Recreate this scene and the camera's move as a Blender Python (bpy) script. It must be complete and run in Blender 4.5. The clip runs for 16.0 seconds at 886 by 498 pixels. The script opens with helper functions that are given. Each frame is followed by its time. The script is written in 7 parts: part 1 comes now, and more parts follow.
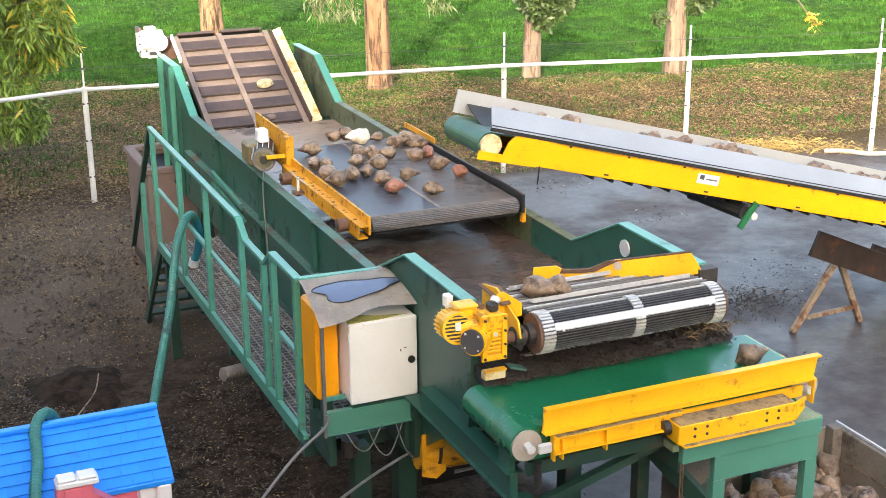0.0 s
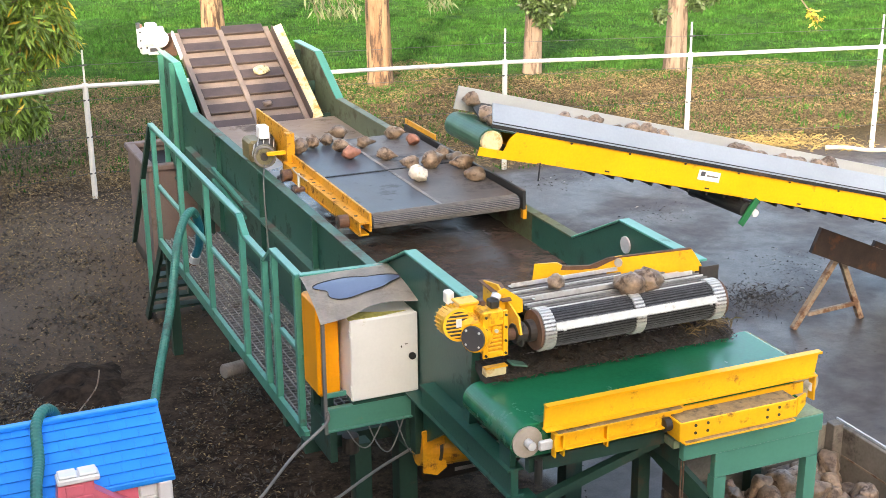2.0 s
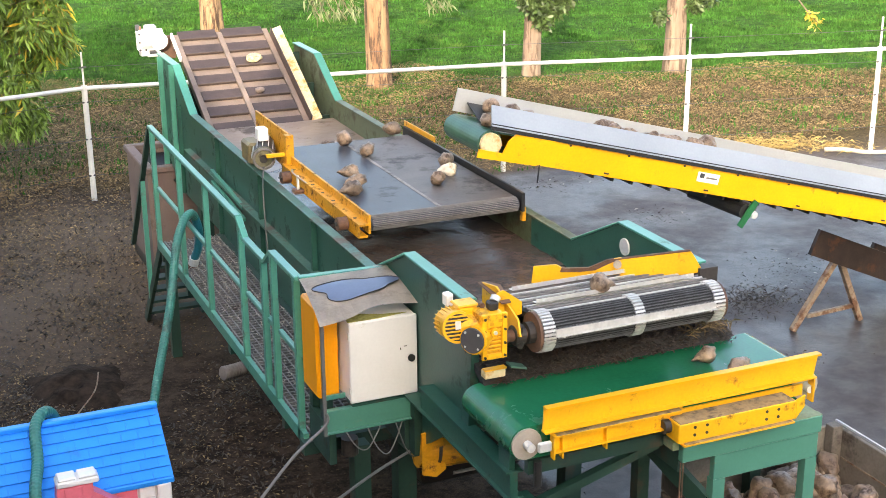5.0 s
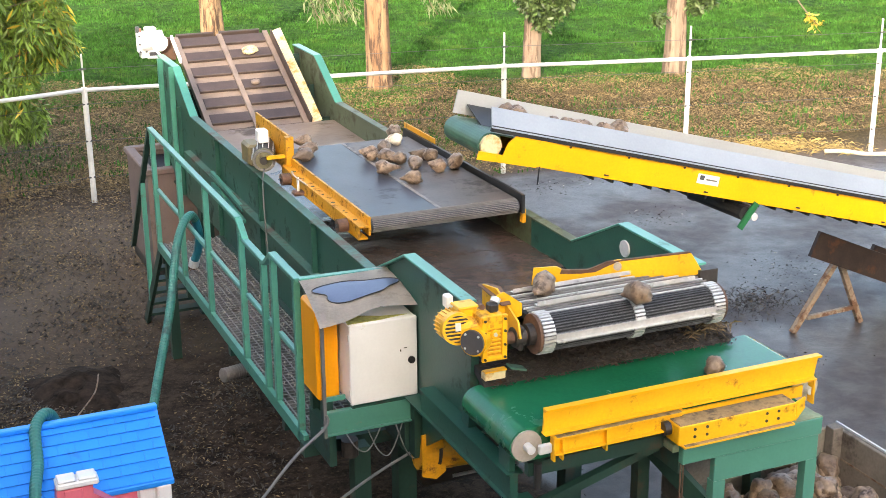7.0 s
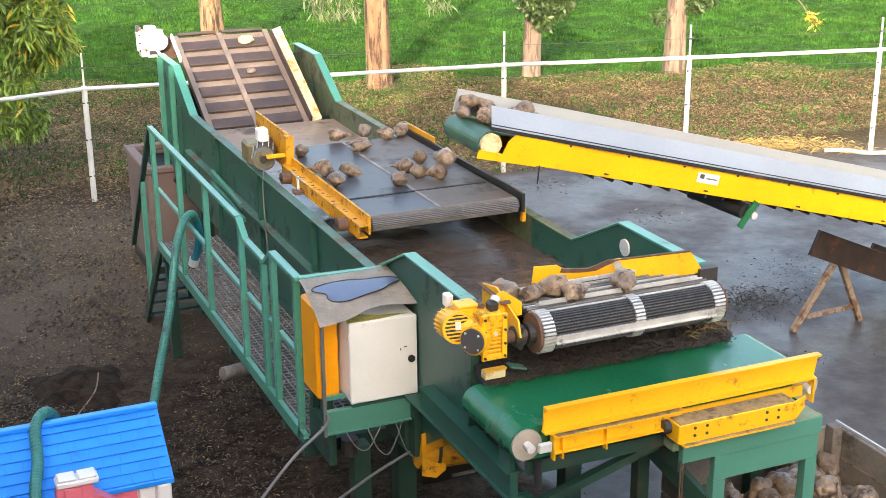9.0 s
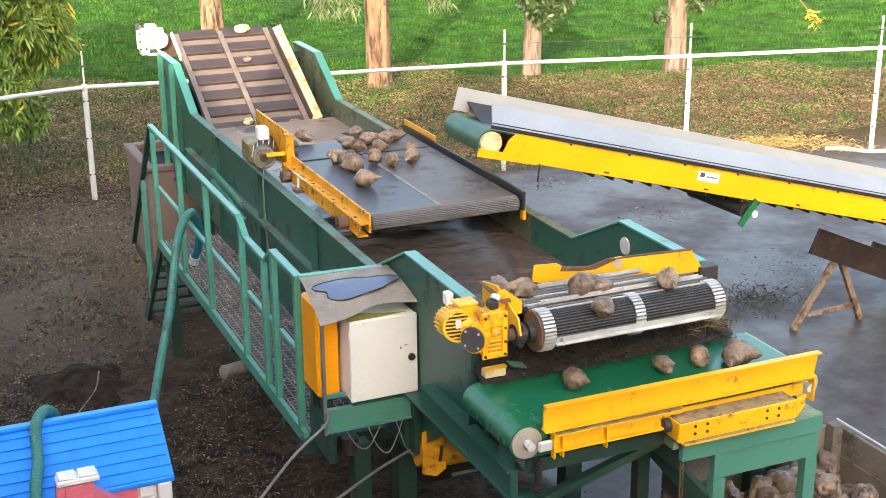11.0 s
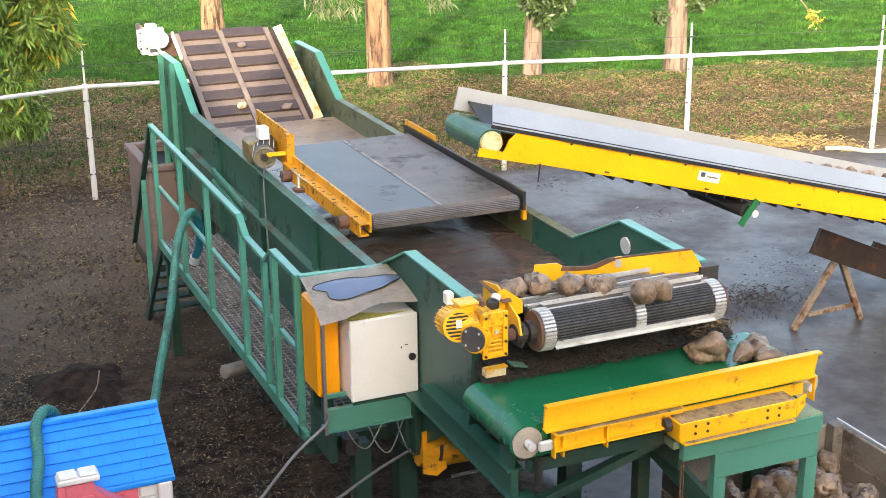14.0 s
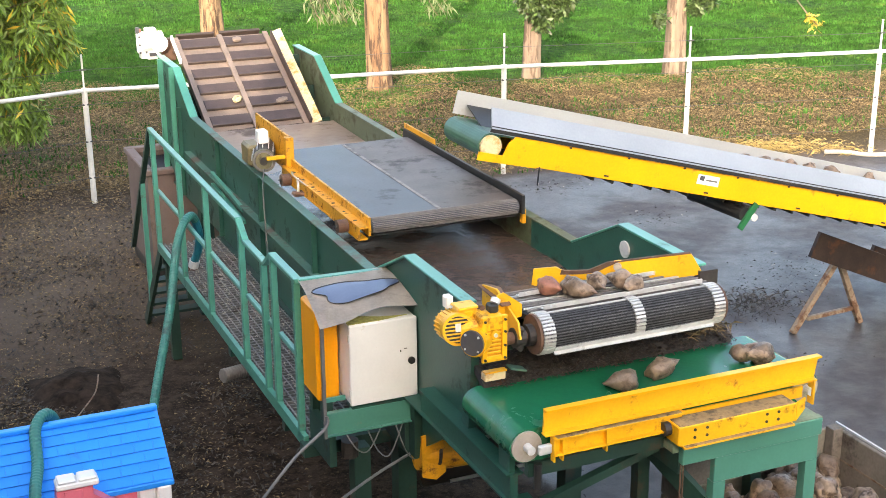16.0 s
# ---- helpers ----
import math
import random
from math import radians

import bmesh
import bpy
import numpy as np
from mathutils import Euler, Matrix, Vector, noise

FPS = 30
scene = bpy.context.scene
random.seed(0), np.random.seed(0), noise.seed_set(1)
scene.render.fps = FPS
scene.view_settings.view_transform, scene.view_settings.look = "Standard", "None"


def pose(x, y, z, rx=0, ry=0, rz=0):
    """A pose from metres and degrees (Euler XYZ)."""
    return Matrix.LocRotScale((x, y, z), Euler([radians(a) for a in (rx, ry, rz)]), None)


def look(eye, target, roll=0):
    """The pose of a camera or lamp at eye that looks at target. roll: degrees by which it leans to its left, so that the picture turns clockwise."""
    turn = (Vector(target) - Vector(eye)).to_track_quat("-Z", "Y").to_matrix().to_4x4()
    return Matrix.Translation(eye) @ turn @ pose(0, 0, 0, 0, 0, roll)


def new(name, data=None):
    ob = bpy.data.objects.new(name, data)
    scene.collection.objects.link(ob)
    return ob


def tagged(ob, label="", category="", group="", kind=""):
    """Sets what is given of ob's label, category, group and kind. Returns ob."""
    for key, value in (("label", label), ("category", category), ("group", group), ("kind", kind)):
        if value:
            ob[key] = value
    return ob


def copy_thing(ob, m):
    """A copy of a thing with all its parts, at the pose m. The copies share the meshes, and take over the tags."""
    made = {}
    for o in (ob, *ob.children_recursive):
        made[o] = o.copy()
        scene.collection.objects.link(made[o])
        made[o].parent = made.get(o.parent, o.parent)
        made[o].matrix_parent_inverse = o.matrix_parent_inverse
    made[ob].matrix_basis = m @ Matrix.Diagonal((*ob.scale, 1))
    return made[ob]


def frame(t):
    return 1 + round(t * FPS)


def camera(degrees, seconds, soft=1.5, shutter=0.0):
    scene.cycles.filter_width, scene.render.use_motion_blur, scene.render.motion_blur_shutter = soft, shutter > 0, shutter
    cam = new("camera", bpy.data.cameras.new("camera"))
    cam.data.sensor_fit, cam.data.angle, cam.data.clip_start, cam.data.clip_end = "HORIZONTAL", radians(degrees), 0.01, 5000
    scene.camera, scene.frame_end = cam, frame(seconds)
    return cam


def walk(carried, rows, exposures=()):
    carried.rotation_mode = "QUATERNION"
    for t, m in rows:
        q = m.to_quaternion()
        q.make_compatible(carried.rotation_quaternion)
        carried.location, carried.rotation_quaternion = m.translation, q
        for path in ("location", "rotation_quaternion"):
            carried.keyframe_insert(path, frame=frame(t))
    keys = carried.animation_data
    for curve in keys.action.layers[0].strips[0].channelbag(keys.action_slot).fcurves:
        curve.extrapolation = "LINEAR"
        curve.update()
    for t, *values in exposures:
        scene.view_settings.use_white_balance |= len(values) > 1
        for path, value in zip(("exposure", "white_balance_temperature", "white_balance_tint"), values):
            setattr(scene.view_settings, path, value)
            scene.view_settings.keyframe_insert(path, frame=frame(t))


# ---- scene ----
cam = camera(36.6, 16.0, soft=0.8, shutter=0.4)


def stance(tilt, heading):
    """The hand-held camera's pose: it stays in one spot and only nods a little."""
    return pose(0, 0, 4.6, 90 - tilt, 0, -heading) @ pose(0, 0, 0, 0, 0, -0.445)


walk(cam, [
    (0, stance(18.547, 23.389)),
    (0.5, stance(18.583, 23.389)),
    (1, stance(18.634, 23.391)),
    (1.5, stance(18.711, 23.374)),
    (2, stance(18.694, 23.353)),
    (2.5, stance(18.694, 23.382)),
    (3, stance(18.622, 23.382)),
    (3.5, stance(18.658, 23.382)),
    (4, stance(18.675, 23.389)),
    (6.5, stance(18.482, 23.389)),
    (7, stance(18.530, 23.389)),
    (7.5, stance(18.593, 23.389)),
    (8, stance(18.549, 23.389)),
    (8.5, stance(18.583, 23.387)),
    (9, stance(18.578, 23.389)),
    (11.5, stance(18.658, 23.374)),
    (12, stance(18.658, 23.379)),
    (12.5, stance(18.658, 23.379)),
    (13, stance(18.583, 23.374)),
    (13.5, stance(18.549, 23.362)),
    (14, stance(18.661, 23.355)),
    (14.5, stance(18.685, 23.370)),
    (15, stance(18.653, 23.358)),
    (15.5, stance(18.583, 23.362)),
    (16, stance(18.503, 23.389)),
], exposures=[(0, 2.5, 7080, 12), (16, 2.5, 7080, 12)])

# ---- world, sun, exposure ----
SUN_EL, SUN_AZ = radians(21), radians(33)      # azimuth: the way the light travels, clockwise from +y
world = bpy.data.worlds.new("world")
scene.world = world
world.use_nodes = True
_wn = world.node_tree.nodes
_sky = _wn.new("ShaderNodeTexSky")
_sky.sky_type, _sky.sun_disc = "NISHITA", False
_sky.sun_elevation, _sky.sun_rotation = SUN_EL, SUN_AZ + math.pi
_sky.air_density, _sky.dust_density = 1.0, 4.0
world.node_tree.links.new(_sky.outputs[0], _wn["Background"].inputs[0])
_wn["Background"].inputs[1].default_value = 0.15
sun = new("sun", bpy.data.lights.new("sun", "SUN"))
sun.data.energy, sun.data.angle, sun.data.color = 1.25, radians(0.6), (1.0, 0.93, 0.82)
sun.matrix_world = look((-20 * math.sin(SUN_AZ), -20 * math.cos(SUN_AZ), 20 * math.tan(SUN_EL)), (0, 0, 0))


# ---- materials ----
def mat(name, color, rough=0.6, metal=0.0, vary=0.25, scale=6.0, dirt=None, dirt_amount=0.0, dirt_scale=3.0, bump=0.1,
        bump_scale=60.0, spec=0.5, island=0.0, random_object=0.0):
    """A painted, earthy or metal surface: tone varied at two scales, patchy dirt or rust, fine relief."""
    m = bpy.data.materials.new(name)
    m.use_nodes = True
    nt = m.node_tree
    n, l = nt.nodes, nt.links
    b = n["Principled BSDF"]
    geo = n.new("ShaderNodeNewGeometry")
    tex = n.new("ShaderNodeTexNoise")
    tex.inputs["Scale"].default_value, tex.inputs["Detail"].default_value = scale, 6
    l.new(geo.outputs["Position"], tex.inputs["Vector"])
    fine = n.new("ShaderNodeTexNoise")
    fine.inputs["Scale"].default_value, fine.inputs["Detail"].default_value = bump_scale, 4
    l.new(geo.outputs["Position"], fine.inputs["Vector"])
    add = n.new("ShaderNodeMath")
    add.operation = "MULTIPLY_ADD"
    l.new(fine.outputs["Fac"], add.inputs[0])
    add.inputs[1].default_value = 0.5
    l.new(tex.outputs["Fac"], add.inputs[2])
    rng = n.new("ShaderNodeMapRange")
    rng.inputs["From Min"].default_value, rng.inputs["From Max"].default_value = 0.45, 1.05
    rng.inputs["To Min"].default_value, rng.inputs["To Max"].default_value = 1 - vary, 1 + vary
    l.new(add.outputs[0], rng.inputs["Value"])
    value = rng.outputs[0]
    if island or random_object:
        if island:
            src, amount = geo.outputs["Random Per Island"], island
        else:
            src, amount = n.new("ShaderNodeObjectInfo").outputs["Random"], random_object
        r2 = n.new("ShaderNodeMapRange")
        r2.inputs["To Min"].default_value, r2.inputs["To Max"].default_value = 1 - amount, 1 + amount
        l.new(src, r2.inputs["Value"])
        mul = n.new("ShaderNodeMath")
        mul.operation = "MULTIPLY"
        l.new(value, mul.inputs[0])
        l.new(r2.outputs[0], mul.inputs[1])
        value = mul.outputs[0]
    hsv = n.new("ShaderNodeHueSaturation")
    hsv.inputs["Color"].default_value = (*color, 1)
    l.new(value, hsv.inputs["Value"])
    out = hsv.outputs[0]
    if dirt:
        d = n.new("ShaderNodeTexNoise")
        d.inputs["Scale"].default_value, d.inputs["Detail"].default_value, d.inputs["Roughness"].default_value = dirt_scale, 8, 0.7
        l.new(geo.outputs["Position"], d.inputs["Vector"])
        ramp = n.new("ShaderNodeMapRange")
        ramp.inputs["From Min"].default_value = 0.78 - dirt_amount * 0.6
        ramp.inputs["From Max"].default_value = 0.9 - dirt_amount * 0.6
        l.new(d.outputs["Fac"], ramp.inputs["Value"])
        mix = n.new("ShaderNodeMix")
        mix.data_type = "RGBA"
        l.new(ramp.outputs[0], mix.inputs["Factor"])
        l.new(out, mix.inputs["A"])
        mix.inputs["B"].default_value = (*dirt, 1)
        out = mix.outputs["Result"]
        rr = n.new("ShaderNodeMapRange")
        rr.inputs["To Min"].default_value, rr.inputs["To Max"].default_value = rough, max(rough, 0.8)
        l.new(ramp.outputs[0], rr.inputs["Value"])
        l.new(rr.outputs[0], b.inputs["Roughness"])
    else:
        b.inputs["Roughness"].default_value = rough
    l.new(out, b.inputs["Base Color"])
    b.inputs["Metallic"].default_value = metal
    b.inputs["Specular IOR Level"].default_value = spec
    if bump:
        bp = n.new("ShaderNodeBump")
        bp.inputs["Strength"].default_value, bp.inputs["Distance"].default_value = bump, 0.01
        l.new(add.outputs[0], bp.inputs["Height"])
        l.new(bp.outputs[0], b.inputs["Normal"])
    return m


MUD = (0.085, 0.062, 0.045)
RUST = (0.16, 0.06, 0.025)
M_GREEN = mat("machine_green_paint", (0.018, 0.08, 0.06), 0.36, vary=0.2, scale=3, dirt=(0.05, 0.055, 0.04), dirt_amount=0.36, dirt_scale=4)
M_OLIVE = mat("muddy_olive_paint", (0.085, 0.112, 0.064), 0.45, vary=0.3, scale=4, dirt=(0.075, 0.065, 0.04), dirt_amount=0.45, dirt_scale=3)
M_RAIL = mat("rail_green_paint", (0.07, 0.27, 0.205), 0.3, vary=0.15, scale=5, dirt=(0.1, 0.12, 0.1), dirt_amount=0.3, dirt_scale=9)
# machine green darkened to carry the shade on low and rear parts, plus mud
M_SHADEGREEN = mat("dark_green_paint", (0.014, 0.046, 0.034), 0.5, vary=0.25, scale=4, dirt=MUD, dirt_amount=0.35)
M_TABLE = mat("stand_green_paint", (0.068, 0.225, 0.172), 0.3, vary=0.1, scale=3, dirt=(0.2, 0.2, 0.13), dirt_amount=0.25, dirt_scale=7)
M_TABLETOP = mat("mossy_pale_steel_top", (0.2, 0.27, 0.17), 0.7, vary=0.3, scale=8, dirt=(0.3, 0.27, 0.18), dirt_amount=0.5, dirt_scale=9)
M_GRIMERIM = mat("muddy_green_rim", (0.055, 0.135, 0.1), 0.5, vary=0.3, scale=5, dirt=(0.12, 0.095, 0.07), dirt_amount=0.46, dirt_scale=4)
M_MUDFILM = mat("dry_tan_mud", (0.3, 0.21, 0.1), 0.9, vary=0.3, scale=14, dirt=(0.12, 0.09, 0.05), dirt_amount=0.45, dirt_scale=20, bump=0.4)
M_BELTGREEN = mat("green_rubber_belt", (0.01, 0.14, 0.064), 0.24, vary=0.2, scale=2.5, dirt=(0.07, 0.13, 0.07), dirt_amount=0.3, dirt_scale=1.6, bump=0.03)
M_YELLOW = mat("orange_yellow_paint", (0.79, 0.41, 0.012), 0.4, vary=0.15, scale=4, dirt=(0.2, 0.08, 0.02), dirt_amount=0.33, dirt_scale=9)
M_RUSTYELLOW = mat("rusty_orange_yellow_paint", (0.62, 0.29, 0.012), 0.42, vary=0.25, scale=6, dirt=(0.12, 0.05, 0.02), dirt_amount=0.42, dirt_scale=12)
M_LEMON = mat("bright_yellow_paint", (0.84, 0.41, 0.004), 0.35, vary=0.12, scale=2.2, dirt=(0.42, 0.2, 0.02), dirt_amount=0.3, dirt_scale=8)
M_ORANGE = mat("orange_plastic", (0.85, 0.34, 0.006), 0.35, vary=0.08, scale=3, dirt=(0.3, 0.14, 0.03), dirt_amount=0.25, dirt_scale=6)
M_WHITE = mat("cabinet_white_paint", (0.76, 0.77, 0.75), 0.35, vary=0.05, scale=4, dirt=(0.4, 0.37, 0.2), dirt_amount=0.2, dirt_scale=8, bump=0.03)
M_BLACKBELT = mat("black_rubber_belt", (0.045, 0.048, 0.058), 0.38, vary=0.35, scale=3, dirt=(0.085, 0.078, 0.075), dirt_amount=0.36, dirt_scale=2.6)
M_BLACK = mat("black_rubber", (0.018, 0.018, 0.018), 0.5, vary=0.3, scale=10, dirt=MUD, dirt_amount=0.3)
M_DARKSTEEL = mat("dark_dirty_steel", (0.045, 0.04, 0.036), 0.55, 0.3, vary=0.4, scale=8, dirt=RUST, dirt_amount=0.3)
M_STEEL = mat("worn_bright_steel", (0.62, 0.61, 0.58), 0.38, 0.55, vary=0.2, scale=12, dirt=(0.25, 0.22, 0.18), dirt_amount=0.3, dirt_scale=14)
M_DULLBAR = mat("dull_worn_bar", (0.2, 0.185, 0.175), 0.5, 0.3, vary=0.3, scale=12)
M_SOOT = mat("matt_black_rubber", (0.010, 0.010, 0.011), 0.7, vary=0.3, scale=14, spec=0.3)
M_SHEET = mat("zinc_sheet", (0.31, 0.345, 0.38), 0.36, 0.3, vary=0.1, scale=2, dirt=(0.35, 0.33, 0.3), dirt_amount=0.25, dirt_scale=5)
# paler zinc for the far wall: its sunlight is put into the colour
M_SUNSHEET = mat("pale_zinc_sheet", (0.38, 0.4, 0.41), 0.42, 0.2, vary=0.1, scale=2, dirt=(0.35, 0.33, 0.3), dirt_amount=0.25, dirt_scale=5)
M_GALV = mat("galvanised_tube", (0.62, 0.63, 0.62), 0.45, 0.3, vary=0.15, scale=9)
M_RUST = mat("rusty_steel", (0.13, 0.07, 0.045), 0.75, 0.2, vary=0.4, scale=9, dirt=(0.3, 0.24, 0.15), dirt_amount=0.3, dirt_scale=12)
M_PALERUST = mat("pale_flaking_paint", (0.27, 0.21, 0.15), 0.7, vary=0.35, scale=9, dirt=(0.12, 0.058, 0.03), dirt_amount=0.55, dirt_scale=9)
M_WATER = mat("muddy_water", (0.08, 0.06, 0.05), 0.2, vary=0.3, scale=4, bump=0.9, bump_scale=14)
M_SEAM = mat("pale_worn_seam", (0.23, 0.205, 0.18), 0.6, vary=0.4, scale=9, dirt=(0.09, 0.08, 0.07), dirt_amount=0.45, dirt_scale=7)
M_SLAT = mat("wet_brown_slat", (0.058, 0.04, 0.033), 0.4, vary=0.3, scale=9, dirt=MUD, dirt_amount=0.3)
M_BAND = mat("muddy_tan_belt", (0.2, 0.15, 0.118), 0.45, vary=0.25, scale=6, dirt=MUD, dirt_amount=0.3)
M_CREAM = mat("cream_rusty_board", (0.66, 0.55, 0.33), 0.5, vary=0.2, scale=5, dirt=(0.5, 0.26, 0.06), dirt_amount=0.48, dirt_scale=8)
M_BOXPINK = mat("faded_pink_brown_bin", (0.17, 0.125, 0.11), 0.7, vary=0.2, scale=3, dirt=MUD, dirt_amount=0.35)
M_WOOD = mat("weathered_grey_planks", (0.17, 0.15, 0.125), 0.75, vary=0.35, scale=5, dirt=(0.06, 0.05, 0.04), dirt_amount=0.4, dirt_scale=6, random_object=0.2)
M_HOSE = mat("green_ribbed_hose", (0.03, 0.17, 0.135), 0.4, vary=0.2, scale=8, dirt=(0.05, 0.09, 0.08), dirt_amount=0.4)
M_TEAL = mat("teal_hose", (0.01, 0.16, 0.22), 0.35, vary=0.2, scale=8)
M_CABLE = mat("grey_cable", (0.13, 0.13, 0.13), 0.5, vary=0.2, scale=10)
M_BLUE = mat("blue_plastic_roof", (0.008, 0.27, 0.85), 0.35, vary=0.06, scale=5, dirt=(0.03, 0.16, 0.5), dirt_amount=0.3, dirt_scale=6, bump=0.02, random_object=0.06)
M_PINK = mat("pink_plastic", (0.75, 0.17, 0.22), 0.45, vary=0.08, scale=6, bump=0.02)
M_PLASTICWHITE = mat("white_plastic", (0.78, 0.76, 0.73), 0.45, vary=0.05, scale=6, bump=0.02)
M_GREY = mat("dark_grey_plastic", (0.06, 0.06, 0.065), 0.45, vary=0.2, scale=9)
M_FLAP = mat("dusty_rubber_flap", (0.36, 0.32, 0.27), 0.7, vary=0.2, scale=8, dirt=(0.3, 0.27, 0.22), dirt_amount=0.3, dirt_scale=6)
M_FLAPSHEET = mat("dusty_taupe_rubber", (0.5, 0.45, 0.38), 0.75, vary=0.2, scale=8, dirt=(0.36, 0.32, 0.26), dirt_amount=0.4, dirt_scale=6)
# rain film with the blue of the reflected sky put into its colour
M_PUDDLE = mat("bluish_wet_film", (0.1, 0.13, 0.2), 0.22, vary=0.1, scale=5)
M_BEET = mat("earthy_beet_skin", (0.205, 0.145, 0.098), 0.4, vary=0.55, scale=26, dirt=(0.07, 0.045, 0.03), dirt_amount=0.46, dirt_scale=16, bump=0.4, random_object=0.3)
M_BEETRED = mat("reddish_beet_skin", (0.3, 0.13, 0.085), 0.5, vary=0.35, scale=22, dirt=(0.12, 0.07, 0.05), dirt_amount=0.42, dirt_scale=16, bump=0.4, random_object=0.2)
M_PALE = mat("pale_cut_beet", (0.6, 0.55, 0.45), 0.5, vary=0.3, scale=26, dirt=(0.3, 0.2, 0.1), dirt_amount=0.36, dirt_scale=14, bump=0.4)
M_BARK = mat("pale_peeling_bark", (0.19, 0.145, 0.105), 0.9, vary=0.35, scale=5, dirt=(0.13, 0.09, 0.055), dirt_amount=0.45, dirt_scale=5, bump=0.7, bump_scale=22)
M_LEAF = mat("green_leaves", (0.14, 0.235, 0.03), 0.5, vary=0.2, scale=2, island=0.5, bump=0)
M_LEAFYELLOW = mat("yellowing_leaves", (0.42, 0.32, 0.03), 0.5, vary=0.2, scale=2, island=0.45, bump=0)
M_IVY = mat("dark_tuft_leaves", (0.05, 0.085, 0.022), 0.5, vary=0.3, scale=3, island=0.6, bump=0)
M_GRASS = mat("meadow_grass", (0.036, 0.108, 0.016), 0.8, vary=0.7, scale=2.0, island=0.35, dirt=(0.09, 0.15, 0.028), dirt_amount=0.37, dirt_scale=1.1, bump=0, spec=0.15)
M_TUFT = mat("yellow_straw", (0.33, 0.24, 0.08), 0.7, vary=0.3, scale=2, island=0.4, bump=0)
M_STRAW = mat("dry_stalks", (0.2, 0.137, 0.06), 0.75, vary=0.6, scale=1.3, island=0.55, bump=0)
M_LITTER = mat("fallen_leaves", (0.18, 0.125, 0.056), 0.75, vary=0.3, scale=2, island=0.6, bump=0)
M_BRICKWALL = mat("dull_brown_wall", (0.2, 0.17, 0.14), 0.85, vary=0.1, scale=2)


def bark_material(name, tan, pale, dark):
    """Peeling bark: long upright strips of bare wood between darker fissures."""
    m = bpy.data.materials.new(name)
    m.use_nodes = True
    n, l = m.node_tree.nodes, m.node_tree.links
    b = n["Principled BSDF"]
    geo = n.new("ShaderNodeNewGeometry")
    out, height = None, None
    for scale, stretch, lo, hi, color in ((7.0, 0.12, 0.42, 0.55, pale), (11.0, 0.16, 0.5, 0.59, dark), (3.0, 0.8, 0.58, 0.66, dark)):
        mp = n.new("ShaderNodeMapping")
        mp.inputs["Scale"].default_value = (1, 1, stretch)
        l.new(geo.outputs["Position"], mp.inputs["Vector"])
        t = n.new("ShaderNodeTexNoise")
        t.inputs["Scale"].default_value, t.inputs["Detail"].default_value, t.inputs["Roughness"].default_value = scale, 7, 0.65
        l.new(mp.outputs[0], t.inputs["Vector"])
        r = n.new("ShaderNodeMapRange")
        r.inputs["From Min"].default_value, r.inputs["From Max"].default_value = lo, hi
        l.new(t.outputs["Fac"], r.inputs["Value"])
        k = n.new("ShaderNodeMix")
        k.data_type = "RGBA"
        l.new(r.outputs[0], k.inputs["Factor"])
        if out is None:
            k.inputs["A"].default_value = (*tan, 1)
        else:
            l.new(out, k.inputs["A"])
        k.inputs["B"].default_value = (*color, 1)
        out = k.outputs["Result"]
        height = height or t.outputs["Fac"]
    l.new(out, b.inputs["Base Color"])
    b.inputs["Roughness"].default_value = 0.9
    bp = n.new("ShaderNodeBump")
    bp.inputs["Strength"].default_value, bp.inputs["Distance"].default_value = 0.8, 0.03
    l.new(height, bp.inputs["Height"])
    l.new(bp.outputs[0], b.inputs["Normal"])
    return m


M_BARKTAN = bark_material("orange_tan_peeling_bark", (0.2, 0.11, 0.057), (0.29, 0.19, 0.105), (0.06, 0.034, 0.02))
M_BARKPALE = bark_material("pale_grey_pink_bark", (0.175, 0.125, 0.092), (0.23, 0.17, 0.125), (0.09, 0.06, 0.042))


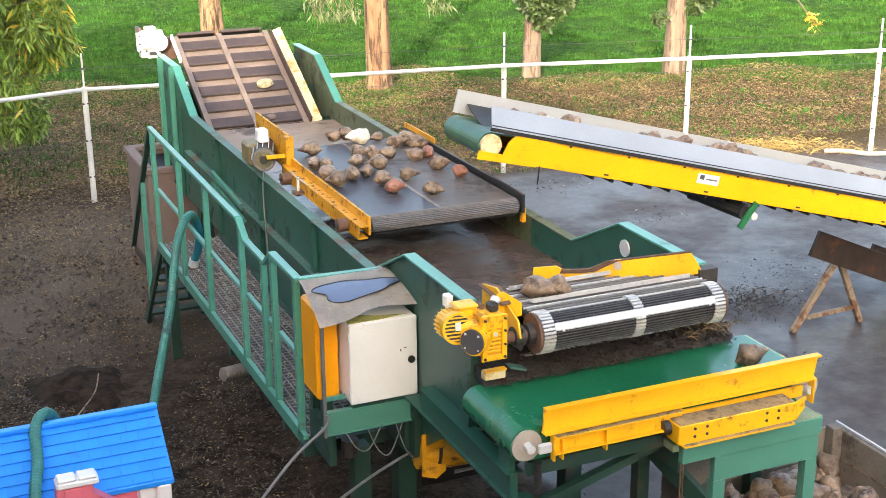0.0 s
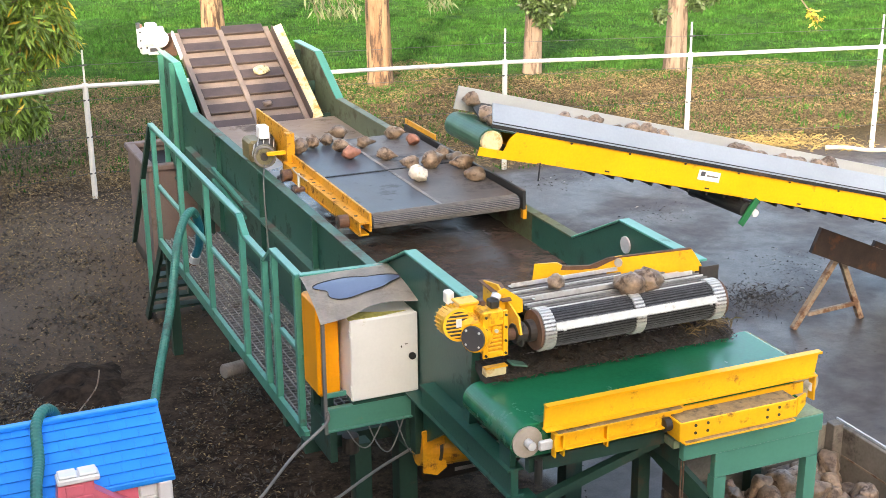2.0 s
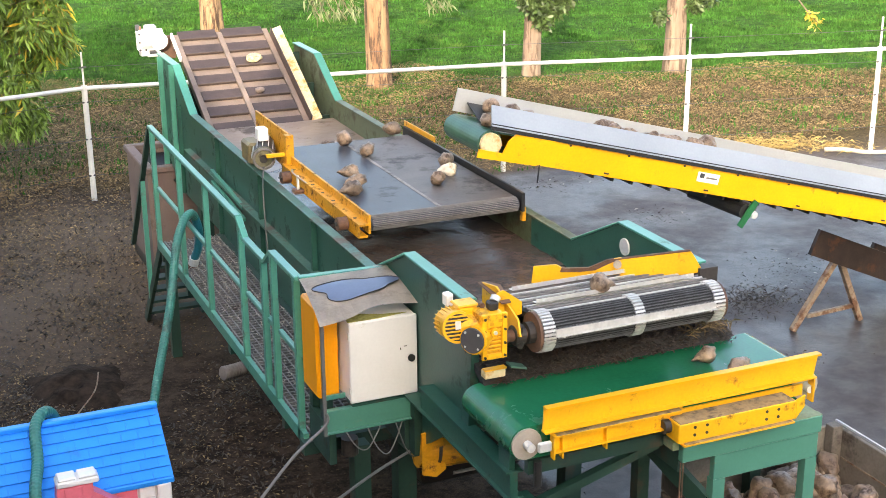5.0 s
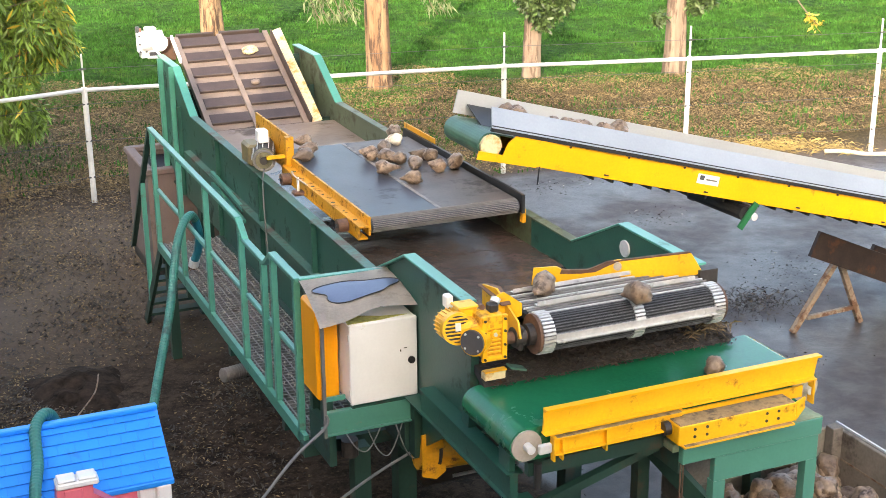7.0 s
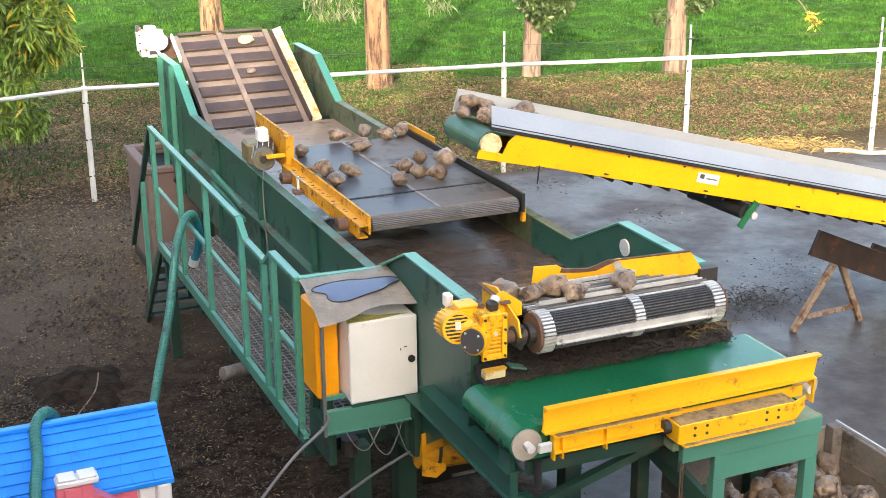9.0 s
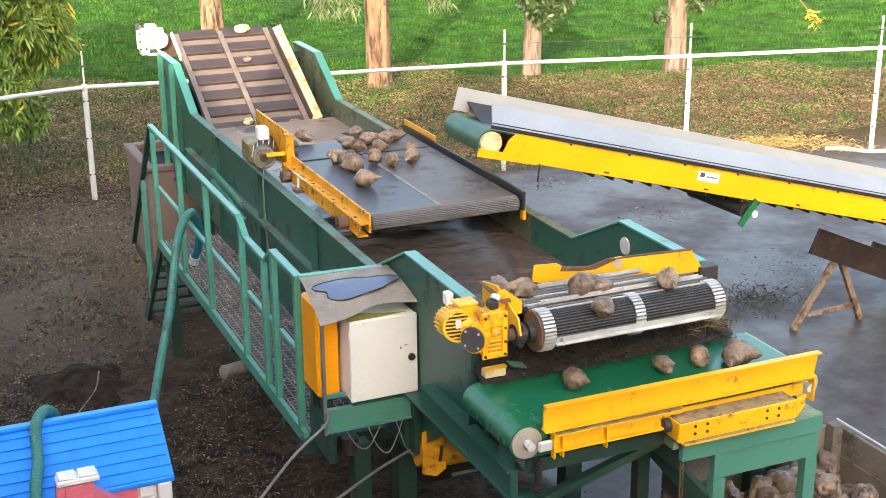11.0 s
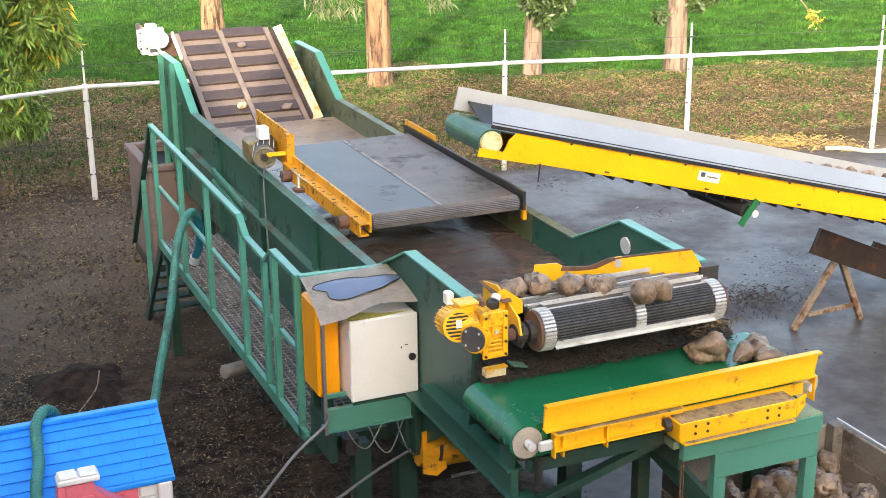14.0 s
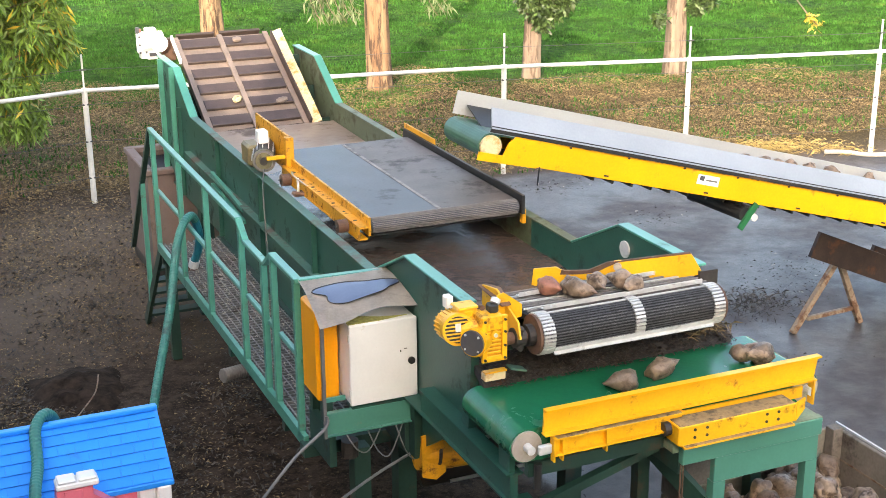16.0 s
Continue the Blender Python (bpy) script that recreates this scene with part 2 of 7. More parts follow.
def ground_material():
    """Earth with leaf mould, wet dark asphalt east of the machine, turf beyond the fence."""
    m = bpy.data.materials.new("ground_surface")
    m.use_nodes = True
    n, l = m.node_tree.nodes, m.node_tree.links
    b = n["Principled BSDF"]
    geo = n.new("ShaderNodeNewGeometry")
    sep = n.new("ShaderNodeSeparateXYZ")
    l.new(geo.outputs["Position"], sep.inputs[0])

    def noise_at(scale, detail=6, rough=0.6):
        t = n.new("ShaderNodeTexNoise")
        t.inputs["Scale"].default_value, t.inputs["Detail"].default_value, t.inputs["Roughness"].default_value = scale, detail, rough
        l.new(geo.outputs["Position"], t.inputs["Vector"])
        return t.outputs["Fac"]

    def op(kind, a, c, third=None):
        k = n.new("ShaderNodeMath")
        k.operation = kind
        for i, v in enumerate((a, c, third)):
            if v is None:
                continue
            if isinstance(v, (int, float)):
                k.inputs[i].default_value = v
            else:
                l.new(v, k.inputs[i])
        return k.outputs[0]

    def step(v, lo, hi):
        r = n.new("ShaderNodeMapRange")
        r.interpolation_type = "SMOOTHSTEP"
        r.inputs["From Min"].default_value, r.inputs["From Max"].default_value = lo, hi
        l.new(v, r.inputs["Value"])
        return r.outputs[0]

    def mix(f, a, c):
        k = n.new("ShaderNodeMix")
        k.data_type = "RGBA"
        l.new(f, k.inputs["Factor"])
        for name, v in (("A", a), ("B", c)):
            if isinstance(v, tuple):
                k.inputs[name].default_value = (*v, 1)
            else:
                l.new(v, k.inputs[name])
        return k.outputs["Result"]

    big, mid, small = noise_at(0.9), noise_at(6), noise_at(38, 8, 0.7)
    wob = op("MULTIPLY_ADD", big, 2.2, -1.1)
    clod = noise_at(17, 8, 0.75)
    soil = mix(step(op("MULTIPLY_ADD", clod, 0.6, op("MULTIPLY", mid, 0.5)), 0.46, 0.66), (0.017, 0.0115, 0.0085), (0.08, 0.056, 0.039))
    soil = mix(step(small, 0.54, 0.66), soil, (0.12, 0.084, 0.05))
    path = op("MULTIPLY", step(op("ADD", sep.outputs[1], wob), 9.8, 12.4), op("SUBTRACT", 1.0, step(op("ADD", sep.outputs[1], wob), 15.0, 16.6)))
    soil = mix(op("MULTIPLY", path, 0.7), soil, (0.155, 0.122, 0.092))
    damp = op("MULTIPLY", step(op("ADD", sep.outputs[0], op("MULTIPLY", wob, 0.4)), 1.1, 2.0), op("SUBTRACT", 1.0, step(op("ADD", sep.outputs[1], wob), 10.5, 12.5)))
    soil = mix(op("MULTIPLY", damp, 0.3), soil, (0.024, 0.016, 0.0125))
    mould = mix(step(small, 0.42, 0.66), (0.055, 0.041, 0.02), (0.14, 0.103, 0.048))
    edge = op("ADD", op("ADD", sep.outputs[1], op("MULTIPLY", sep.outputs[0], 0.24)), wob)
    base = mix(step(edge, 16.6, 18.2), soil, mould)
    turf = mix(step(mid, 0.35, 0.7), (0.014, 0.042, 0.006), (0.05, 0.115, 0.015))
    far = op("ADD", op("ADD", sep.outputs[1], op("MULTIPLY", sep.outputs[0], 0.33)), op("MULTIPLY", wob, 0.8))
    base = mix(step(far, 23.0, 24.6), base, turf)
    asph = mix(step(mid, 0.35, 0.7), (0.048, 0.041, 0.039), (0.085, 0.073, 0.068))
    asph = mix(step(small, 0.62, 0.74), asph, (0.03, 0.026, 0.022))
    is_asph = op("MULTIPLY", step(op("ADD", sep.outputs[0], op("MULTIPLY", wob, 0.3)), 3.85, 4.15), op("SUBTRACT", 1.0, step(op("ADD", edge, op("MULTIPLY", wob, -0.6)), 16.7, 17.2)))
    base = mix(is_asph, base, asph)
    l.new(base, b.inputs["Base Color"])
    l.new(op("MULTIPLY_ADD", is_asph, 0.27, 0.1), b.inputs["Specular IOR Level"])
    wet = op("MULTIPLY", is_asph, step(big, 0.35, 0.6))
    r = n.new("ShaderNodeMapRange")
    r.inputs["To Min"].default_value, r.inputs["To Max"].default_value = 0.95, 0.3
    l.new(op("MULTIPLY_ADD", is_asph, 0.45, op("MULTIPLY", wet, 0.45)), r.inputs["Value"])
    l.new(r.outputs[0], b.inputs["Roughness"])
    bp = n.new("ShaderNodeBump")
    bp.inputs["Distance"].default_value = 0.03
    l.new(op("MULTIPLY_ADD", is_asph, -0.55, 0.7), bp.inputs["Strength"])
    l.new(op("ADD", op("MULTIPLY", clod, 0.9), op("MULTIPLY", small, 0.5)), bp.inputs["Height"])
    l.new(bp.outputs[0], b.inputs["Normal"])
    return m


M_GROUND = ground_material()

# ---- mesh helpers ----
BASE = {}


def thing(name, at, label, category, group="", kind=""):
    ob = new(name)
    ob.location = at
    ob.empty_display_size = 0.1
    BASE[ob.name] = Vector(at)
    return tagged(ob, label, category, group, kind)


def part(name, bm, material, parent=None, label="", smooth=False):
    """Links a bmesh, given in world coordinates, as one mesh under a thing or a part."""
    at = BASE[parent.name] if parent else Vector((0, 0, 0))
    if at.length:
        bm.transform(Matrix.Translation(-at))
    bmesh.ops.recalc_face_normals(bm, faces=bm.faces)
    me = bpy.data.meshes.new(name)
    bm.to_mesh(me)
    bm.free()
    me.materials.append(material)
    if smooth:
        me.polygons.foreach_set("use_smooth", [True] * len(me.polygons))
    ob = new(name, me)
    if parent:
        ob.parent = parent
    BASE[ob.name] = at
    if label:
        tagged(ob, label)
    return ob


def box(lo, hi, bm=None, m=None, bevel=0.0):
    """A box from corner to corner, with softened edges, turned by m."""
    bm = bm or bmesh.new()
    lo, hi = Vector(lo), Vector(hi)
    made = bmesh.ops.create_cube(bm, size=1.0, matrix=Matrix.Translation((lo + hi) / 2) @ Matrix.Diagonal((*(hi - lo), 1)))
    vs = made["verts"]
    if bevel:
        es = list({e for v in vs for e in v.link_edges})
        vs = list({v for f in bmesh.ops.bevel(bm, geom=es, offset=bevel, segments=1, affect="EDGES")["faces"] for v in f.verts} | {v for v in vs if v.is_valid})
    if m:
        bmesh.ops.transform(bm, matrix=m, verts=vs)
    return bm


def rod(a, c, r, bm=None, sides=10, r2=None):
    """A round bar from a to c."""
    bm = bm or bmesh.new()
    a, c = Vector(a), Vector(c)
    way = c - a
    m = Matrix.Translation((a + c) / 2) @ way.to_track_quat("Z", "Y").to_matrix().to_4x4()
    bmesh.ops.create_cone(bm, cap_ends=True, segments=sides, radius1=r, radius2=r if r2 is None else r2, depth=way.length, matrix=m)
    return bm


def bar(a, c, w, h, bm=None, up=(0, 0, 1), bevel=0.0):
    """A square bar from a to c, w across and h along up."""
    a, c = Vector(a), Vector(c)
    y = (c - a).normalized()
    x = y.cross(Vector(up)).normalized()
    z = x.cross(y)
    m = Matrix((x, y, z)).transposed().to_4x4()
    m.translation = (a + c) / 2
    n = (c - a).length
    return box((-w / 2, -n / 2, -h / 2), (w / 2, n / 2, h / 2), bm, m, bevel)


def plate(outline, axis, lo, hi, bm=None):
    """A plate with that outline of two coordinates, thick from lo to hi along axis."""
    bm = bm or bmesh.new()

    def put(p, v):
        return {"x": (v, p[0], p[1]), "y": (p[0], v, p[1]), "z": (p[0], p[1], v)}[axis]

    a = [bm.verts.new(put(p, lo)) for p in outline]
    c = [bm.verts.new(put(p, hi)) for p in outline]
    bm.faces.new(a)
    bm.faces.new(c[::-1])
    for i in range(len(outline)):
        j = (i + 1) % len(outline)
        bm.faces.new((a[i], a[j], c[j], c[i]))
    return bm


def tube(points, r, sides=10, bm=None, rings=0.0, step_len=0.0):
    """A hose along smoothed points; rings: height of its ribs."""
    bm = bm or bmesh.new()
    p = [Vector(q) for q in points]
    line = []
    for i in range(len(p) - 1):
        a, c = p[max(i - 1, 0)], p[min(i + 2, len(p) - 1)]
        n = max(4, int((p[i + 1] - p[i]).length / step_len)) if step_len else 8
        for k in range(n):
            s = k / n
            line.append(0.5 * (2 * p[i] + (p[i + 1] - a) * s + (2 * a - 5 * p[i] + 4 * p[i + 1] - c) * s * s + (3 * p[i] - a - 3 * p[i + 1] + c) * s ** 3))
    line.append(p[-1])
    last, side = None, None
    for i, q in enumerate(line):
        way = (line[min(i + 1, len(line) - 1)] - line[max(i - 1, 0)]).normalized()
        side = (side or way.orthogonal())
        side = (side - way * side.dot(way)).normalized()
        other = way.cross(side)
        rr = r + (rings if i % 2 else 0)
        ring = [bm.verts.new(q + rr * (math.cos(2 * math.pi * k / sides) * side + math.sin(2 * math.pi * k / sides) * other)) for k in range(sides)]
        if last:
            for k in range(sides):
                bm.faces.new((last[k], last[(k + 1) % sides], ring[(k + 1) % sides], ring[k]))
        else:
            bm.faces.new(ring[::-1])
        last = ring
    bm.faces.new(last)
    return bm

# ---- ground ----
def lay_ground():
    bm = bmesh.new()
    xs = [-400, -120, -40, -15] + [-6 + 0.4 * i for i in range(75)] + [30, 45, 90, 200, 500]
    ys = [-400, -100, -30, -8] + [-2 + 0.4 * i for i in range(90)] + [40, 55, 90, 200, 600]
    grid = []
    for y in ys:
        row = []
        for x in xs:
            near = 1.0 if -6 <= x < 26 and 3 < y < 40 else 0.0
            z = (noise.noise((x * 0.6, y * 0.6, 0)) * 0.05 + noise.noise((x * 1.7, y * 1.7, 3)) * 0.025) * near
            soft = 0.12 if x > 2.7 and y + 0.24 * x < 16.8 else 1.0
            row.append(bm.verts.new((x, y, z * soft - 0.02)))
        grid.append(row)
    for j in range(len(ys) - 1):
        for i in range(len(xs) - 1):
            bm.faces.new((grid[j][i], grid[j][i + 1], grid[j + 1][i + 1], grid[j + 1][i]))
    g = part("ground", bm, M_GROUND, smooth=True)
    tagged(g, "dark muddy earth, wet asphalt and turf beyond", "ground", kind="structure")


lay_ground()
# unseen walls added behind the camera and to the west, to shade the yard
blocker_south = part("wall_south", box((-4.5, -2.6, -0.1), (9, -2.2, 3.4)), M_BRICKWALL)
tagged(blocker_south, "added unseen wall behind the viewer that blocks low sky", "wall", kind="structure")
blocker_west = part("wall_west", box((-5.2, -1.2, -0.1), (-4.5, 14.0, 7.2)), M_BRICKWALL)
tagged(blocker_west, "added unseen wall that blocks sun and sky from the west", "wall", kind="structure")
blocker_southwest = part("wall_southwest", box((-5.4, -24, -0.1), (-4.5, -1.2, 10.4)), M_BRICKWALL)
tagged(blocker_southwest, "tall added unseen wall that keeps the sun off the machine", "wall", kind="structure")

# ---- washing trough ----
XL, XR, RIM = 2.66, 4.02, 1.90
trough = thing("washing_trough", (3.34, 9.0, 0), "dark green steel beet-washing trough full of muddy water, on legs", "washing machine")
SIDE = [(13.05, 2.25), (12.36, 2.25), (11.76, RIM), (7.18, RIM), (6.6, 2.18), (5.78, 2.18), (5.70, 1.55), (6.5, 1.02), (12.6, 1.02), (13.05, 1.3)]
for x in (XL, XR):
    if x == XL:
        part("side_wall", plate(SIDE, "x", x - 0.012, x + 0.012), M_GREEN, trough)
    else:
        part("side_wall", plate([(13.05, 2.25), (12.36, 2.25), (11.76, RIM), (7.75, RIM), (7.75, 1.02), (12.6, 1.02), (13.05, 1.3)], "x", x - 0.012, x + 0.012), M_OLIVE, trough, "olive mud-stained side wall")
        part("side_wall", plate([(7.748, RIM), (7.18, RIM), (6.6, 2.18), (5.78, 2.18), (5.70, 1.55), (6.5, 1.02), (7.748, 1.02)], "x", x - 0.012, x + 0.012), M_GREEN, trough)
    sign = -1 if x == XL else 1
    tops = [(13.05, 2.255), (12.36, 2.255), (11.76, RIM + 0.005), (7.18, RIM + 0.005), (6.6, 2.185), (5.78, 2.185)]
    for (y0, z0), (y1, z1) in zip(tops, tops[1:]):
        wide = 0.075 if z0 == z1 == 2.185 or z0 > 2.2 or z1 > 2.2 else 0.07
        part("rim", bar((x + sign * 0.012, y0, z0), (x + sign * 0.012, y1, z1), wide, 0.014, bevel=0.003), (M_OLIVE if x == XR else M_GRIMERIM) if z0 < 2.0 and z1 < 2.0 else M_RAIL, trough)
    part("rib", bar((x + sign * 0.042, 12.0, 1.53), (x + sign * 0.042, 7.2, 1.53), 0.06, 0.02), M_GRIMERIM, trough)
    for y in (12.3, 10.9, 9.6, 8.3):
        part("stiffener", box((x + sign * 0.03 - 0.02, y - 0.02, 1.04), (x + sign * 0.03 + 0.02, y + 0.02, RIM - 0.01)), M_GREEN, trough)
for y in (12.5, 12.98):
    part("stiffener", box((XL - 0.06, y - 0.02, 1.0), (XL - 0.013, y + 0.02, 2.235)), M_RAIL, trough)
part("floor_plate", box((XL, 6.5, 1.0), (XR, 13.0, 1.02)), M_SHADEGREEN, trough)
part("front_wall", plate([(5.74, 1.93), (6.52, 1.02), (6.50, 1.0), (5.72, 1.9)], "x", XL + 0.012, XR - 0.012), M_SHADEGREEN, trough)
_bm = bmesh.new()
_lo = [_bm.verts.new(p) for p in ((3.0, 7.3, 0.3), (3.68, 7.3, 0.3), (3.68, 9.0, 0.3), (3.0, 9.0, 0.3))]
_hi = [_bm.verts.new(p) for p in ((2.70, 6.78, 1.0), (3.98, 6.78, 1.0), (3.98, 9.36, 1.0), (2.70, 9.36, 1.0))]
for k in range(4):
    _bm.faces.new((_lo[k], _lo[(k + 1) % 4], _hi[(k + 1) % 4], _hi[k]))
_bm.faces.new(_lo)
part("sediment_hopper", _bm, M_DARKSTEEL, trough, "dark dirty hopper under the trough")
part("end_wall", box((XL, 13.04, 1.02), (XR, 13.06, 1.9)), M_SHADEGREEN, trough)
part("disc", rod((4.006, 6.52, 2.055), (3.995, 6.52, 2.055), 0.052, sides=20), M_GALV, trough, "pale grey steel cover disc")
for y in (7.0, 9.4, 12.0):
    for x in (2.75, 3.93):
        part("leg", box((x - 0.06, y - 0.06, -0.02), (x + 0.06, y + 0.06, 1.02)), M_SHADEGREEN, trough)
    part("cross_beam", box((2.7, y - 0.05, 0.85), (3.98, y + 0.05, 1.0)), M_SHADEGREEN, trough)


def pour_water():
    bm = bmesh.new()
    nx, ny = 14, 70
    g = [[bm.verts.new((XL + 0.012 + (XR - XL - 0.024) * i / nx, 6.25 + 6.3 * j / ny, 1.70 + 0.02 * noise.noise((i * 0.7, j * 0.7, 5)))) for i in range(nx + 1)] for j in range(ny + 1)]
    for j in range(ny):
        for i in range(nx):
            bm.faces.new((g[j][i], g[j][i + 1], g[j + 1][i + 1], g[j + 1][i]))
    w = part("water", bm, M_WATER, smooth=True)
    tagged(w, "brown muddy wash water in the trough", "water", kind="structure")


pour_water()

# ---- leaf elevator at the far end ----
INC0, INC1 = Vector((0, 11.75, 1.58)), Vector((0, 13.26, 2.365))
elevator = thing("trash_elevator", (3.3, 12.6, 1.6), "sloping slatted belt elevator with muddy brown slats", "conveyor")
IW = INC1 - INC0
IN = IW.normalized()
IUP = Vector((0, -IN.z, IN.y))


def on_incline(x, s, lift=0.0):
    q = INC0 + IN * s + IUP * lift
    return Vector((x, q.y, q.z))


part("belt", bar(on_incline(3.305, 0, -0.03), on_incline(3.305, IW.length, -0.03), 0.95, 0.05, up=IUP), M_BAND, elevator)
for x, w in ((2.85, 0.05), (3.29, 0.05), (3.765, 0.05)):
    part("chain_strip", bar(on_incline(x, 0, 0.012), on_incline(x, IW.length, 0.012), w, 0.03, up=IUP), M_BAND, elevator)
SLATS = []
for i in range(15):
    for x0, x1 in ((2.878, 3.262), (3.318, 3.738)):
        h = (x1 - x0) / 2
        bm = box((-h, -0.066, -0.015), (h, 0.066, 0.015), bevel=0.004)
        bm.transform(Matrix.Translation(BASE[elevator.name]))
        SLATS.append((part("slat", bm, M_SLAT, elevator), 0.10 - 1.68 + i * 0.24, (x0 + x1) / 2))
part("apron", plate([(9.97, 1.70), (11.86, 1.725), (11.86, 1.69), (9.97, 1.665)], "x", XL + 0.016, XR - 0.016), mat("wet_tan_mud", (0.24, 0.18, 0.137), 0.28, vary=0.3, scale=3, dirt=(0.1, 0.075, 0.058), dirt_amount=0.38, dirt_scale=2.5, bump=0.4, bump_scale=14), elevator, "smooth apron under a film of wet tan mud")
part("head_drum", rod((2.83, INC1.y + 0.02, INC1.z - 0.07), (3.79, INC1.y + 0.02, INC1.z - 0.07), 0.065, sides=16), M_SLAT, elevator)
part("guard_board", bar(on_incline(3.80, 0.2, 0.05), on_incline(3.80, IW.length - 0.09, 0.05), 0.012, 0.10, up=IUP), M_SLAT, elevator)
part("guard_edge", bar(on_incline(3.85, 0.17, 0.07), on_incline(3.85, IW.length - 0.1, 0.10), 0.10, 0.012, up=IUP + Vector((-0.45, 0, 0))), M_CREAM, elevator, "cream board with rust stains")
part("left_strip", bar(on_incline(2.81, 1.3, 0.03), on_incline(2.81, IW.length, 0.03), 0.02, 0.05, up=IUP), M_PLASTICWHITE, elevator)
for s in (0.25, 0.75, 1.25):
    part("guard_stay", box((3.85, on_incline(0, s).y - 0.015, on_incline(0, s).z - 0.1), (4.0, on_incline(0, s).y + 0.015, on_incline(0, s).z + 0.04)), M_SHADEGREEN, elevator)

# ---- upper barred belt over the trough ----
BELT_Z, B0, B1, BXL, BXR = 2.02, 7.84, 9.81, 2.87, 3.94
BR = 0.048
upper = thing("feed_belt", (3.4, 8.9, 1.9), "black barred rubber belt in a frame across the trough", "conveyor")
part("belt", plate([(B0, BELT_Z - 2 * BR)] + [(B0 - BR * math.sin(a), BELT_Z - BR - BR * math.cos(a)) for a in [math.pi * k / 8 for k in range(9)]] +
     [(B1 + BR * math.sin(a), BELT_Z - BR + BR * math.cos(a)) for a in [math.pi * k / 8 for k in range(9)]] + [(B1, BELT_Z - 2 * BR)], "x", BXL, BXR), M_BLACKBELT, upper)
part("centre_stripe", box((3.366, B0 + 0.005, BELT_Z + 0.0005), (3.392, B1 - 0.02, BELT_Z + 0.003)), M_SEAM, upper, "pale dusty centre seam")
for k in range(11):
    a = -0.1 + k * 0.24
    c = Vector((0, B0 - (BR + 0.002) * math.sin(a), BELT_Z - BR + (BR + 0.002) * math.cos(a)))
    part("bar", bar((BXL + 0.01, c.y, c.z), (BXR - 0.01, c.y, c.z), 0.004, 0.012, up=(0, -math.sin(a), math.cos(a))), M_DULLBAR, upper)
part("mud_film", box((3.394, B0 + 0.01, BELT_Z + 0.0005), (BXR - 0.004, B1 - 0.01, BELT_Z + 0.0018)), mat("drying_mud_film", (0.105, 0.09, 0.08), 0.5, vary=0.35, scale=4, dirt=(0.06, 0.056, 0.055), dirt_amount=0.42, dirt_scale=3), upper, "brown drying mud film on the belt")
part("side_rail", box((2.835, 7.76, 1.93), (2.85, 9.47, 2.055)), M_RUSTYELLOW, upper)
part("rail_flange", box((2.77, 7.76, 1.985), (2.835, 9.47, 1.997)), M_RUSTYELLOW, upper)
part("rail_flange", box((2.77, 7.78, 1.90), (2.835, 9.47, 1.912)), M_RUSTYELLOW, upper)
part("rail_web", box((2.775, 7.79, 1.912), (2.785, 9.47, 1.985)), M_RUSTYELLOW, upper)
part("high_plate", box((2.835, 9.47, 1.93), (2.85, 10.36, 2.215)), M_RUSTYELLOW, upper)
part("end_post", box((2.80, 9.42, 1.86), (2.86, 9.48, 2.215)), M_RUSTYELLOW, upper)
part("side_board", box((3.955, 7.78, 1.93), (3.975, 9.95, 2.06)), M_BLACK, upper, "black rubber side board")
part("outer_angle", box((3.977, 9.35, 1.97), (3.987, 9.98, 2.10)), M_RUSTYELLOW, upper)
part("end_bracket", box((3.962, 7.79, 1.86), (3.987, 7.83, 1.955)), M_RUSTYELLOW, upper)
belt_joint = part("joint_strip", box((-(BXR - BXL) / 2 + 0.02, -0.011, -0.002), ((BXR - BXL) / 2 - 0.02, 0.011, 0.002)), mat("wet_black_gap", (0.006, 0.006, 0.006), 0.6))
tagged(belt_joint, "black open joint strip across the barred belt", "joint strip")

# ---- lifting roller at the near end ----
RC, RR = Vector((0, 5.40, 2.125)), 0.106        # roller axis and radius
RXL, RXR = 2.80, 3.885
LSLOPE, LFLAT, LDIVE = radians(5), 0.42, radians(52)   # the lifting belt: its flat head, then its dive into the water
lifter = thing("lifting_belt", (3.35, 5.9, 1.6), "steel-barred lifting belt rising out of the trough", "conveyor")


def on_lift(x, s, lift=0.0):
    """A place on the barred belt, s metres behind the roller's top."""
    n = Vector((0, math.sin(LSLOPE), math.cos(LSLOPE)))
    d = Vector((0, math.cos(LSLOPE), -math.sin(LSLOPE)))
    q = RC + n * (RR + lift) + d * s
    return Vector((x, q.y, q.z))


def on_dive(x, s, lift=0.0):
    q = on_lift(x, LFLAT)
    return q + Vector((0, math.cos(LDIVE), -math.sin(LDIVE))) * s + Vector((0, math.sin(LDIVE), math.cos(LDIVE))) * lift


part("bed", bar(on_lift(3.35, 0.02, -0.04), on_lift(3.35, LFLAT, -0.04), 1.08, 0.03, up=(0, math.sin(LSLOPE), math.cos(LSLOPE))), M_SOOT, lifter)
part("bed", bar(on_dive(3.35, 0.0, -0.04), on_dive(3.35, 0.9, -0.04), 1.08, 0.03, up=(0, math.sin(LDIVE), math.cos(LDIVE))), M_BLACK, lifter)
for k in range(12):
    s = 0.0 + k * 0.038
    part("bar", rod(on_lift(RXL + 0.02, s, -0.010), on_lift(RXR - 0.02, s, -0.010), 0.0062, sides=6), M_STEEL if k % 3 == 0 else M_DULLBAR, lifter)
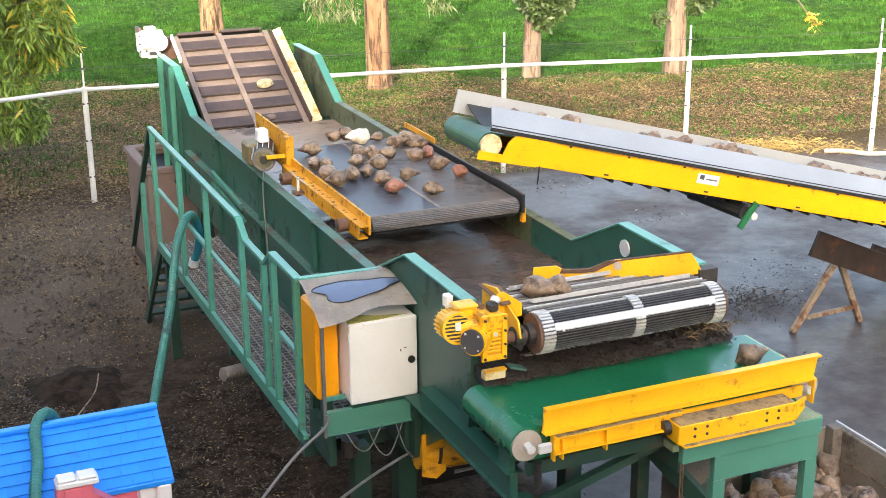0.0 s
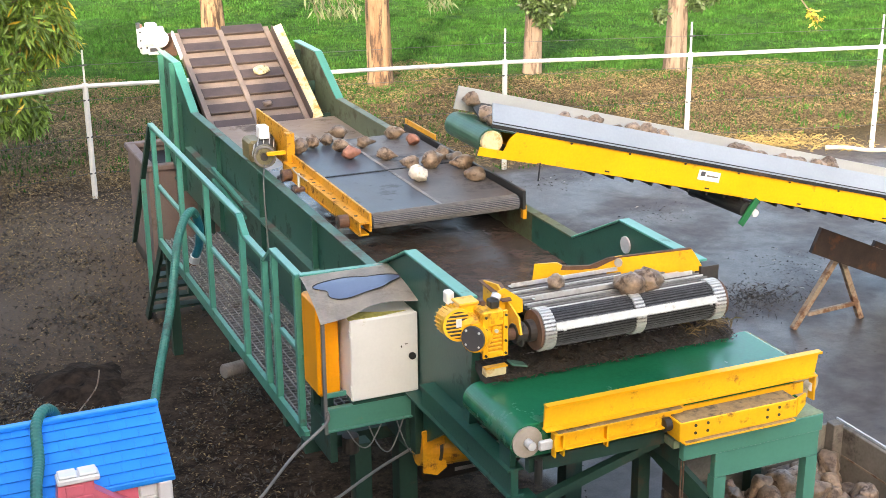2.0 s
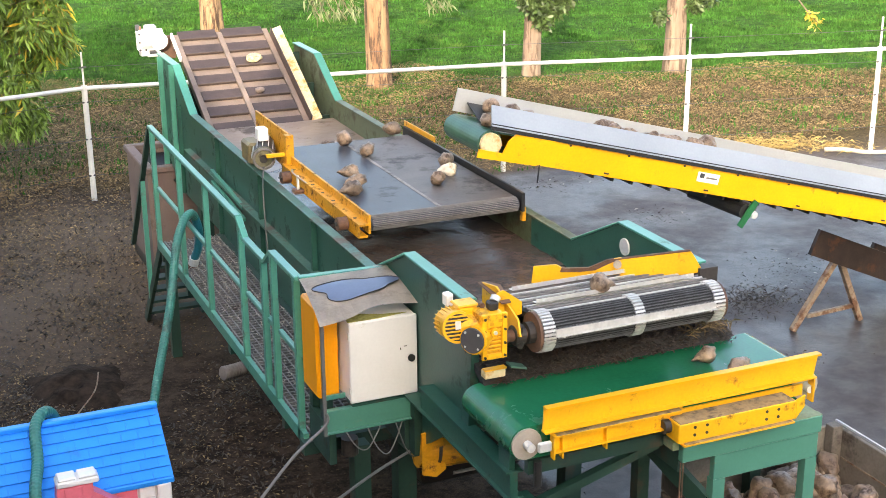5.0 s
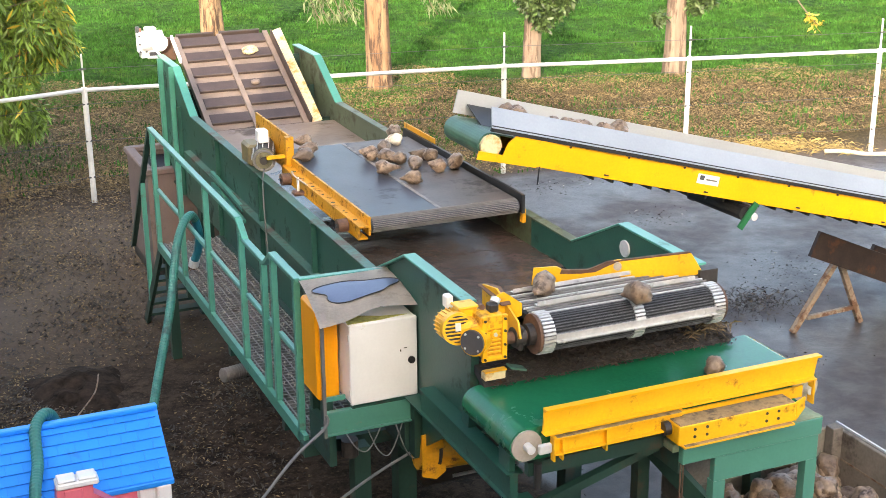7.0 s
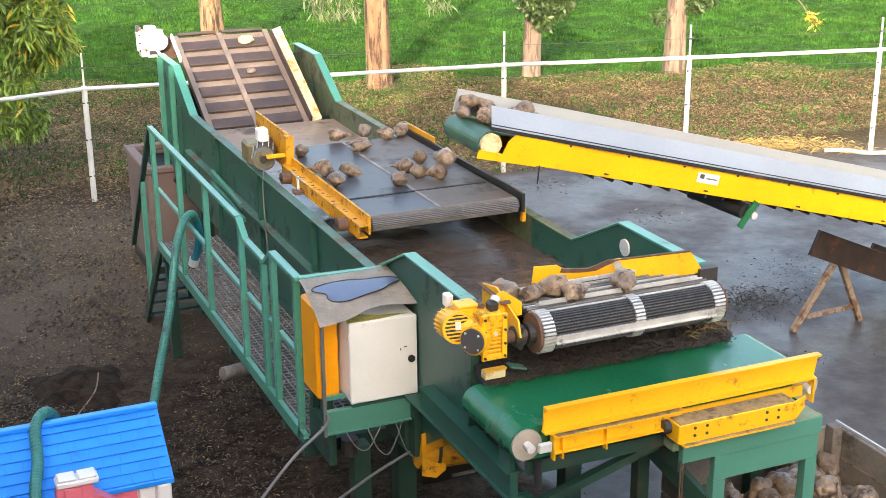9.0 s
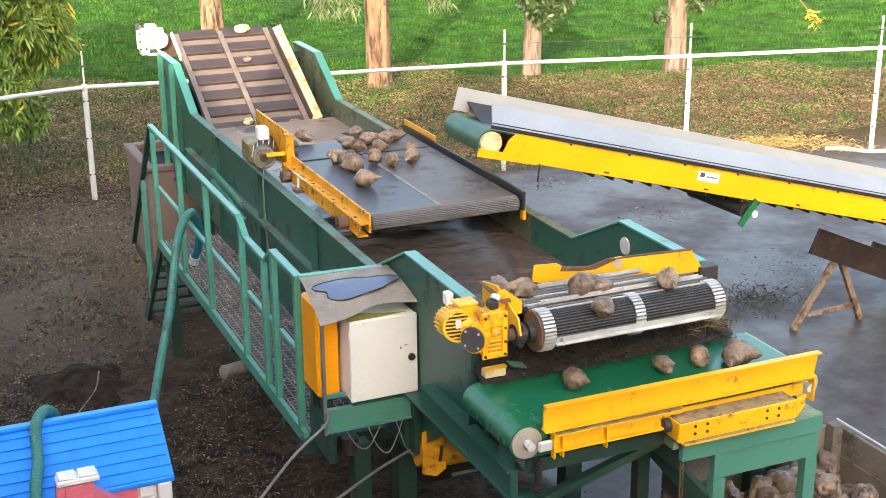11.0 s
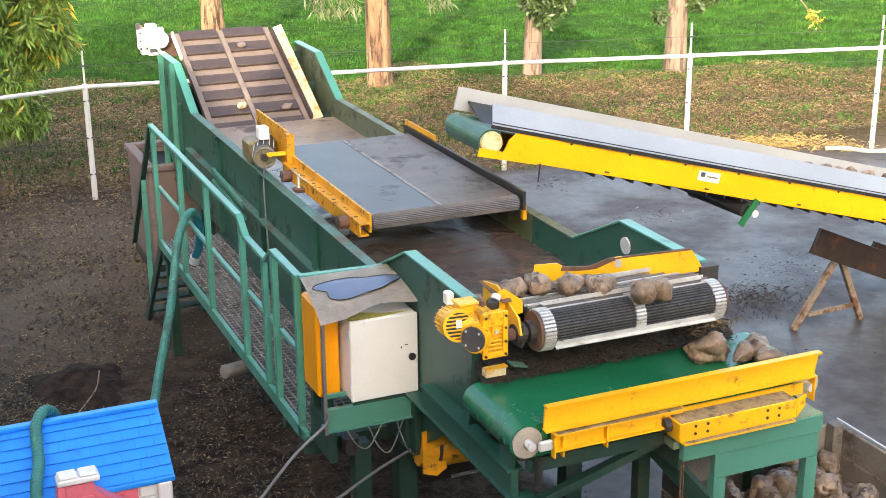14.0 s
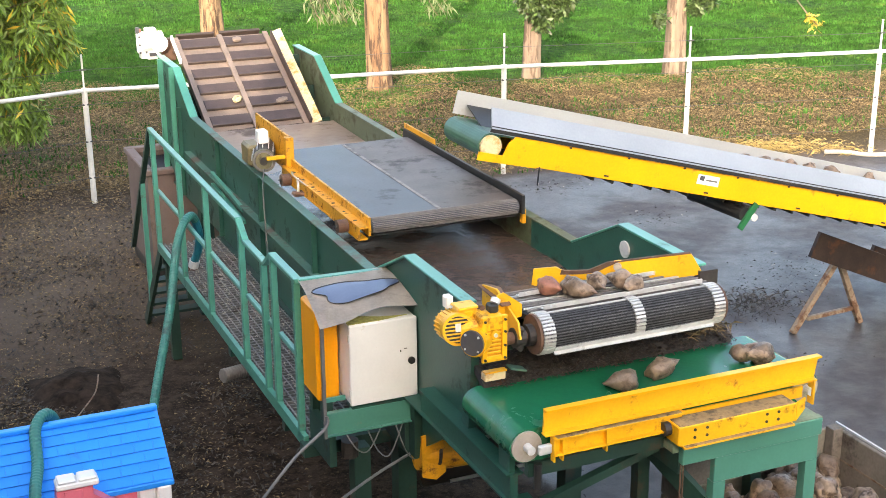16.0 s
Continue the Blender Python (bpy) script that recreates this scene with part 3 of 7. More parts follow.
for k in range(1, 19):
    part("bar", rod(on_dive(RXL + 0.02, k * 0.038, -0.010), on_dive(RXR - 0.02, k * 0.038, -0.010), 0.0062, sides=6), M_STEEL if k % 3 == 0 else M_DULLBAR, lifter)

roller = thing("barred_roller", (3.35, RC.y, RC.z), "black ribbed drive roller with pale worn end rings", "roller")
part("shaft", rod((2.66, RC.y, RC.z), (3.89, RC.y, RC.z), 0.028, sides=14), M_RUST, roller)
part("core", rod((RXL + 0.03, RC.y, RC.z), (RXR - 0.03, RC.y, RC.z), RR - 0.012, sides=40), M_SOOT, roller, smooth=False)
part("end_disc", rod((RXL + 0.005, RC.y, RC.z), (RXL + 0.02, RC.y, RC.z), RR - 0.006, sides=30), M_RUST, roller, "rusty end disc")
part("end_disc", rod((RXR - 0.02, RC.y, RC.z), (RXR - 0.005, RC.y, RC.z), RR - 0.006, sides=30), M_RUST, roller)
part("hub", rod((RXL - 0.03, RC.y, RC.z), (RXL + 0.01, RC.y, RC.z), 0.055, sides=16), M_DARKSTEEL, roller)
for name, x0, x1 in (("end_ring", RXL + 0.022, RXL + 0.085), ("middle_ring", 3.335, 3.39), ("end_ring", RXR - 0.085, RXR - 0.022)):
    ring = part(name, rod((x0, RC.y, RC.z), (x1, RC.y, RC.z), RR - 0.008, sides=34), M_DARKSTEEL, roller, "ring of pale worn steel bars")
    for k in range(34):
        bm = box((x0, -0.0055, RR - 0.02), (x1, 0.0055, RR + 0.001), m=Matrix.Translation(RC) @ Matrix.Rotation(2 * math.pi * k / 34, 4, "X"))
        part("short_bar", bm, M_STEEL, ring)
for x0, x1 in ((RXL + 0.086, 3.334), (3.391, RXR - 0.086)):
    for k in range(40):
        bm = box((x0, -0.0018, RR - 0.02), (x1, 0.0018, RR - 0.0085), m=Matrix.Translation(RC) @ Matrix.Rotation(2 * math.pi * (k + 0.5) / 40, 4, "X"))
        part("rib", bm, mat("thin_dull_rib", (0.1, 0.1, 0.105), 0.5, 0.3, vary=0.4, scale=20) if k == 0 and x0 < 3.0 else bpy.data.materials["thin_dull_rib"], roller)

flight = thing("lifting_flight", (3.34, RC.y, RC.z), "worn steel angle flight on the lifting belt", "flight", "flights of the lifting belt")
part("blade", box((2.88, RC.y - 0.004, RC.z), (3.80, RC.y + 0.030, RC.z + 0.004), bevel=0.0015), M_STEEL, flight)
part("upstand", box((2.88, RC.y - 0.008, RC.z), (3.80, RC.y - 0.0045, RC.z + 0.022)), M_STEEL, flight)
for x in (2.92, 3.36, 3.76):
    part("bolt", rod((x, RC.y - 0.014, RC.z + 0.012), (x, RC.y - 0.008, RC.z + 0.012), 0.007, sides=8), M_GALV, flight)

deflector = thing("deflector_board", (3.6, 5.8, 2.1), "yellow steel deflector board with rust along its torn upper edge", "board")
BD0, BD1 = Vector((3.12, 6.02, 0)), Vector((3.93, 5.56, 0))
_w = (BD1 - BD0).normalized()
_bm = plate([(0.0, 2.13), (0.01, 2.222), (0.13, 2.236), (0.17, 2.214), (0.30, 2.222), (0.34, 2.24), (0.40, 2.27), (0.46, 2.283), (0.54, 2.288), (0.60, 2.302), (0.83, 2.338), (0.85, 2.31), (0.905, 2.22), (0.6, 2.16), (0.12, 2.115)], "y", -0.006, 0.006)
_bm.transform(Matrix.Translation(BD0) @ _w.to_track_quat("X", "Z").to_matrix().to_4x4())
part("board", _bm, M_YELLOW, deflector)
_bm = plate([(0.15, 2.195), (0.16, 2.222), (0.18, 2.217), (0.30, 2.224), (0.34, 2.242), (0.40, 2.272), (0.60, 2.304), (0.83, 2.34), (0.835, 2.332), (0.60, 2.296), (0.46, 2.274), (0.40, 2.245), (0.34, 2.212), (0.26, 2.2)], "y", -0.0085, 0.0085)
_bm.transform(Matrix.Translation(BD0) @ _w.to_track_quat("X", "Z").to_matrix().to_4x4())
part("rust_patch", _bm, M_RUST, deflector, "flaking rust-brown patch")
_q = BD0 + _w * 0.455
part("washer", rod((_q.x, _q.y, 2.25), (_q.x - 0.012, _q.y - 0.02, 2.25), 0.022, sides=14), M_FLAP, deflector)
part("bracket", box((3.88, 5.56, 1.95), (3.99, 5.62, 2.24)), M_DARKSTEEL, deflector)

for k in range(7):
    y = 7.92 + k * 0.22
    part("rail_hole", rod((2.80, y, 1.9965), (2.80, y, 1.9985), 0.014 - 0.004 * (k % 2), sides=10), M_DARKSTEEL, upper)
# gear motor on the roller's shaft
motor = thing("gear_motor", (2.55, 5.45, 2.1), "yellow gear motor bolted beside the roller", "motor")
part("gear_case", box((2.512, 5.345, 2.055), (2.632, 5.47, 2.278), bevel=0.012), M_YELLOW, motor)
for lo, hi in (((2.505, 5.328, 2.05), (2.532, 5.345, 2.282)), ((2.610, 5.328, 2.05), (2.637, 5.345, 2.282)), ((2.532, 5.329, 2.05), (2.610, 5.345, 2.078)), ((2.532, 5.329, 2.214), (2.610, 5.345, 2.282))):
    part("case_flange", box(lo, hi, bevel=0.003), M_YELLOW, motor)
for x in (2.518, 2.623):
    for z in (2.066, 2.13, 2.2, 2.262):
        part("bolt", rod((x, 5.319, z), (x, 5.329, z), 0.0065, sides=8), M_DARKSTEEL, motor)
for k in range(6):
    part("rib", box((2.536, 5.331, 2.092 + k * 0.02), (2.606, 5.346, 2.1 + k * 0.02), bevel=0.002), M_YELLOW, motor)
part("case_recess", box((2.533, 5.340, 2.079), (2.609, 5.347, 2.213)), M_RUSTYELLOW, motor)
part("boss", rod((2.57, 5.322, 2.19), (2.57, 5.345, 2.19), 0.022, sides=14), M_YELLOW, motor)
part("knob", rod((2.57, 5.314, 2.19), (2.57, 5.324, 2.19), 0.010, sides=10), M_GALV, motor)
for x in (2.545, 2.59):
    part("stain", box((x, 5.3275, 2.225 + (x - 2.545) * 0.3), (x + 0.02, 5.3295, 2.24 + (x - 2.545) * 0.3)), M_RUSTYELLOW, motor)
_d = Vector((-0.80, -0.58, 0.08)).normalized()
_c = Vector((2.452, 5.335, 2.163))
part("side_case", rod(_c - _d * 0.012, _c - _d * 0.10, 0.072, sides=20, r2=0.06), M_YELLOW, motor)
part("cover_disc", rod(_c, _c - _d * 0.014, 0.062, sides=24), M_GREY, motor, "dark grey round cover")
for k in range(4):
    a = math.radians(45 + 90 * k)
    q = _c + Vector((-_d.y, _d.x, 0)).normalized() * 0.05 * math.cos(a) + Vector((0, 0, 0.05 * math.sin(a)))
    part("cover_bolt", rod(q + _d * 0.004, q - _d * 0.002, 0.006, sides=8), M_GALV, motor)
_d = Vector((-0.10, -0.99, 0.16)).normalized()
_c = Vector((2.422, 5.42, 2.205))
_u = Vector((0, 0, 1)) - _d * _d.z
_u.normalize()
_r = _d.cross(_u)
part("motor_body", rod(_c - _d * 0.05, _c - _d * 0.17, 0.068, sides=24), M_YELLOW, motor)
for k in range(22):
    a = 2 * math.pi * k / 22
    o = (_r * math.cos(a) + _u * math.sin(a)) * 0.07
    part("fin", bar(_c - _d * 0.055 + o, _c - _d * 0.165 + o, 0.004, 0.014, up=o.normalized()), M_YELLOW, motor)
part("fan_cover", rod(_c - _d * 0.004, _c - _d * 0.05, 0.079, sides=30), M_YELLOW, motor)
part("grille_back", rod(_c - _d * 0.002, _c - _d * 0.0045, 0.066, sides=26), M_BLACK, motor, "dark fan grille")
for k in range(7):
    h = -0.054 + k * 0.018
    w = math.sqrt(0.068 ** 2 - h * h)
    part("grille_bar", bar(_c + _u * h - _r * w, _c + _u * h + _r * w, 0.004, 0.007, up=_u), M_YELLOW, motor)
part("name_plate", bar(_c - _r * 0.012 + _u * 0.012 + _d * 0.003, _c + _r * 0.016 + _u * 0.012 + _d * 0.003, 0.003, 0.04, up=_u), M_GALV, motor)
part("neck", rod((2.42, 5.50, 2.20), (2.53, 5.43, 2.18), 0.062, sides=20), M_YELLOW, motor)
part("terminal_box", box((2.44, 5.46, 2.235), (2.545, 5.55, 2.285), bevel=0.012), M_YELLOW, motor)
part("box_lid", box((2.436, 5.454, 2.283), (2.549, 5.556, 2.297), bevel=0.006), M_YELLOW, motor)
part("gland", rod((2.555, 5.46, 2.29), (2.555, 5.435, 2.29), 0.014, sides=10), M_RUST, motor)
part("socket", box((2.565, 5.375, 2.278), (2.615, 5.43, 2.322), bevel=0.008), M_BLACK, motor, "black cable socket")
part("socket_ring", rod((2.60, 5.40, 2.32), (2.615, 5.41, 2.338), 0.024, sides=14), M_GALV, motor)
part("switch_box", box((2.445, 5.62, 2.235), (2.485, 5.67, 2.30), bevel=0.006), M_PLASTICWHITE, motor, "white switch box")
part("bearing", box((2.712, 5.355, 2.06), (2.745, 5.445, 2.19), bevel=0.012), M_DARKSTEEL, motor)
part("bearing_cap", rod((2.70, 5.40, 2.125), (2.755, 5.40, 2.125), 0.05, sides=18), M_DARKSTEEL, motor)
part("shaft_stub", rod((2.63, 5.40, 2.125), (2.71, 5.40, 2.125), 0.03, sides=14), M_RUST, motor)
guard = thing("yellow_guard", (2.75, 5.6, 2.1), "yellow steel wing plate with a rusty top beside the roller", "plate")
part("wing", plate([(5.33, 2.14), (5.36, 2.22), (5.60, 2.31), (5.76, 2.28), (5.76, 2.05)], "x", 2.705, 2.715), M_YELLOW, guard)
part("face", plate([(2.665, 2.17), (2.665, 2.315), (2.70, 2.325), (2.80, 2.25), (2.80, 2.185)], "y", 5.50, 5.508), M_YELLOW, guard)
part("shelf", plate([(2.67, 5.46), (2.72, 5.46), (2.78, 5.70), (2.74, 5.78), (2.69, 5.78)], "z", 2.27, 2.276), M_RUST, guard, "rust-brown top plate")

# ---- green discharge belt ----
GZ, GY0, GY1, GXL, GXR = 1.81, 5.05, 5.53, 2.60, 4.20
cross = thing("discharge_belt", (3.4, 5.3, 1.5), "shiny green rubber discharge belt in a yellow frame", "conveyor")
_o = [(GXR, GZ)] + [(GXL - 0.085 * math.sin(a), GZ - 0.085 + 0.085 * math.cos(a)) for a in [math.pi * k / 24 for k in range(25)]] + [(GXR + 0.085 * math.sin(a), GZ - 0.085 - 0.085 * math.cos(a)) for a in [math.pi * k / 24 for k in range(24)]]
part("belt", plate(_o, "y", GY0, GY1 + 0.06), M_BELTGREEN, cross)
for x in (GXL, GXR):
    part("drum", rod((x, GY0 - 0.012, GZ - 0.085), (x, GY0, GZ - 0.085), 0.078, sides=24), M_FLAP, cross, "muddy drum end")
    part("axle", rod((x, GY0 - 0.06, GZ - 0.085), (x, GY0, GZ - 0.085), 0.022, sides=12), M_GALV, cross)
part("side_board", plate([(2.665, 1.815), (2.67, 1.914), (4.235, 1.918), (4.215, 1.80), (2.665, 1.80)], "y", 5.0, 5.012), M_YELLOW, cross)
part("board_lip", box((2.668, 4.975, 1.912), (4.237, 5.014, 1.922)), M_LEMON, cross)
part("board_foot", box((2.66, 4.965, 1.795), (4.21, 5.012, 1.803)), M_YELLOW, cross)
part("frame_rail", box((2.70, 4.985, 1.695), (3.42, 4.997, 1.775)), M_YELLOW, cross)
part("frame_rail", box((3.42, 5.01, 1.695), (4.16, 5.022, 1.755)), M_YELLOW, cross)
part("rail_lip", box((2.70, 4.955, 1.69), (3.42, 4.997, 1.698)), M_YELLOW, cross)
part("rail_lip", box((2.70, 4.955, 1.771), (3.42, 4.997, 1.779)), M_YELLOW, cross)
for x in (2.70, 2.745, 2.98):
    part("end_tab", box((x, 4.955, 1.66), (x + 0.008, 4.99, 1.78)), M_YELLOW, cross)
part("end_tab", box((4.2, 4.975, 1.66), (4.21, 5.02, 1.80)), M_YELLOW, cross)
part("take_up", box((2.63, 4.97, 1.70), (2.70, 4.995, 1.75), bevel=0.006), M_GALV, cross)
part("foot_bolt", rod((2.655, 5.03, 1.5), (2.655, 5.03, 1.63), 0.02), M_BLACK, cross)
part("motor_beam", box((3.34, 4.885, 1.64), (4.03, 4.998, 1.74), bevel=0.004), M_YELLOW, cross, "yellow box beam with bolt holes and mud on top")
part("mud_film", box((3.35, 4.89, 1.74), (4.02, 4.995, 1.7435)), M_MUDFILM, cross, "dried tan mud")
part("mud_film", box((3.37, 4.864, 1.638), (4, 4.884, 1.6415)), M_MUDFILM, cross)
part("mud_film", box((2.72, 4.958, 1.779), (3.40, 4.995, 1.782)), M_MUDFILM, cross)
part("beam_end", plate([(4.03, 1.64), (4.08, 1.70), (4.08, 1.76), (4.03, 1.74)], "y", 4.885, 4.895), M_YELLOW, cross)
part("beam_foot", box((3.36, 4.862, 1.63), (4.01, 5.0, 1.6385)), M_YELLOW, cross)
for x in (3.43, 3.50, 3.85, 3.92):
    for z in (1.675, 1.715):
        part("bolt_hole", rod((x, 4.881, z), (x, 4.886, z), 0.008, sides=8), M_DARKSTEEL, cross)
part("round_end", rod((3.335, 4.97, 1.705), (3.3, 4.97, 1.705), 0.035, sides=14), M_DARKSTEEL, cross)
part("under_frame", box((2.62, 5.06, 1.55), (4.18, 5.1, 1.62)), M_SHADEGREEN, cross)

ledge = thing("trash_ledge", (3.4, 5.6, 1.7), "mud-caked ledge under the roller with wet plant scraps", "ledge")
part("cream_block", box((2.60, 5.50, 1.865), (2.715, 5.55, 1.91), bevel=0.005), M_CREAM, ledge, "cream block with a yellow strip")
part("strip", box((2.60, 5.495, 1.91), (2.718, 5.53, 1.918)), M_LEMON, ledge)
part("rubber_tab", box((2.74, 5.50, 1.89), (2.83, 5.56, 1.90), m=Matrix.Translation((2.8, 5.5, 1.885)) @ Matrix.Rotation(0.3, 4, "Y") @ Matrix.Translation((-2.8, -5.5, -1.885))), M_GRIMERIM, ledge)
part("sheet", plate([(5.54, 1.80), (5.60, 1.86), (5.9, 1.98), (5.9, 1.96), (5.56, 1.79)], "x", 2.62, 4.1), M_DARKSTEEL, ledge)


def scraps(name, count, where, size, material, label, category, flat=0.35, slim=1.0):
    """Loose plant scraps: thin bent slips, each of its own size and turn."""
    rnd = random.Random(name)
    vs, fs = [], []
    for _ in range(count):
        p = Vector(where(rnd))
        a = rnd.uniform(0, 6.283)
        d = Vector((math.cos(a), math.sin(a), rnd.uniform(-flat, flat)))
        e = Vector((-math.sin(a), math.cos(a), rnd.uniform(-flat, flat)))
        n = size * rnd.uniform(0.5, 1.6)
        w = n * rnd.uniform(0.15, 0.5) * slim
        k = len(vs)
        up = Vector((0, 0, n * rnd.uniform(0.0, 0.35)))
        vs += [p - d * n / 2, p + e * w / 2 + up, p + d * n / 2, p - e * w / 2 + up * 0.6]
        fs.append((k, k + 1, k + 2, k + 3))
    me = bpy.data.meshes.new(name)
    me.from_pydata([tuple(v) for v in vs], [], fs)
    me.materials.append(material)
    ob = new(name, me)
    return tagged(ob, label, category, kind="stuff")


M_SCRAP = mat("wet_dark_scraps", (0.045, 0.034, 0.024), 0.6, vary=0.3, scale=9, island=0.6, bump=0)
scraps("mud_scraps", 5200, lambda r: (lambda u: (r.uniform(2.64, 4.1), 5.5 + u * 0.4, 1.815 + u * 0.175 + r.uniform(0, 0.02)))(r.random()), 0.026, M_SCRAP, "wet dark leaf and root scraps caked under the roller", "plant scraps")

# ---- frame under the near end ----
frame_n = thing("steel_frame", (3.0, 6.2, 0), "green steel beams carrying the trough's near end", "frame")
part("front_beam", box((2.09, 6.50, 1.225), (2.645, 6.54, 1.355), bevel=0.004), M_TABLE, frame_n)
part("beam_flange", box((2.09, 6.48, 1.22), (2.645, 6.60, 1.228)), M_TABLE, frame_n)
part("walk_beam", box((2.06, 6.84, 0.93), (2.64, 6.92, 1.01)), M_SHADEGREEN, frame_n)
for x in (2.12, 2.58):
    part("bracket", box((x, 6.54, 1.0), (x + 0.04, 6.9, 1.225)), M_SHADEGREEN, frame_n)
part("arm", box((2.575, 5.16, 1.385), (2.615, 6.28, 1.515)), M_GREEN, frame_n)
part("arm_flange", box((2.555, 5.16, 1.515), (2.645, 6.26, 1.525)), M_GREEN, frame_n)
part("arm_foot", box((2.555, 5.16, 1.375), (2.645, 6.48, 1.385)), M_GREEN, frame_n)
part("post", box((2.30, 6.64, -0.02), (2.40, 6.74, 1.03)), M_SHADEGREEN, frame_n)
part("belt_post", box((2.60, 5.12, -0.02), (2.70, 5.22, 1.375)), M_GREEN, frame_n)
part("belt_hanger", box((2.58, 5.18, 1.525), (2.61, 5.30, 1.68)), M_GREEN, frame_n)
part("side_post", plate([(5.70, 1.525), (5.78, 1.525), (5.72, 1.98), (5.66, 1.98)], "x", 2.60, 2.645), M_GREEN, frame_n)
part("diagonal", bar((2.64, 5.16, 1.30), (3.40, 5.16, 1.515), 0.045, 0.045), M_SHADEGREEN, frame_n)
part("drain_flange", rod((2.26, 6.6, 1.02), (2.26, 6.6, 1.12), 0.05, sides=14), M_DARKSTEEL, frame_n)

pump = thing("pump_motor", (2.8, 6.5, 0), "rusty orange pump motor under the trough", "motor")
part("flange", plate([(2.625, 0.90), (2.62, 1.16), (2.69, 1.17), (2.75, 1.13), (2.77, 0.91), (2.71, 0.87)], "y", 6.385, 6.40), M_RUSTYELLOW, pump)
part("body", rod((2.635, 6.5, 1.02), (2.84, 6.48, 1.0), 0.115, sides=24), M_RUSTYELLOW, pump)
part("cap", rod((2.84, 6.48, 1.0), (2.96, 6.47, 0.985), 0.112, sides=24, r2=0.1), M_RUSTYELLOW, pump)
part("dark_slot", rod((2.735, 6.49, 1.01), (2.755, 6.488, 1.008), 0.117, sides=24), M_DARKSTEEL, pump)
part("bracket", box((2.60, 6.44, 1.0), (2.655, 6.53, 1.36)), M_SHADEGREEN, pump)

# ---- stand and crate ----
stand = thing("belt_stand", (3.83, 5.1, 0), "green painted steel stand under the discharge belt", "stand")
part("top", box((3.37, 4.975, 1.555), (4.24, 5.22, 1.601), bevel=0.003), M_TABLETOP, stand, "pale mud-filmed table top")
part("top_beam", box((3.40, 4.93, 1.505), (4.24, 4.97, 1.597), bevel=0.003), M_TABLE, stand)
part("side_beam", box((3.40, 4.97, 1.44), (3.44, 5.6, 1.554)), M_SHADEGREEN, stand)
# thin pale strip that paints the highlight along the top edge
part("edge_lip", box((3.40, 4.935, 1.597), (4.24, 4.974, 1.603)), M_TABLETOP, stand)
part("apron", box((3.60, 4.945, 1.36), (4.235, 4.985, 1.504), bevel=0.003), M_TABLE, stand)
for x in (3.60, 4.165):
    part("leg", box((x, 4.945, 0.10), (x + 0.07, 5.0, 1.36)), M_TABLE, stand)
# rear legs: the shade behind the front is put into their darker green
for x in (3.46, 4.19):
    part("leg", box((x, 5.42, -0.02), (x + 0.07, 5.49, 1.5)), M_SHADEGREEN, stand)
part("gusset", bar((3.40, 5.36, 1.50), (3.60, 4.99, 1.20), 0.04, 0.10), M_SHADEGREEN, stand)
for x in (3.40, 3.415):
    part("tie_rod", rod((x, 4.945, 0.9), (x, 4.945, 1.5), 0.004, sides=6), M_RUST, stand)

CZ = 1.16
crate = thing("wooden_crate", (4.1, 4.6, 0), "weathered grey plank crate filled with beets", "crate")
CX0, CX1, CY0, CY1 = 3.70, 4.88, 4.0, 5.56
for k in range(6):
    z0 = 0.08 + k * 0.18
    for lo, hi in (((CX0, CY1 - 0.025, z0), (CX1, CY1, z0 + 0.172)), ((CX0, CY0, z0), (CX1, CY0 + 0.025, z0 + 0.172)),
                   ((CX0, CY0 + 0.026, z0), (CX0 + 0.025, CY1 - 0.026, z0 + 0.172)), ((CX1 - 0.025, CY0 + 0.026, z0), (CX1, CY1 - 0.026, z0 + 0.172))):
        part("plank", box(lo, hi, bevel=0.004), M_WOOD, crate)
for x in (CX0 + 0.03, CX1 - 0.1):
    for y in (CY0 + 0.03, CY1 - 0.1):
        part("corner_post", box((x, y, 0.0), (x + 0.07, y + 0.07, CZ + 0.02), bevel=0.004), M_WOOD, crate)
for k in range(1, 6):
    part("plank_strip", box((CX1 - 0.03, CY0 + 0.03, 0.074 + k * 0.18), (CX1 - 0.0252, CY1 - 0.1, 0.082 + k * 0.18)), M_PALERUST, crate)
part("metal_edge", box((CX1 - 0.004, CY0, CZ), (CX1 + 0.006, CY1, CZ + 0.012)), M_GALV, crate)
part("floor_board", box((CX0, CY0, 0.0), (CX1, CY1, 0.07)), M_WOOD, crate)

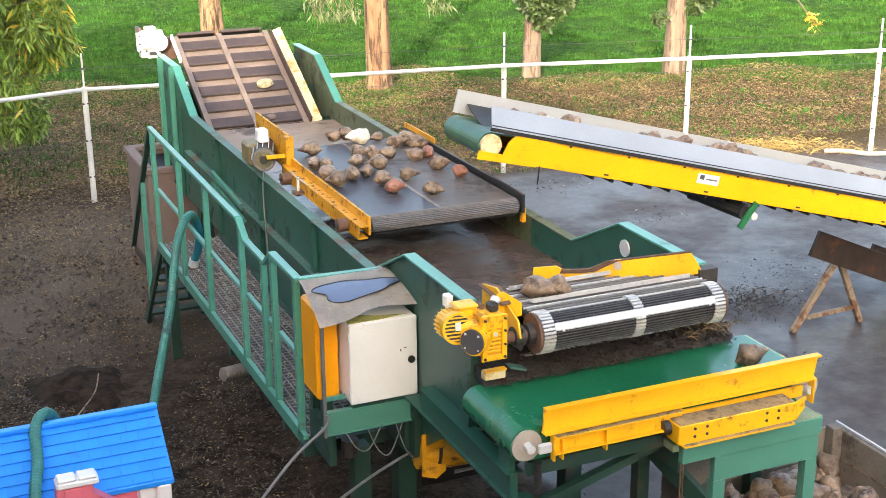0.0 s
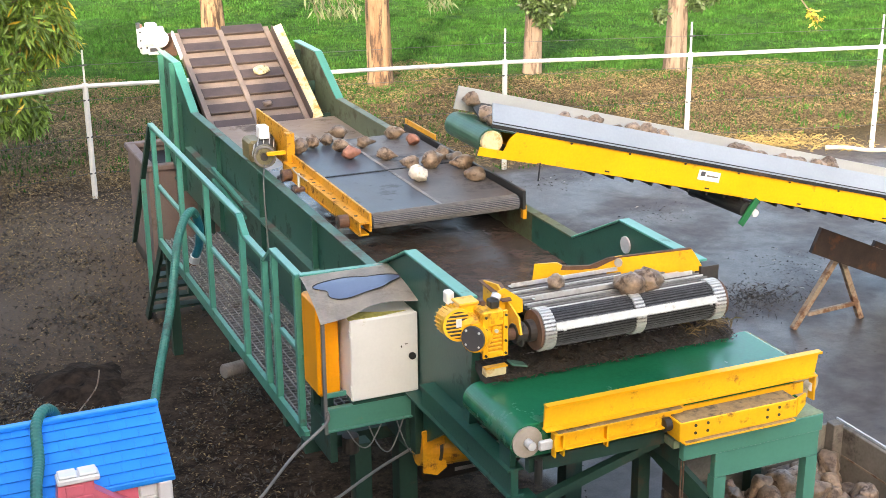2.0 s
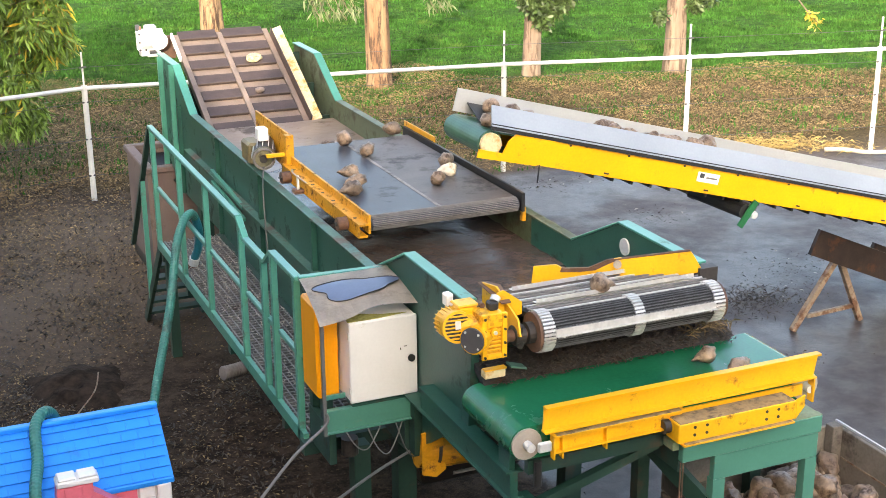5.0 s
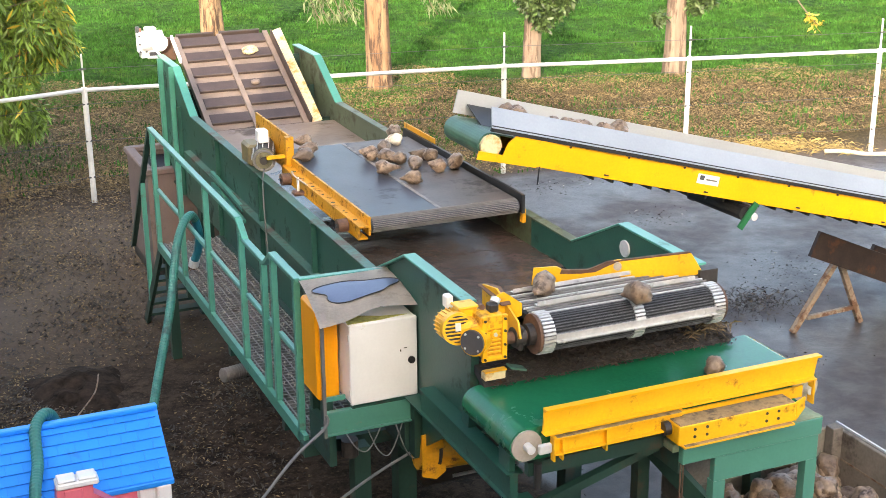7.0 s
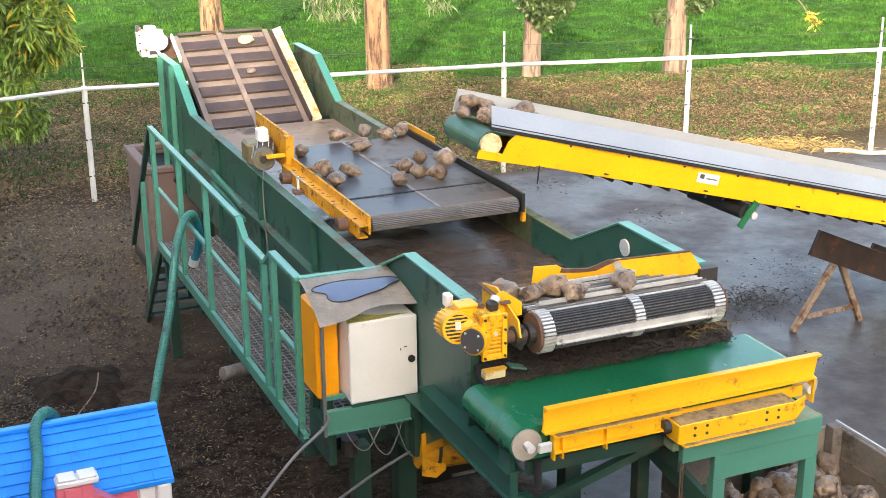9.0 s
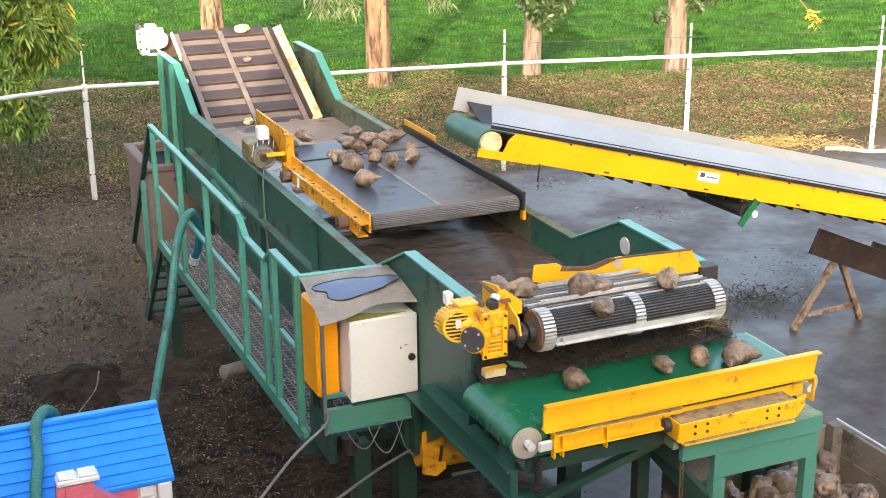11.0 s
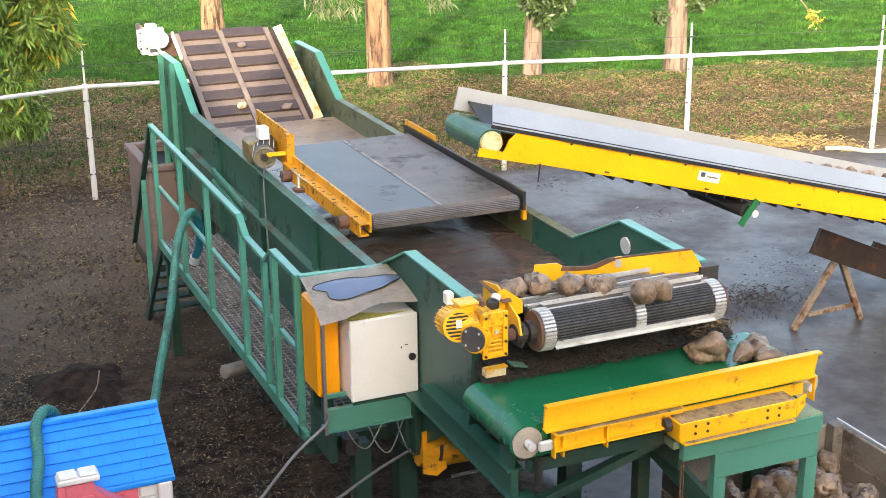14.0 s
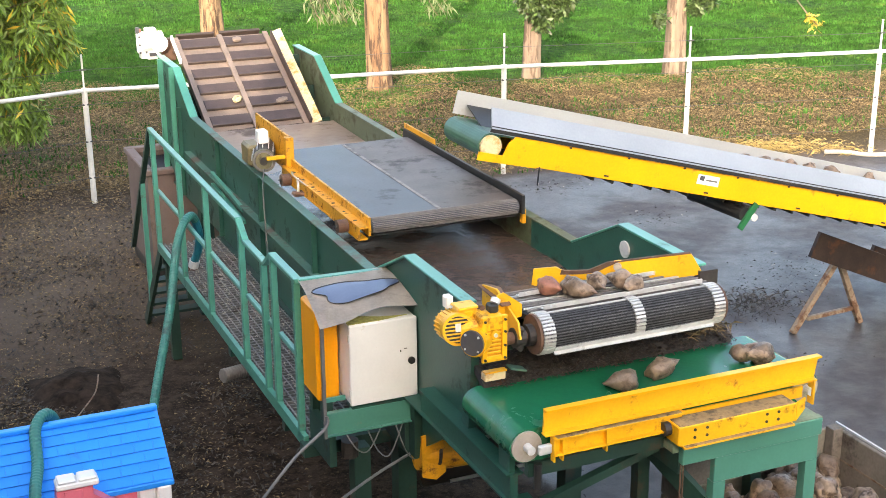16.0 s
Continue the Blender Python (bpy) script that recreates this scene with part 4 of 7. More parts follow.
# ---- beets ----
def beet_mesh(k, material):
    """A swollen root tapering to a broken tail, furrowed and lumpy, with a flat cut crown."""
    rnd = random.Random(40 + k)
    bm = bmesh.new()
    bmesh.ops.create_icosphere(bm, subdivisions=3, radius=1.0)
    long_, belly = rnd.uniform(1.25, 1.85), rnd.uniform(-0.35, 0.0)
    bend = rnd.uniform(-0.18, 0.18)
    for v in bm.verts:
        x, y, z = v.co
        taper = 1.0 - (0.42 + 0.08 * (k % 4)) * max(0.0, x - belly) ** 1.2 - 0.12 * max(0.0, belly - x)
        r = 1 + 0.26 * noise.noise((x * 1.7 + k * 3, y * 1.7, z * 1.7)) + 0.12 * noise.noise((x * 4, y * 4 + k, z * 4)) + 0.05 * noise.noise((x * 10, y * 10 + k, z * 10))
        furrow = 1 - 0.10 * max(0.0, math.cos(2 * math.atan2(z, y) + k)) ** 6
        x2 = max(x, -0.8) + (0.2 * max(0.0, x - 0.72) / 0.28 if k % 3 == 1 else 0.0)
        v.co = Vector((x2 * long_ * r, y * taper * r * furrow + bend * x * x, z * taper * r * furrow * 0.93)) * 0.058
    bmesh.ops.recalc_face_normals(bm, faces=bm.faces)
    me = bpy.data.meshes.new("beet")
    bm.to_mesh(me)
    bm.free()
    me.materials.append(material)
    me.polygons.foreach_set("use_smooth", [True] * len(me.polygons))
    return me


BEET_MESHES = [beet_mesh(k, M_BEET) for k in range(9)] + [beet_mesh(20, M_BEETRED), beet_mesh(21, M_PALE)]


def beet(kind, m, size=1.0, label="", group="beets on the machine"):
    ob = new("beet", BEET_MESHES[kind])
    ob.matrix_world = m @ Matrix.Diagonal((size, size, size, 1))
    words = label or {9: "reddish muddy beet root with a broken tail", 10: "pale cut beet root with white flesh"}.get(kind, "earth-brown muddy beet root with a tapered tail")
    return tagged(ob, words, "beet", group)


def fill_crate():
    rnd = random.Random(5)
    for k in range(130):
        x, y = rnd.uniform(CX0 + 0.1, CX1 - 0.1), rnd.uniform(4.3, CY1 - 0.1)
        z = 0.80 + 0.12 * rnd.random() + 0.12 * math.exp(-((x - 4.25) ** 2 + (y - 5.1) ** 2) * 2)
        beet(rnd.randrange(9), pose(x, y, z, rnd.uniform(0, 360), rnd.uniform(-40, 40), rnd.uniform(0, 360)), rnd.uniform(0.9, 1.35), "earth-brown muddy beet heaped in the crate", "beets in the crate")


fill_crate()


def lump(seed, material, size, name, label):
    bm = bmesh.new()
    bmesh.ops.create_icosphere(bm, subdivisions=3, radius=1.0)
    for v in bm.verts:
        v.co *= 1 + 0.22 * noise.noise(v.co * 1.6 + Vector((seed, 0, 0))) + 0.1 * noise.noise(v.co * 4)
        v.co = Vector((v.co.x * size[0], v.co.y * size[1], v.co.z * size[2]))
    ob = part(name, bm, material, smooth=True)
    return tagged(ob, label, "plant waste")


M_CHOP = mat("pale_leaf_wad", (0.5, 0.42, 0.24), 0.7, vary=0.45, scale=30, dirt=(0.14, 0.11, 0.05), dirt_amount=0.45, dirt_scale=22, bump=0.6)
LUMPS = [(lump(1, M_CHOP, (0.085, 0.058, 0.03), "leaf_wad", "pale wad of leaves riding on the elevator slats"), 0.826, 3.52, 0.2),
         (lump(2, M_CHOP, (0.05, 0.038, 0.03), "leaf_wad", "small pale wad of leaves on the elevator slats"), 0.376 - 0.078 * 12.5, 3.20, 0.5),
         (lump(3, M_BAND, (0.05, 0.03, 0.022), "clod", "brown earth clod on an elevator slat"), 1.30 - 0.078 * 12.5, 3.44, 0.1),
         (lump(4, M_BAND, (0.06, 0.035, 0.02), "clod", "brown earth clod on an elevator slat"), 0.42 - 0.078 * 14, 3.62, 0.3)]

# ---- walkway, rails and ladder ----
WX, WZ = 2.10, 1.02
walkway = thing("walkway", (2.4, 9.0, 0), "steel mesh walkway beside the trough on green brackets", "walkway")
part("edge_angle", box((WX - 0.02, 6.9, WZ - 0.06), (WX + 0.01, 10.95, WZ + 0.02)), M_RAIL, walkway)
part("inner_angle", box((2.60, 6.9, WZ - 0.06), (2.64, 10.95, WZ + 0.005)), M_SHADEGREEN, walkway)
_bm = bmesh.new()
for k in range(80):
    y = 6.95 + k * 0.05
    box((WX + 0.01, y - 0.006, WZ - 0.018), (2.6, y + 0.006, WZ), _bm)
for k in range(11):
    x = WX + 0.04 + k * 0.05
    box((x - 0.005, 6.92, WZ - 0.017), (x + 0.005, 10.95, WZ + 0.001), _bm)
part("grating", _bm, mat("dirty_zinc_mesh", (0.2, 0.19, 0.18), 0.55, 0.4, vary=0.3, scale=6, dirt=MUD, dirt_amount=0.35), walkway, "dirty galvanised mesh grating")
for y in (7.4, 8.7, 10.0, 10.9):
    part("bracket", box((WX, y - 0.03, WZ - 0.16), (2.66, y + 0.03, WZ - 0.065)), M_SHADEGREEN, walkway)
part("leg", box((2.12, 10.85, -0.02), (2.2, 10.93, 0.95)), M_SHADEGREEN, walkway)

rail = thing("handrail", (WX, 9.0, WZ), "green painted steel handrail with a stepped top bar", "railing")
TOP = [(11.02, 2.015), (8.24, 2.005), (8.08, 1.90), (7.62, 1.895)]
for (y0, z0), (y1, z1) in zip(TOP, TOP[1:]):
    part("top_bar", bar((WX, y0, z0), (WX, y1, z1), 0.045, 0.03, bevel=0.004), M_RAIL, rail)
part("top_bar", bar((WX, 7.47, 2.0), (WX, 6.95, 1.998), 0.05, 0.03, bevel=0.004), M_RAIL, rail)
part("top_bar", bar((WX, 7.62, 1.895), (WX, 7.47, 2.0), 0.045, 0.03, bevel=0.004), M_RAIL, rail)
part("front_bar", bar((WX, 6.95, 2.0), (2.78, 6.95, 1.985), 0.045, 0.03, bevel=0.004), M_RAIL, rail)
for y0, y1 in ((10.95, 8.22), (8.17, 7.5), (7.43, 6.97)):
    part("mid_bar", bar((WX + 0.02, y0, 1.495), (WX + 0.02, y1, 1.49), 0.03, 0.03, bevel=0.004), M_RAIL, rail)
for y, z in ((10.95, 2.005), (10.0, 2.0), (9.15, 2.0), (8.2, 1.97), (7.68, 1.885), (7.46, 1.985), (7.0, 1.985)):
    part("post", box((WX - 0.02, y - 0.02, WZ - 0.06), (WX + 0.02, y + 0.02, z), bevel=0.003), M_RAIL, rail)
for y0, y1, z in ((11.0, 10.0, 1.52), (11.0, 10.0, 1.42)):
    part("inner_bar", bar((2.6, y0, z + 0.06), (2.6, y1, z), 0.03, 0.03), M_RAIL, rail)

ladder = thing("ladder", (2.35, 11.6, 0), "dark green steel ladder up to the walkway", "ladder")
for x in (2.10, 2.62):
    part("stringer", bar((x, 10.93, 0.97), (x, 11.88, -0.03), 0.03, 0.09, up=(0, 1, 0.4)), M_SHADEGREEN, ladder)
for k in range(6):
    s = 0.1 + k * 0.16
    part("rung", box((2.1, 11.85 - 0.95 * s - 0.06, s - 0.012), (2.62, 11.85 - 0.95 * s + 0.06, s + 0.012)), M_SHADEGREEN, ladder)
part("handrail_bar", bar((2.10, 11.03, 2.01), (2.10, 12.25, 0.62), 0.04, 0.04), M_SHADEGREEN, ladder)
part("handrail_post", box((2.08, 11.53, 0.3), (2.12, 11.57, 1.42)), M_RAIL, ladder)

# ---- control boxes ----
cabinet = thing("control_cabinet", (2.45, 6.55, 1.36), "white steel control cabinet with a black lock, mossy on top", "cabinet")
part("body", box((2.24, 6.50, 1.385), (2.637, 6.70, 1.862), bevel=0.006), M_WHITE, cabinet)
part("door", box((2.236, 6.48, 1.383), (2.64, 6.499, 1.865), bevel=0.006), M_WHITE, cabinet)
part("lock", rod((2.602, 6.468, 1.605), (2.602, 6.482, 1.605), 0.021, sides=14), M_BLACK, cabinet, "black oval lock")
part("scratch", box((2.535, 6.477, 1.664), (2.541, 6.4805, 1.676)), M_DARKSTEEL, cabinet)
part("scratch", box((2.558, 6.477, 1.68), (2.576, 6.4805, 1.684)), M_DARKSTEEL, cabinet)
for z in (1.46, 1.79):
    part("hinge", box((2.229, 6.482, z - 0.02), (2.237, 6.496, z + 0.02), bevel=0.002), M_GALV, cabinet)
M_MOSS = mat("yellow_green_moss", (0.36, 0.36, 0.1), 0.9, vary=0.3, scale=30, bump=0.5)
part("moss", plate([(2.24, 6.51), (2.42, 6.507), (2.6, 6.53), (2.45, 6.56), (2.33, 6.62), (2.25, 6.60)], "z", 1.861, 1.8645), M_MOSS, cabinet, "thin yellow-green moss film")
part("foot", box((2.25, 6.50, 1.355), (2.62, 6.6, 1.385)), M_GREEN, cabinet)
bin_ = thing("orange_box", (2.15, 6.75, 1.02), "orange plastic housing behind the cabinet", "housing")
part("shell", box((2.10, 6.66, 1.36), (2.228, 6.93, 1.92), bevel=0.014), M_ORANGE, bin_)
part("door_strip", box((2.118, 6.635, 1.38), (2.222, 6.66, 1.90), bevel=0.006), M_ORANGE, bin_)
for y in (6.67, 6.86):
    part("foot", box((2.13, y, 1.02), (2.19, y + 0.05, 1.36)), M_SHADEGREEN, bin_)
part("strut", box((2.07, 6.47, 1.22), (2.088, 6.49, 1.92)), M_CABLE, bin_)
part("clip", box((2.088, 6.47, 1.44), (2.2, 6.485, 1.465)), M_RAIL, bin_)


def hang_flap():
    bm = bmesh.new()
    n = 8
    g = []
    for j in range(5):
        s = j / 4
        row = []
        for i in range(n + 1):
            u = i / n
            x = 2.10 - 0.05 * s + u * (0.54 + 0.05 * s)
            y = 6.95 - 0.52 * s + 0.03 * s * min(1, u * 2) - 0.015 * math.sin(u * 5 + s)
            z = 2.005 - 0.01 * s - 0.1 * s ** 2.2 * (1 - 0.5 * min(1, u * 2.2)) + 0.01 * math.sin(u * 9 + s * 2) * s
            row.append(bm.verts.new((x, y, z)))
        g.append(row)
    for j in range(4):
        for i in range(n):
            bm.faces.new((g[j][i], g[j][i + 1], g[j + 1][i + 1], g[j + 1][i]))
    bmesh.ops.solidify(bm, geom=bm.faces[:], thickness=0.006)
    return bm


flap = thing("rubber_flap", (2.45, 6.9, 1.9), "grey rubber rain flap with a bluish puddle on it", "flap")
part("sheet", hang_flap(), M_FLAPSHEET, flap)
_bm = bmesh.new()
_v = []
for k in range(30):
    a = 2 * math.pi * k / 30
    rr = 1 + 0.14 * math.sin(3 * a + 1) + 0.08 * math.sin(5 * a)
    x, y = 2.355 + 0.235 * math.cos(a) * rr, 6.70 + 0.11 * math.sin(a) * rr
    s = (6.95 - y) / 0.52
    u = (x - 2.10 + 0.05 * s) / (0.54 + 0.05 * s)
    _v.append(_bm.verts.new((x, y, 2.011 - 0.01 * s - 0.1 * s ** 2.2 * (1 - 0.5 * min(1, u * 2.2)) + 0.01 * math.sin(u * 9 + s * 2) * s)))
_c0 = _bm.verts.new((2.36, 6.72, 2.004))
for k in range(30):
    _bm.faces.new((_v[k], _v[(k + 1) % 30], _c0))
_rim = tube([tuple(v.co + Vector((0, 0, 0.001))) for v in _v] + [tuple(_v[0].co + Vector((0, 0, 0.001)))], 0.0035, 5)
part("puddle_edge", _rim, M_DARKSTEEL, flap, "dark drying edge of the puddle")
part("puddle", _bm, M_PUDDLE, flap, "film of rain water, sky reflection painted bluish", smooth=True)

# ---- drive on the feed belt ----
drive = thing("belt_motor", (2.72, 9.6, 1.95), "greenish grey electric motor with a white terminal box", "motor")
part("body", rod((2.66, 9.55, 2.03), (2.78, 9.95, 2.03), 0.085, sides=20), M_DARKSTEEL, drive)
part("end_cap", rod((2.655, 9.53, 2.03), (2.665, 9.565, 2.03), 0.088, sides=20), mat("olive_grey_paint", (0.15, 0.135, 0.07), 0.5, vary=0.35, scale=14, dirt=(0.06, 0.05, 0.03), dirt_amount=0.42, dirt_scale=14), drive)
for k in range(12):
    a = 2 * math.pi * k / 12
    o = Vector((0.09 * math.cos(a), 0, 0.09 * math.sin(a)))
    part("fin", bar(Vector((2.67, 9.6, 2.03)) + o, Vector((2.77, 9.92, 2.03)) + o, 0.006, 0.012), M_GALV, drive)
part("gearbox", box((2.60, 9.75, 1.93), (2.72, 9.98, 2.1), bevel=0.02), mat("olive_grey_case", (0.16, 0.13, 0.06), 0.45, vary=0.35, scale=9, dirt=MUD, dirt_amount=0.35), drive)
part("terminal_box", box((2.67, 9.70, 2.12), (2.75, 9.80, 2.22), bevel=0.008), M_PLASTICWHITE, drive, "white terminal box")
part("cover_rim", tube([(2.655 + 0.074 * math.cos(a) * 0.96, 9.53 - 0.074 * math.cos(a) * 0.28, 2.03 + 0.074 * math.sin(a)) for a in [2 * math.pi * k / 16 for k in range(17)]], 0.01, 6), M_DULLBAR, drive)
part("cover_hub", rod((2.648, 9.512, 2.03), (2.656, 9.535, 2.03), 0.03, sides=14), M_DARKSTEEL, drive)
part("arm", box((2.66, 9.46, 2.05), (2.84, 9.49, 2.075)), M_YELLOW, drive)
for y in (8.0, 9.25):
    w = thing("guide_wheel", (2.77, y, 1.93), "rusty brown guide wheel on the trough rim", "wheel", "guide wheels")
    part("tyre", rod((2.70, y, 1.945), (2.77, y, 1.945), 0.045, sides=18), M_RUST, w)
    part("axle", rod((2.69, y, 1.945), (2.84, y, 1.945), 0.014, sides=10), M_DARKSTEEL, w)
tens = thing("belt_tensioner", (2.74, 8.95, 1.9), "rusty threaded belt tensioner with a bent wire handle", "tensioner")
part("block", box((2.70, 8.92, 1.90), (2.78, 9.0, 1.93), bevel=0.006), M_RUST, tens)
part("spindle", rod((2.74, 8.96, 1.92), (2.74, 8.96, 2.03), 0.01), M_GALV, tens)
part("wire", tube([(2.78, 9.2, 2.0), (2.74, 9.1, 2.04), (2.72, 8.98, 2.04), (2.78, 8.85, 1.99)], 0.006, 6), M_FLAP, tens)
part("cable", tube([(2.66, 9.55, 1.98), (2.6, 9.4, 1.85), (2.58, 9.3, 1.5), (2.57, 9.2, 1.05)], 0.006, 6), M_CABLE, tens)

whitemotor = thing("white_motor", (2.55, 13.3, 2.3), "white gear motor at the elevator's head", "motor")
_c = Vector((2.66, 13.35, 2.35))
part("body", rod(_c + Vector((-0.14, 0, 0)), _c + Vector((0.08, 0, 0)), 0.10, sides=20), M_PLASTICWHITE, whitemotor)
part("gear_case", box(_c + Vector((-0.17, -0.05, -0.12)), _c + Vector((-0.08, 0.07, 0.10)), bevel=0.02), M_PLASTICWHITE, whitemotor)
part("terminal_box", box(_c + Vector((-0.09, -0.05, 0.07)), _c + Vector((0.02, 0.05, 0.14)), bevel=0.012), M_PLASTICWHITE, whitemotor)
for k in range(7):
    part("fin", box(_c + Vector((-0.11 + k * 0.024, -0.104, -0.05)), _c + Vector((-0.104 + k * 0.024, -0.09, 0.06))), M_GALV, whitemotor)
part("fan_cover", rod(_c + Vector((0.05, 0, 0)), _c + Vector((0.085, 0, 0)), 0.104, sides=20, r2=0.085), M_PLASTICWHITE, whitemotor)
part("end_cover", rod(_c + Vector((0.0, 0.03, 0.0)), _c + Vector((0.035, -0.12, -0.01)), 0.09, sides=24, r2=0.082), M_PLASTICWHITE, whitemotor)
for dx in (-0.155, -0.095):
    for dz in (-0.095, -0.02, 0.06):
        part("bolt", rod(_c + Vector((dx, -0.058, dz)), _c + Vector((dx, -0.048, dz)), 0.011, sides=8), M_GREY, whitemotor)
part("slot", box(_c + Vector((-0.07, -0.075, -0.135)), _c + Vector((0.02, -0.06, -0.10))), M_GREY, whitemotor)
part("connector", box(_c + Vector((-0.18, -0.03, 0.09)), _c + Vector((-0.14, 0.02, 0.15)), bevel=0.006), M_GREY, whitemotor)
part("lower_case", box(_c + Vector((-0.09, -0.06, -0.17)), _c + Vector((0.02, 0.05, -0.09)), bevel=0.01), M_PLASTICWHITE, whitemotor)
part("plug", rod(_c + Vector((-0.14, -0.02, 0.1)), _c + Vector((-0.14, -0.02, 0.135)), 0.014, sides=10), M_BEETRED, whitemotor)
part("foot", box(_c + Vector((-0.15, -0.05, -0.16)), _c + Vector((-0.06, 0.05, -0.11)), bevel=0.006), M_GALV, whitemotor)
part("bracket", box(_c + Vector((0.07, -0.03, -0.2)), _c + Vector((0.2, 0.05, 0.02))), M_RUST, whitemotor)
part("cable", tube([_c + Vector((-0.05, -0.11, -0.02)), _c + Vector((0.0, -0.16, -0.1)), _c + Vector((0.06, -0.3, -0.16)), (2.66, 12.9, 2.16)], 0.012, 8), M_PLASTICWHITE, whitemotor)

# ---- inclined feed conveyor ----
FY0, FY1 = 8.12, 8.74
FA = Vector((3.90, 0, 2.42))                       # head, at the belt's surface
FD = Vector((1.0, 0, -0.268)).normalized()         # down the conveyor
FN = Vector((-FD.z, 0, FD.x))


def on_feed(s, y, lift=0.0):
    q = FA + FD * s + FN * lift
    return Vector((q.x, y, q.z))


feeder = thing("feed_conveyor", (5.5, 8.4, 0), "long sloping feed conveyor, yellow side beams and grey sheet walls", "conveyor")
L = 7.5
part("side_beam", bar(on_feed(0.35, FY0, -0.08), on_feed(L, FY0, -0.08), 0.02, 0.20, up=FN, bevel=0.003), M_LEMON, feeder)
part("side_beam", bar(on_feed(0.35, FY1, -0.08), on_feed(L, FY1, -0.08), 0.02, 0.20, up=FN, bevel=0.003), M_LEMON, feeder)
_bm = plate([(-0.09, -0.195), (-0.09, -0.135), (0.10, -0.135), (0.12, -0.05), (0.17, 0.015), (0.5, 0.02), (0.38, -0.185)], "y", -0.006, 0.006)
_m = Matrix((FD, (0, 1, 0), FN)).transposed().to_4x4()
_m.translation = on_feed(0, FY0 - 0.016)
_bm.transform(_m)
part("head_plate", _bm, M_LEMON, feeder)
part("near_wall", bar(on_feed(-0.04, FY0 + 0.01, 0.105), on_feed(L, FY0 + 0.01, 0.105), 0.010, 0.155, up=FN + Vector((0, 0.6, 0))), M_SHEET, feeder, "grey zinc sheet wall")
part("near_lip", bar(on_feed(-0.04, FY0 - 0.022, 0.035), on_feed(L, FY0 - 0.022, 0.035), 0.014, 0.045, up=FN), M_BLACK, feeder, "black rubber lip")
part("far_wall", bar(on_feed(-0.04, FY1, 0.10), on_feed(L, FY1, 0.10), 0.012, 0.17, up=FN), M_SUNSHEET, feeder, "pale zinc sheet wall, sunlight put into its colour")
part("belt", bar(on_feed(0.0, (FY0 + FY1) / 2, -0.006), on_feed(L, (FY0 + FY1) / 2, -0.006), FY1 - FY0 - 0.04, 0.012, up=FN), mat("wet_green_belt", (0.03, 0.09, 0.06), 0.35, vary=0.25, scale=4, dirt=(0.08, 0.08, 0.06), dirt_amount=0.4), feeder)
part("belt_edge", bar(on_feed(0.05, 8.575, 0.045), on_feed(L, 8.575, 0.045), 0.31, 0.008, up=FN + Vector((0, -0.32, 0))), M_BLACK, feeder, "raised edge of the troughed belt")
part("head_drum", rod(on_feed(0.0, FY0 + 0.015, -0.09), on_feed(0.0, FY1 - 0.02, -0.09), 0.092, sides=28), mat("dark_green_drum", (0.03, 0.1, 0.065), 0.35, vary=0.25, scale=6), feeder, smooth=False)
part("drum_end", rod(on_feed(0.0, FY0 - 0.01, -0.09), on_feed(0.0, FY0 + 0.014, -0.09), 0.08, sides=24), M_CREAM, feeder, "pale drum end with rust specks")
part("return_belt", bar(on_feed(0.0, (FY0 + FY1) / 2, -0.18), on_feed(L, (FY0 + FY1) / 2, -0.18), FY1 - FY0 - 0.06, 0.01, up=FN), M_BLACK, feeder)
for k in range(26):
    s = 0.9 + k * 0.17
    part("cleat", bar(on_feed(s, FY0 + 0.04, -0.195), on_feed(s, FY1 - 0.04, -0.195), 0.02, 0.035, up=FN), M_BLACK, feeder)
part("label_plate", bar(on_feed(1.76, FY0 - 0.0125, -0.06), on_feed(1.96, FY0 - 0.0125, -0.06), 0.003, 0.075, up=FN), M_PLASTICWHITE, feeder, "white maker's plate")
part("plate_mark", bar(on_feed(1.78, FY0 - 0.0155, -0.05), on_feed(1.82, FY0 - 0.0155, -0.05), 0.003, 0.035, up=FN), M_GREY, feeder)
part("plate_bar", bar(on_feed(1.84, FY0 - 0.0155, -0.06), on_feed(1.94, FY0 - 0.0155, -0.06), 0.003, 0.012, up=FN), M_CABLE, feeder)
part("return_roller", rod(on_feed(2.29, FY0 - 0.0, -0.27), on_feed(2.2, FY1 - 0.02, -0.27), 0.055, sides=16), M_BLACK, feeder)
part("return_roller", rod(on_feed(2.37, FY0 - 0.0, -0.235), on_feed(2.26, FY1 - 0.02, -0.235), 0.03, sides=12), M_DULLBAR, feeder)
part("roller_hanger", bar(on_feed(2.24, FY1 - 0.03, -0.16), on_feed(2.2, FY1 - 0.03, -0.33), 0.02, 0.06, up=(1, 0, 0)), M_BLACK, feeder)
part("roller_bracket", bar(on_feed(2.36, FY0 - 0.015, -0.17), on_feed(2.27, FY0 - 0.015, -0.39), 0.02, 0.05, up=(1, 0, 0)), mat("leaf_green_paint", (0.012, 0.13, 0.045), 0.4, dirt=MUD, dirt_amount=0.3), feeder, "bright green bracket")
part("bracket_bolt", rod(on_feed(2.37, FY0 - 0.03, -0.28), on_feed(2.37, FY0, -0.28), 0.03, sides=12), M_GALV, feeder)
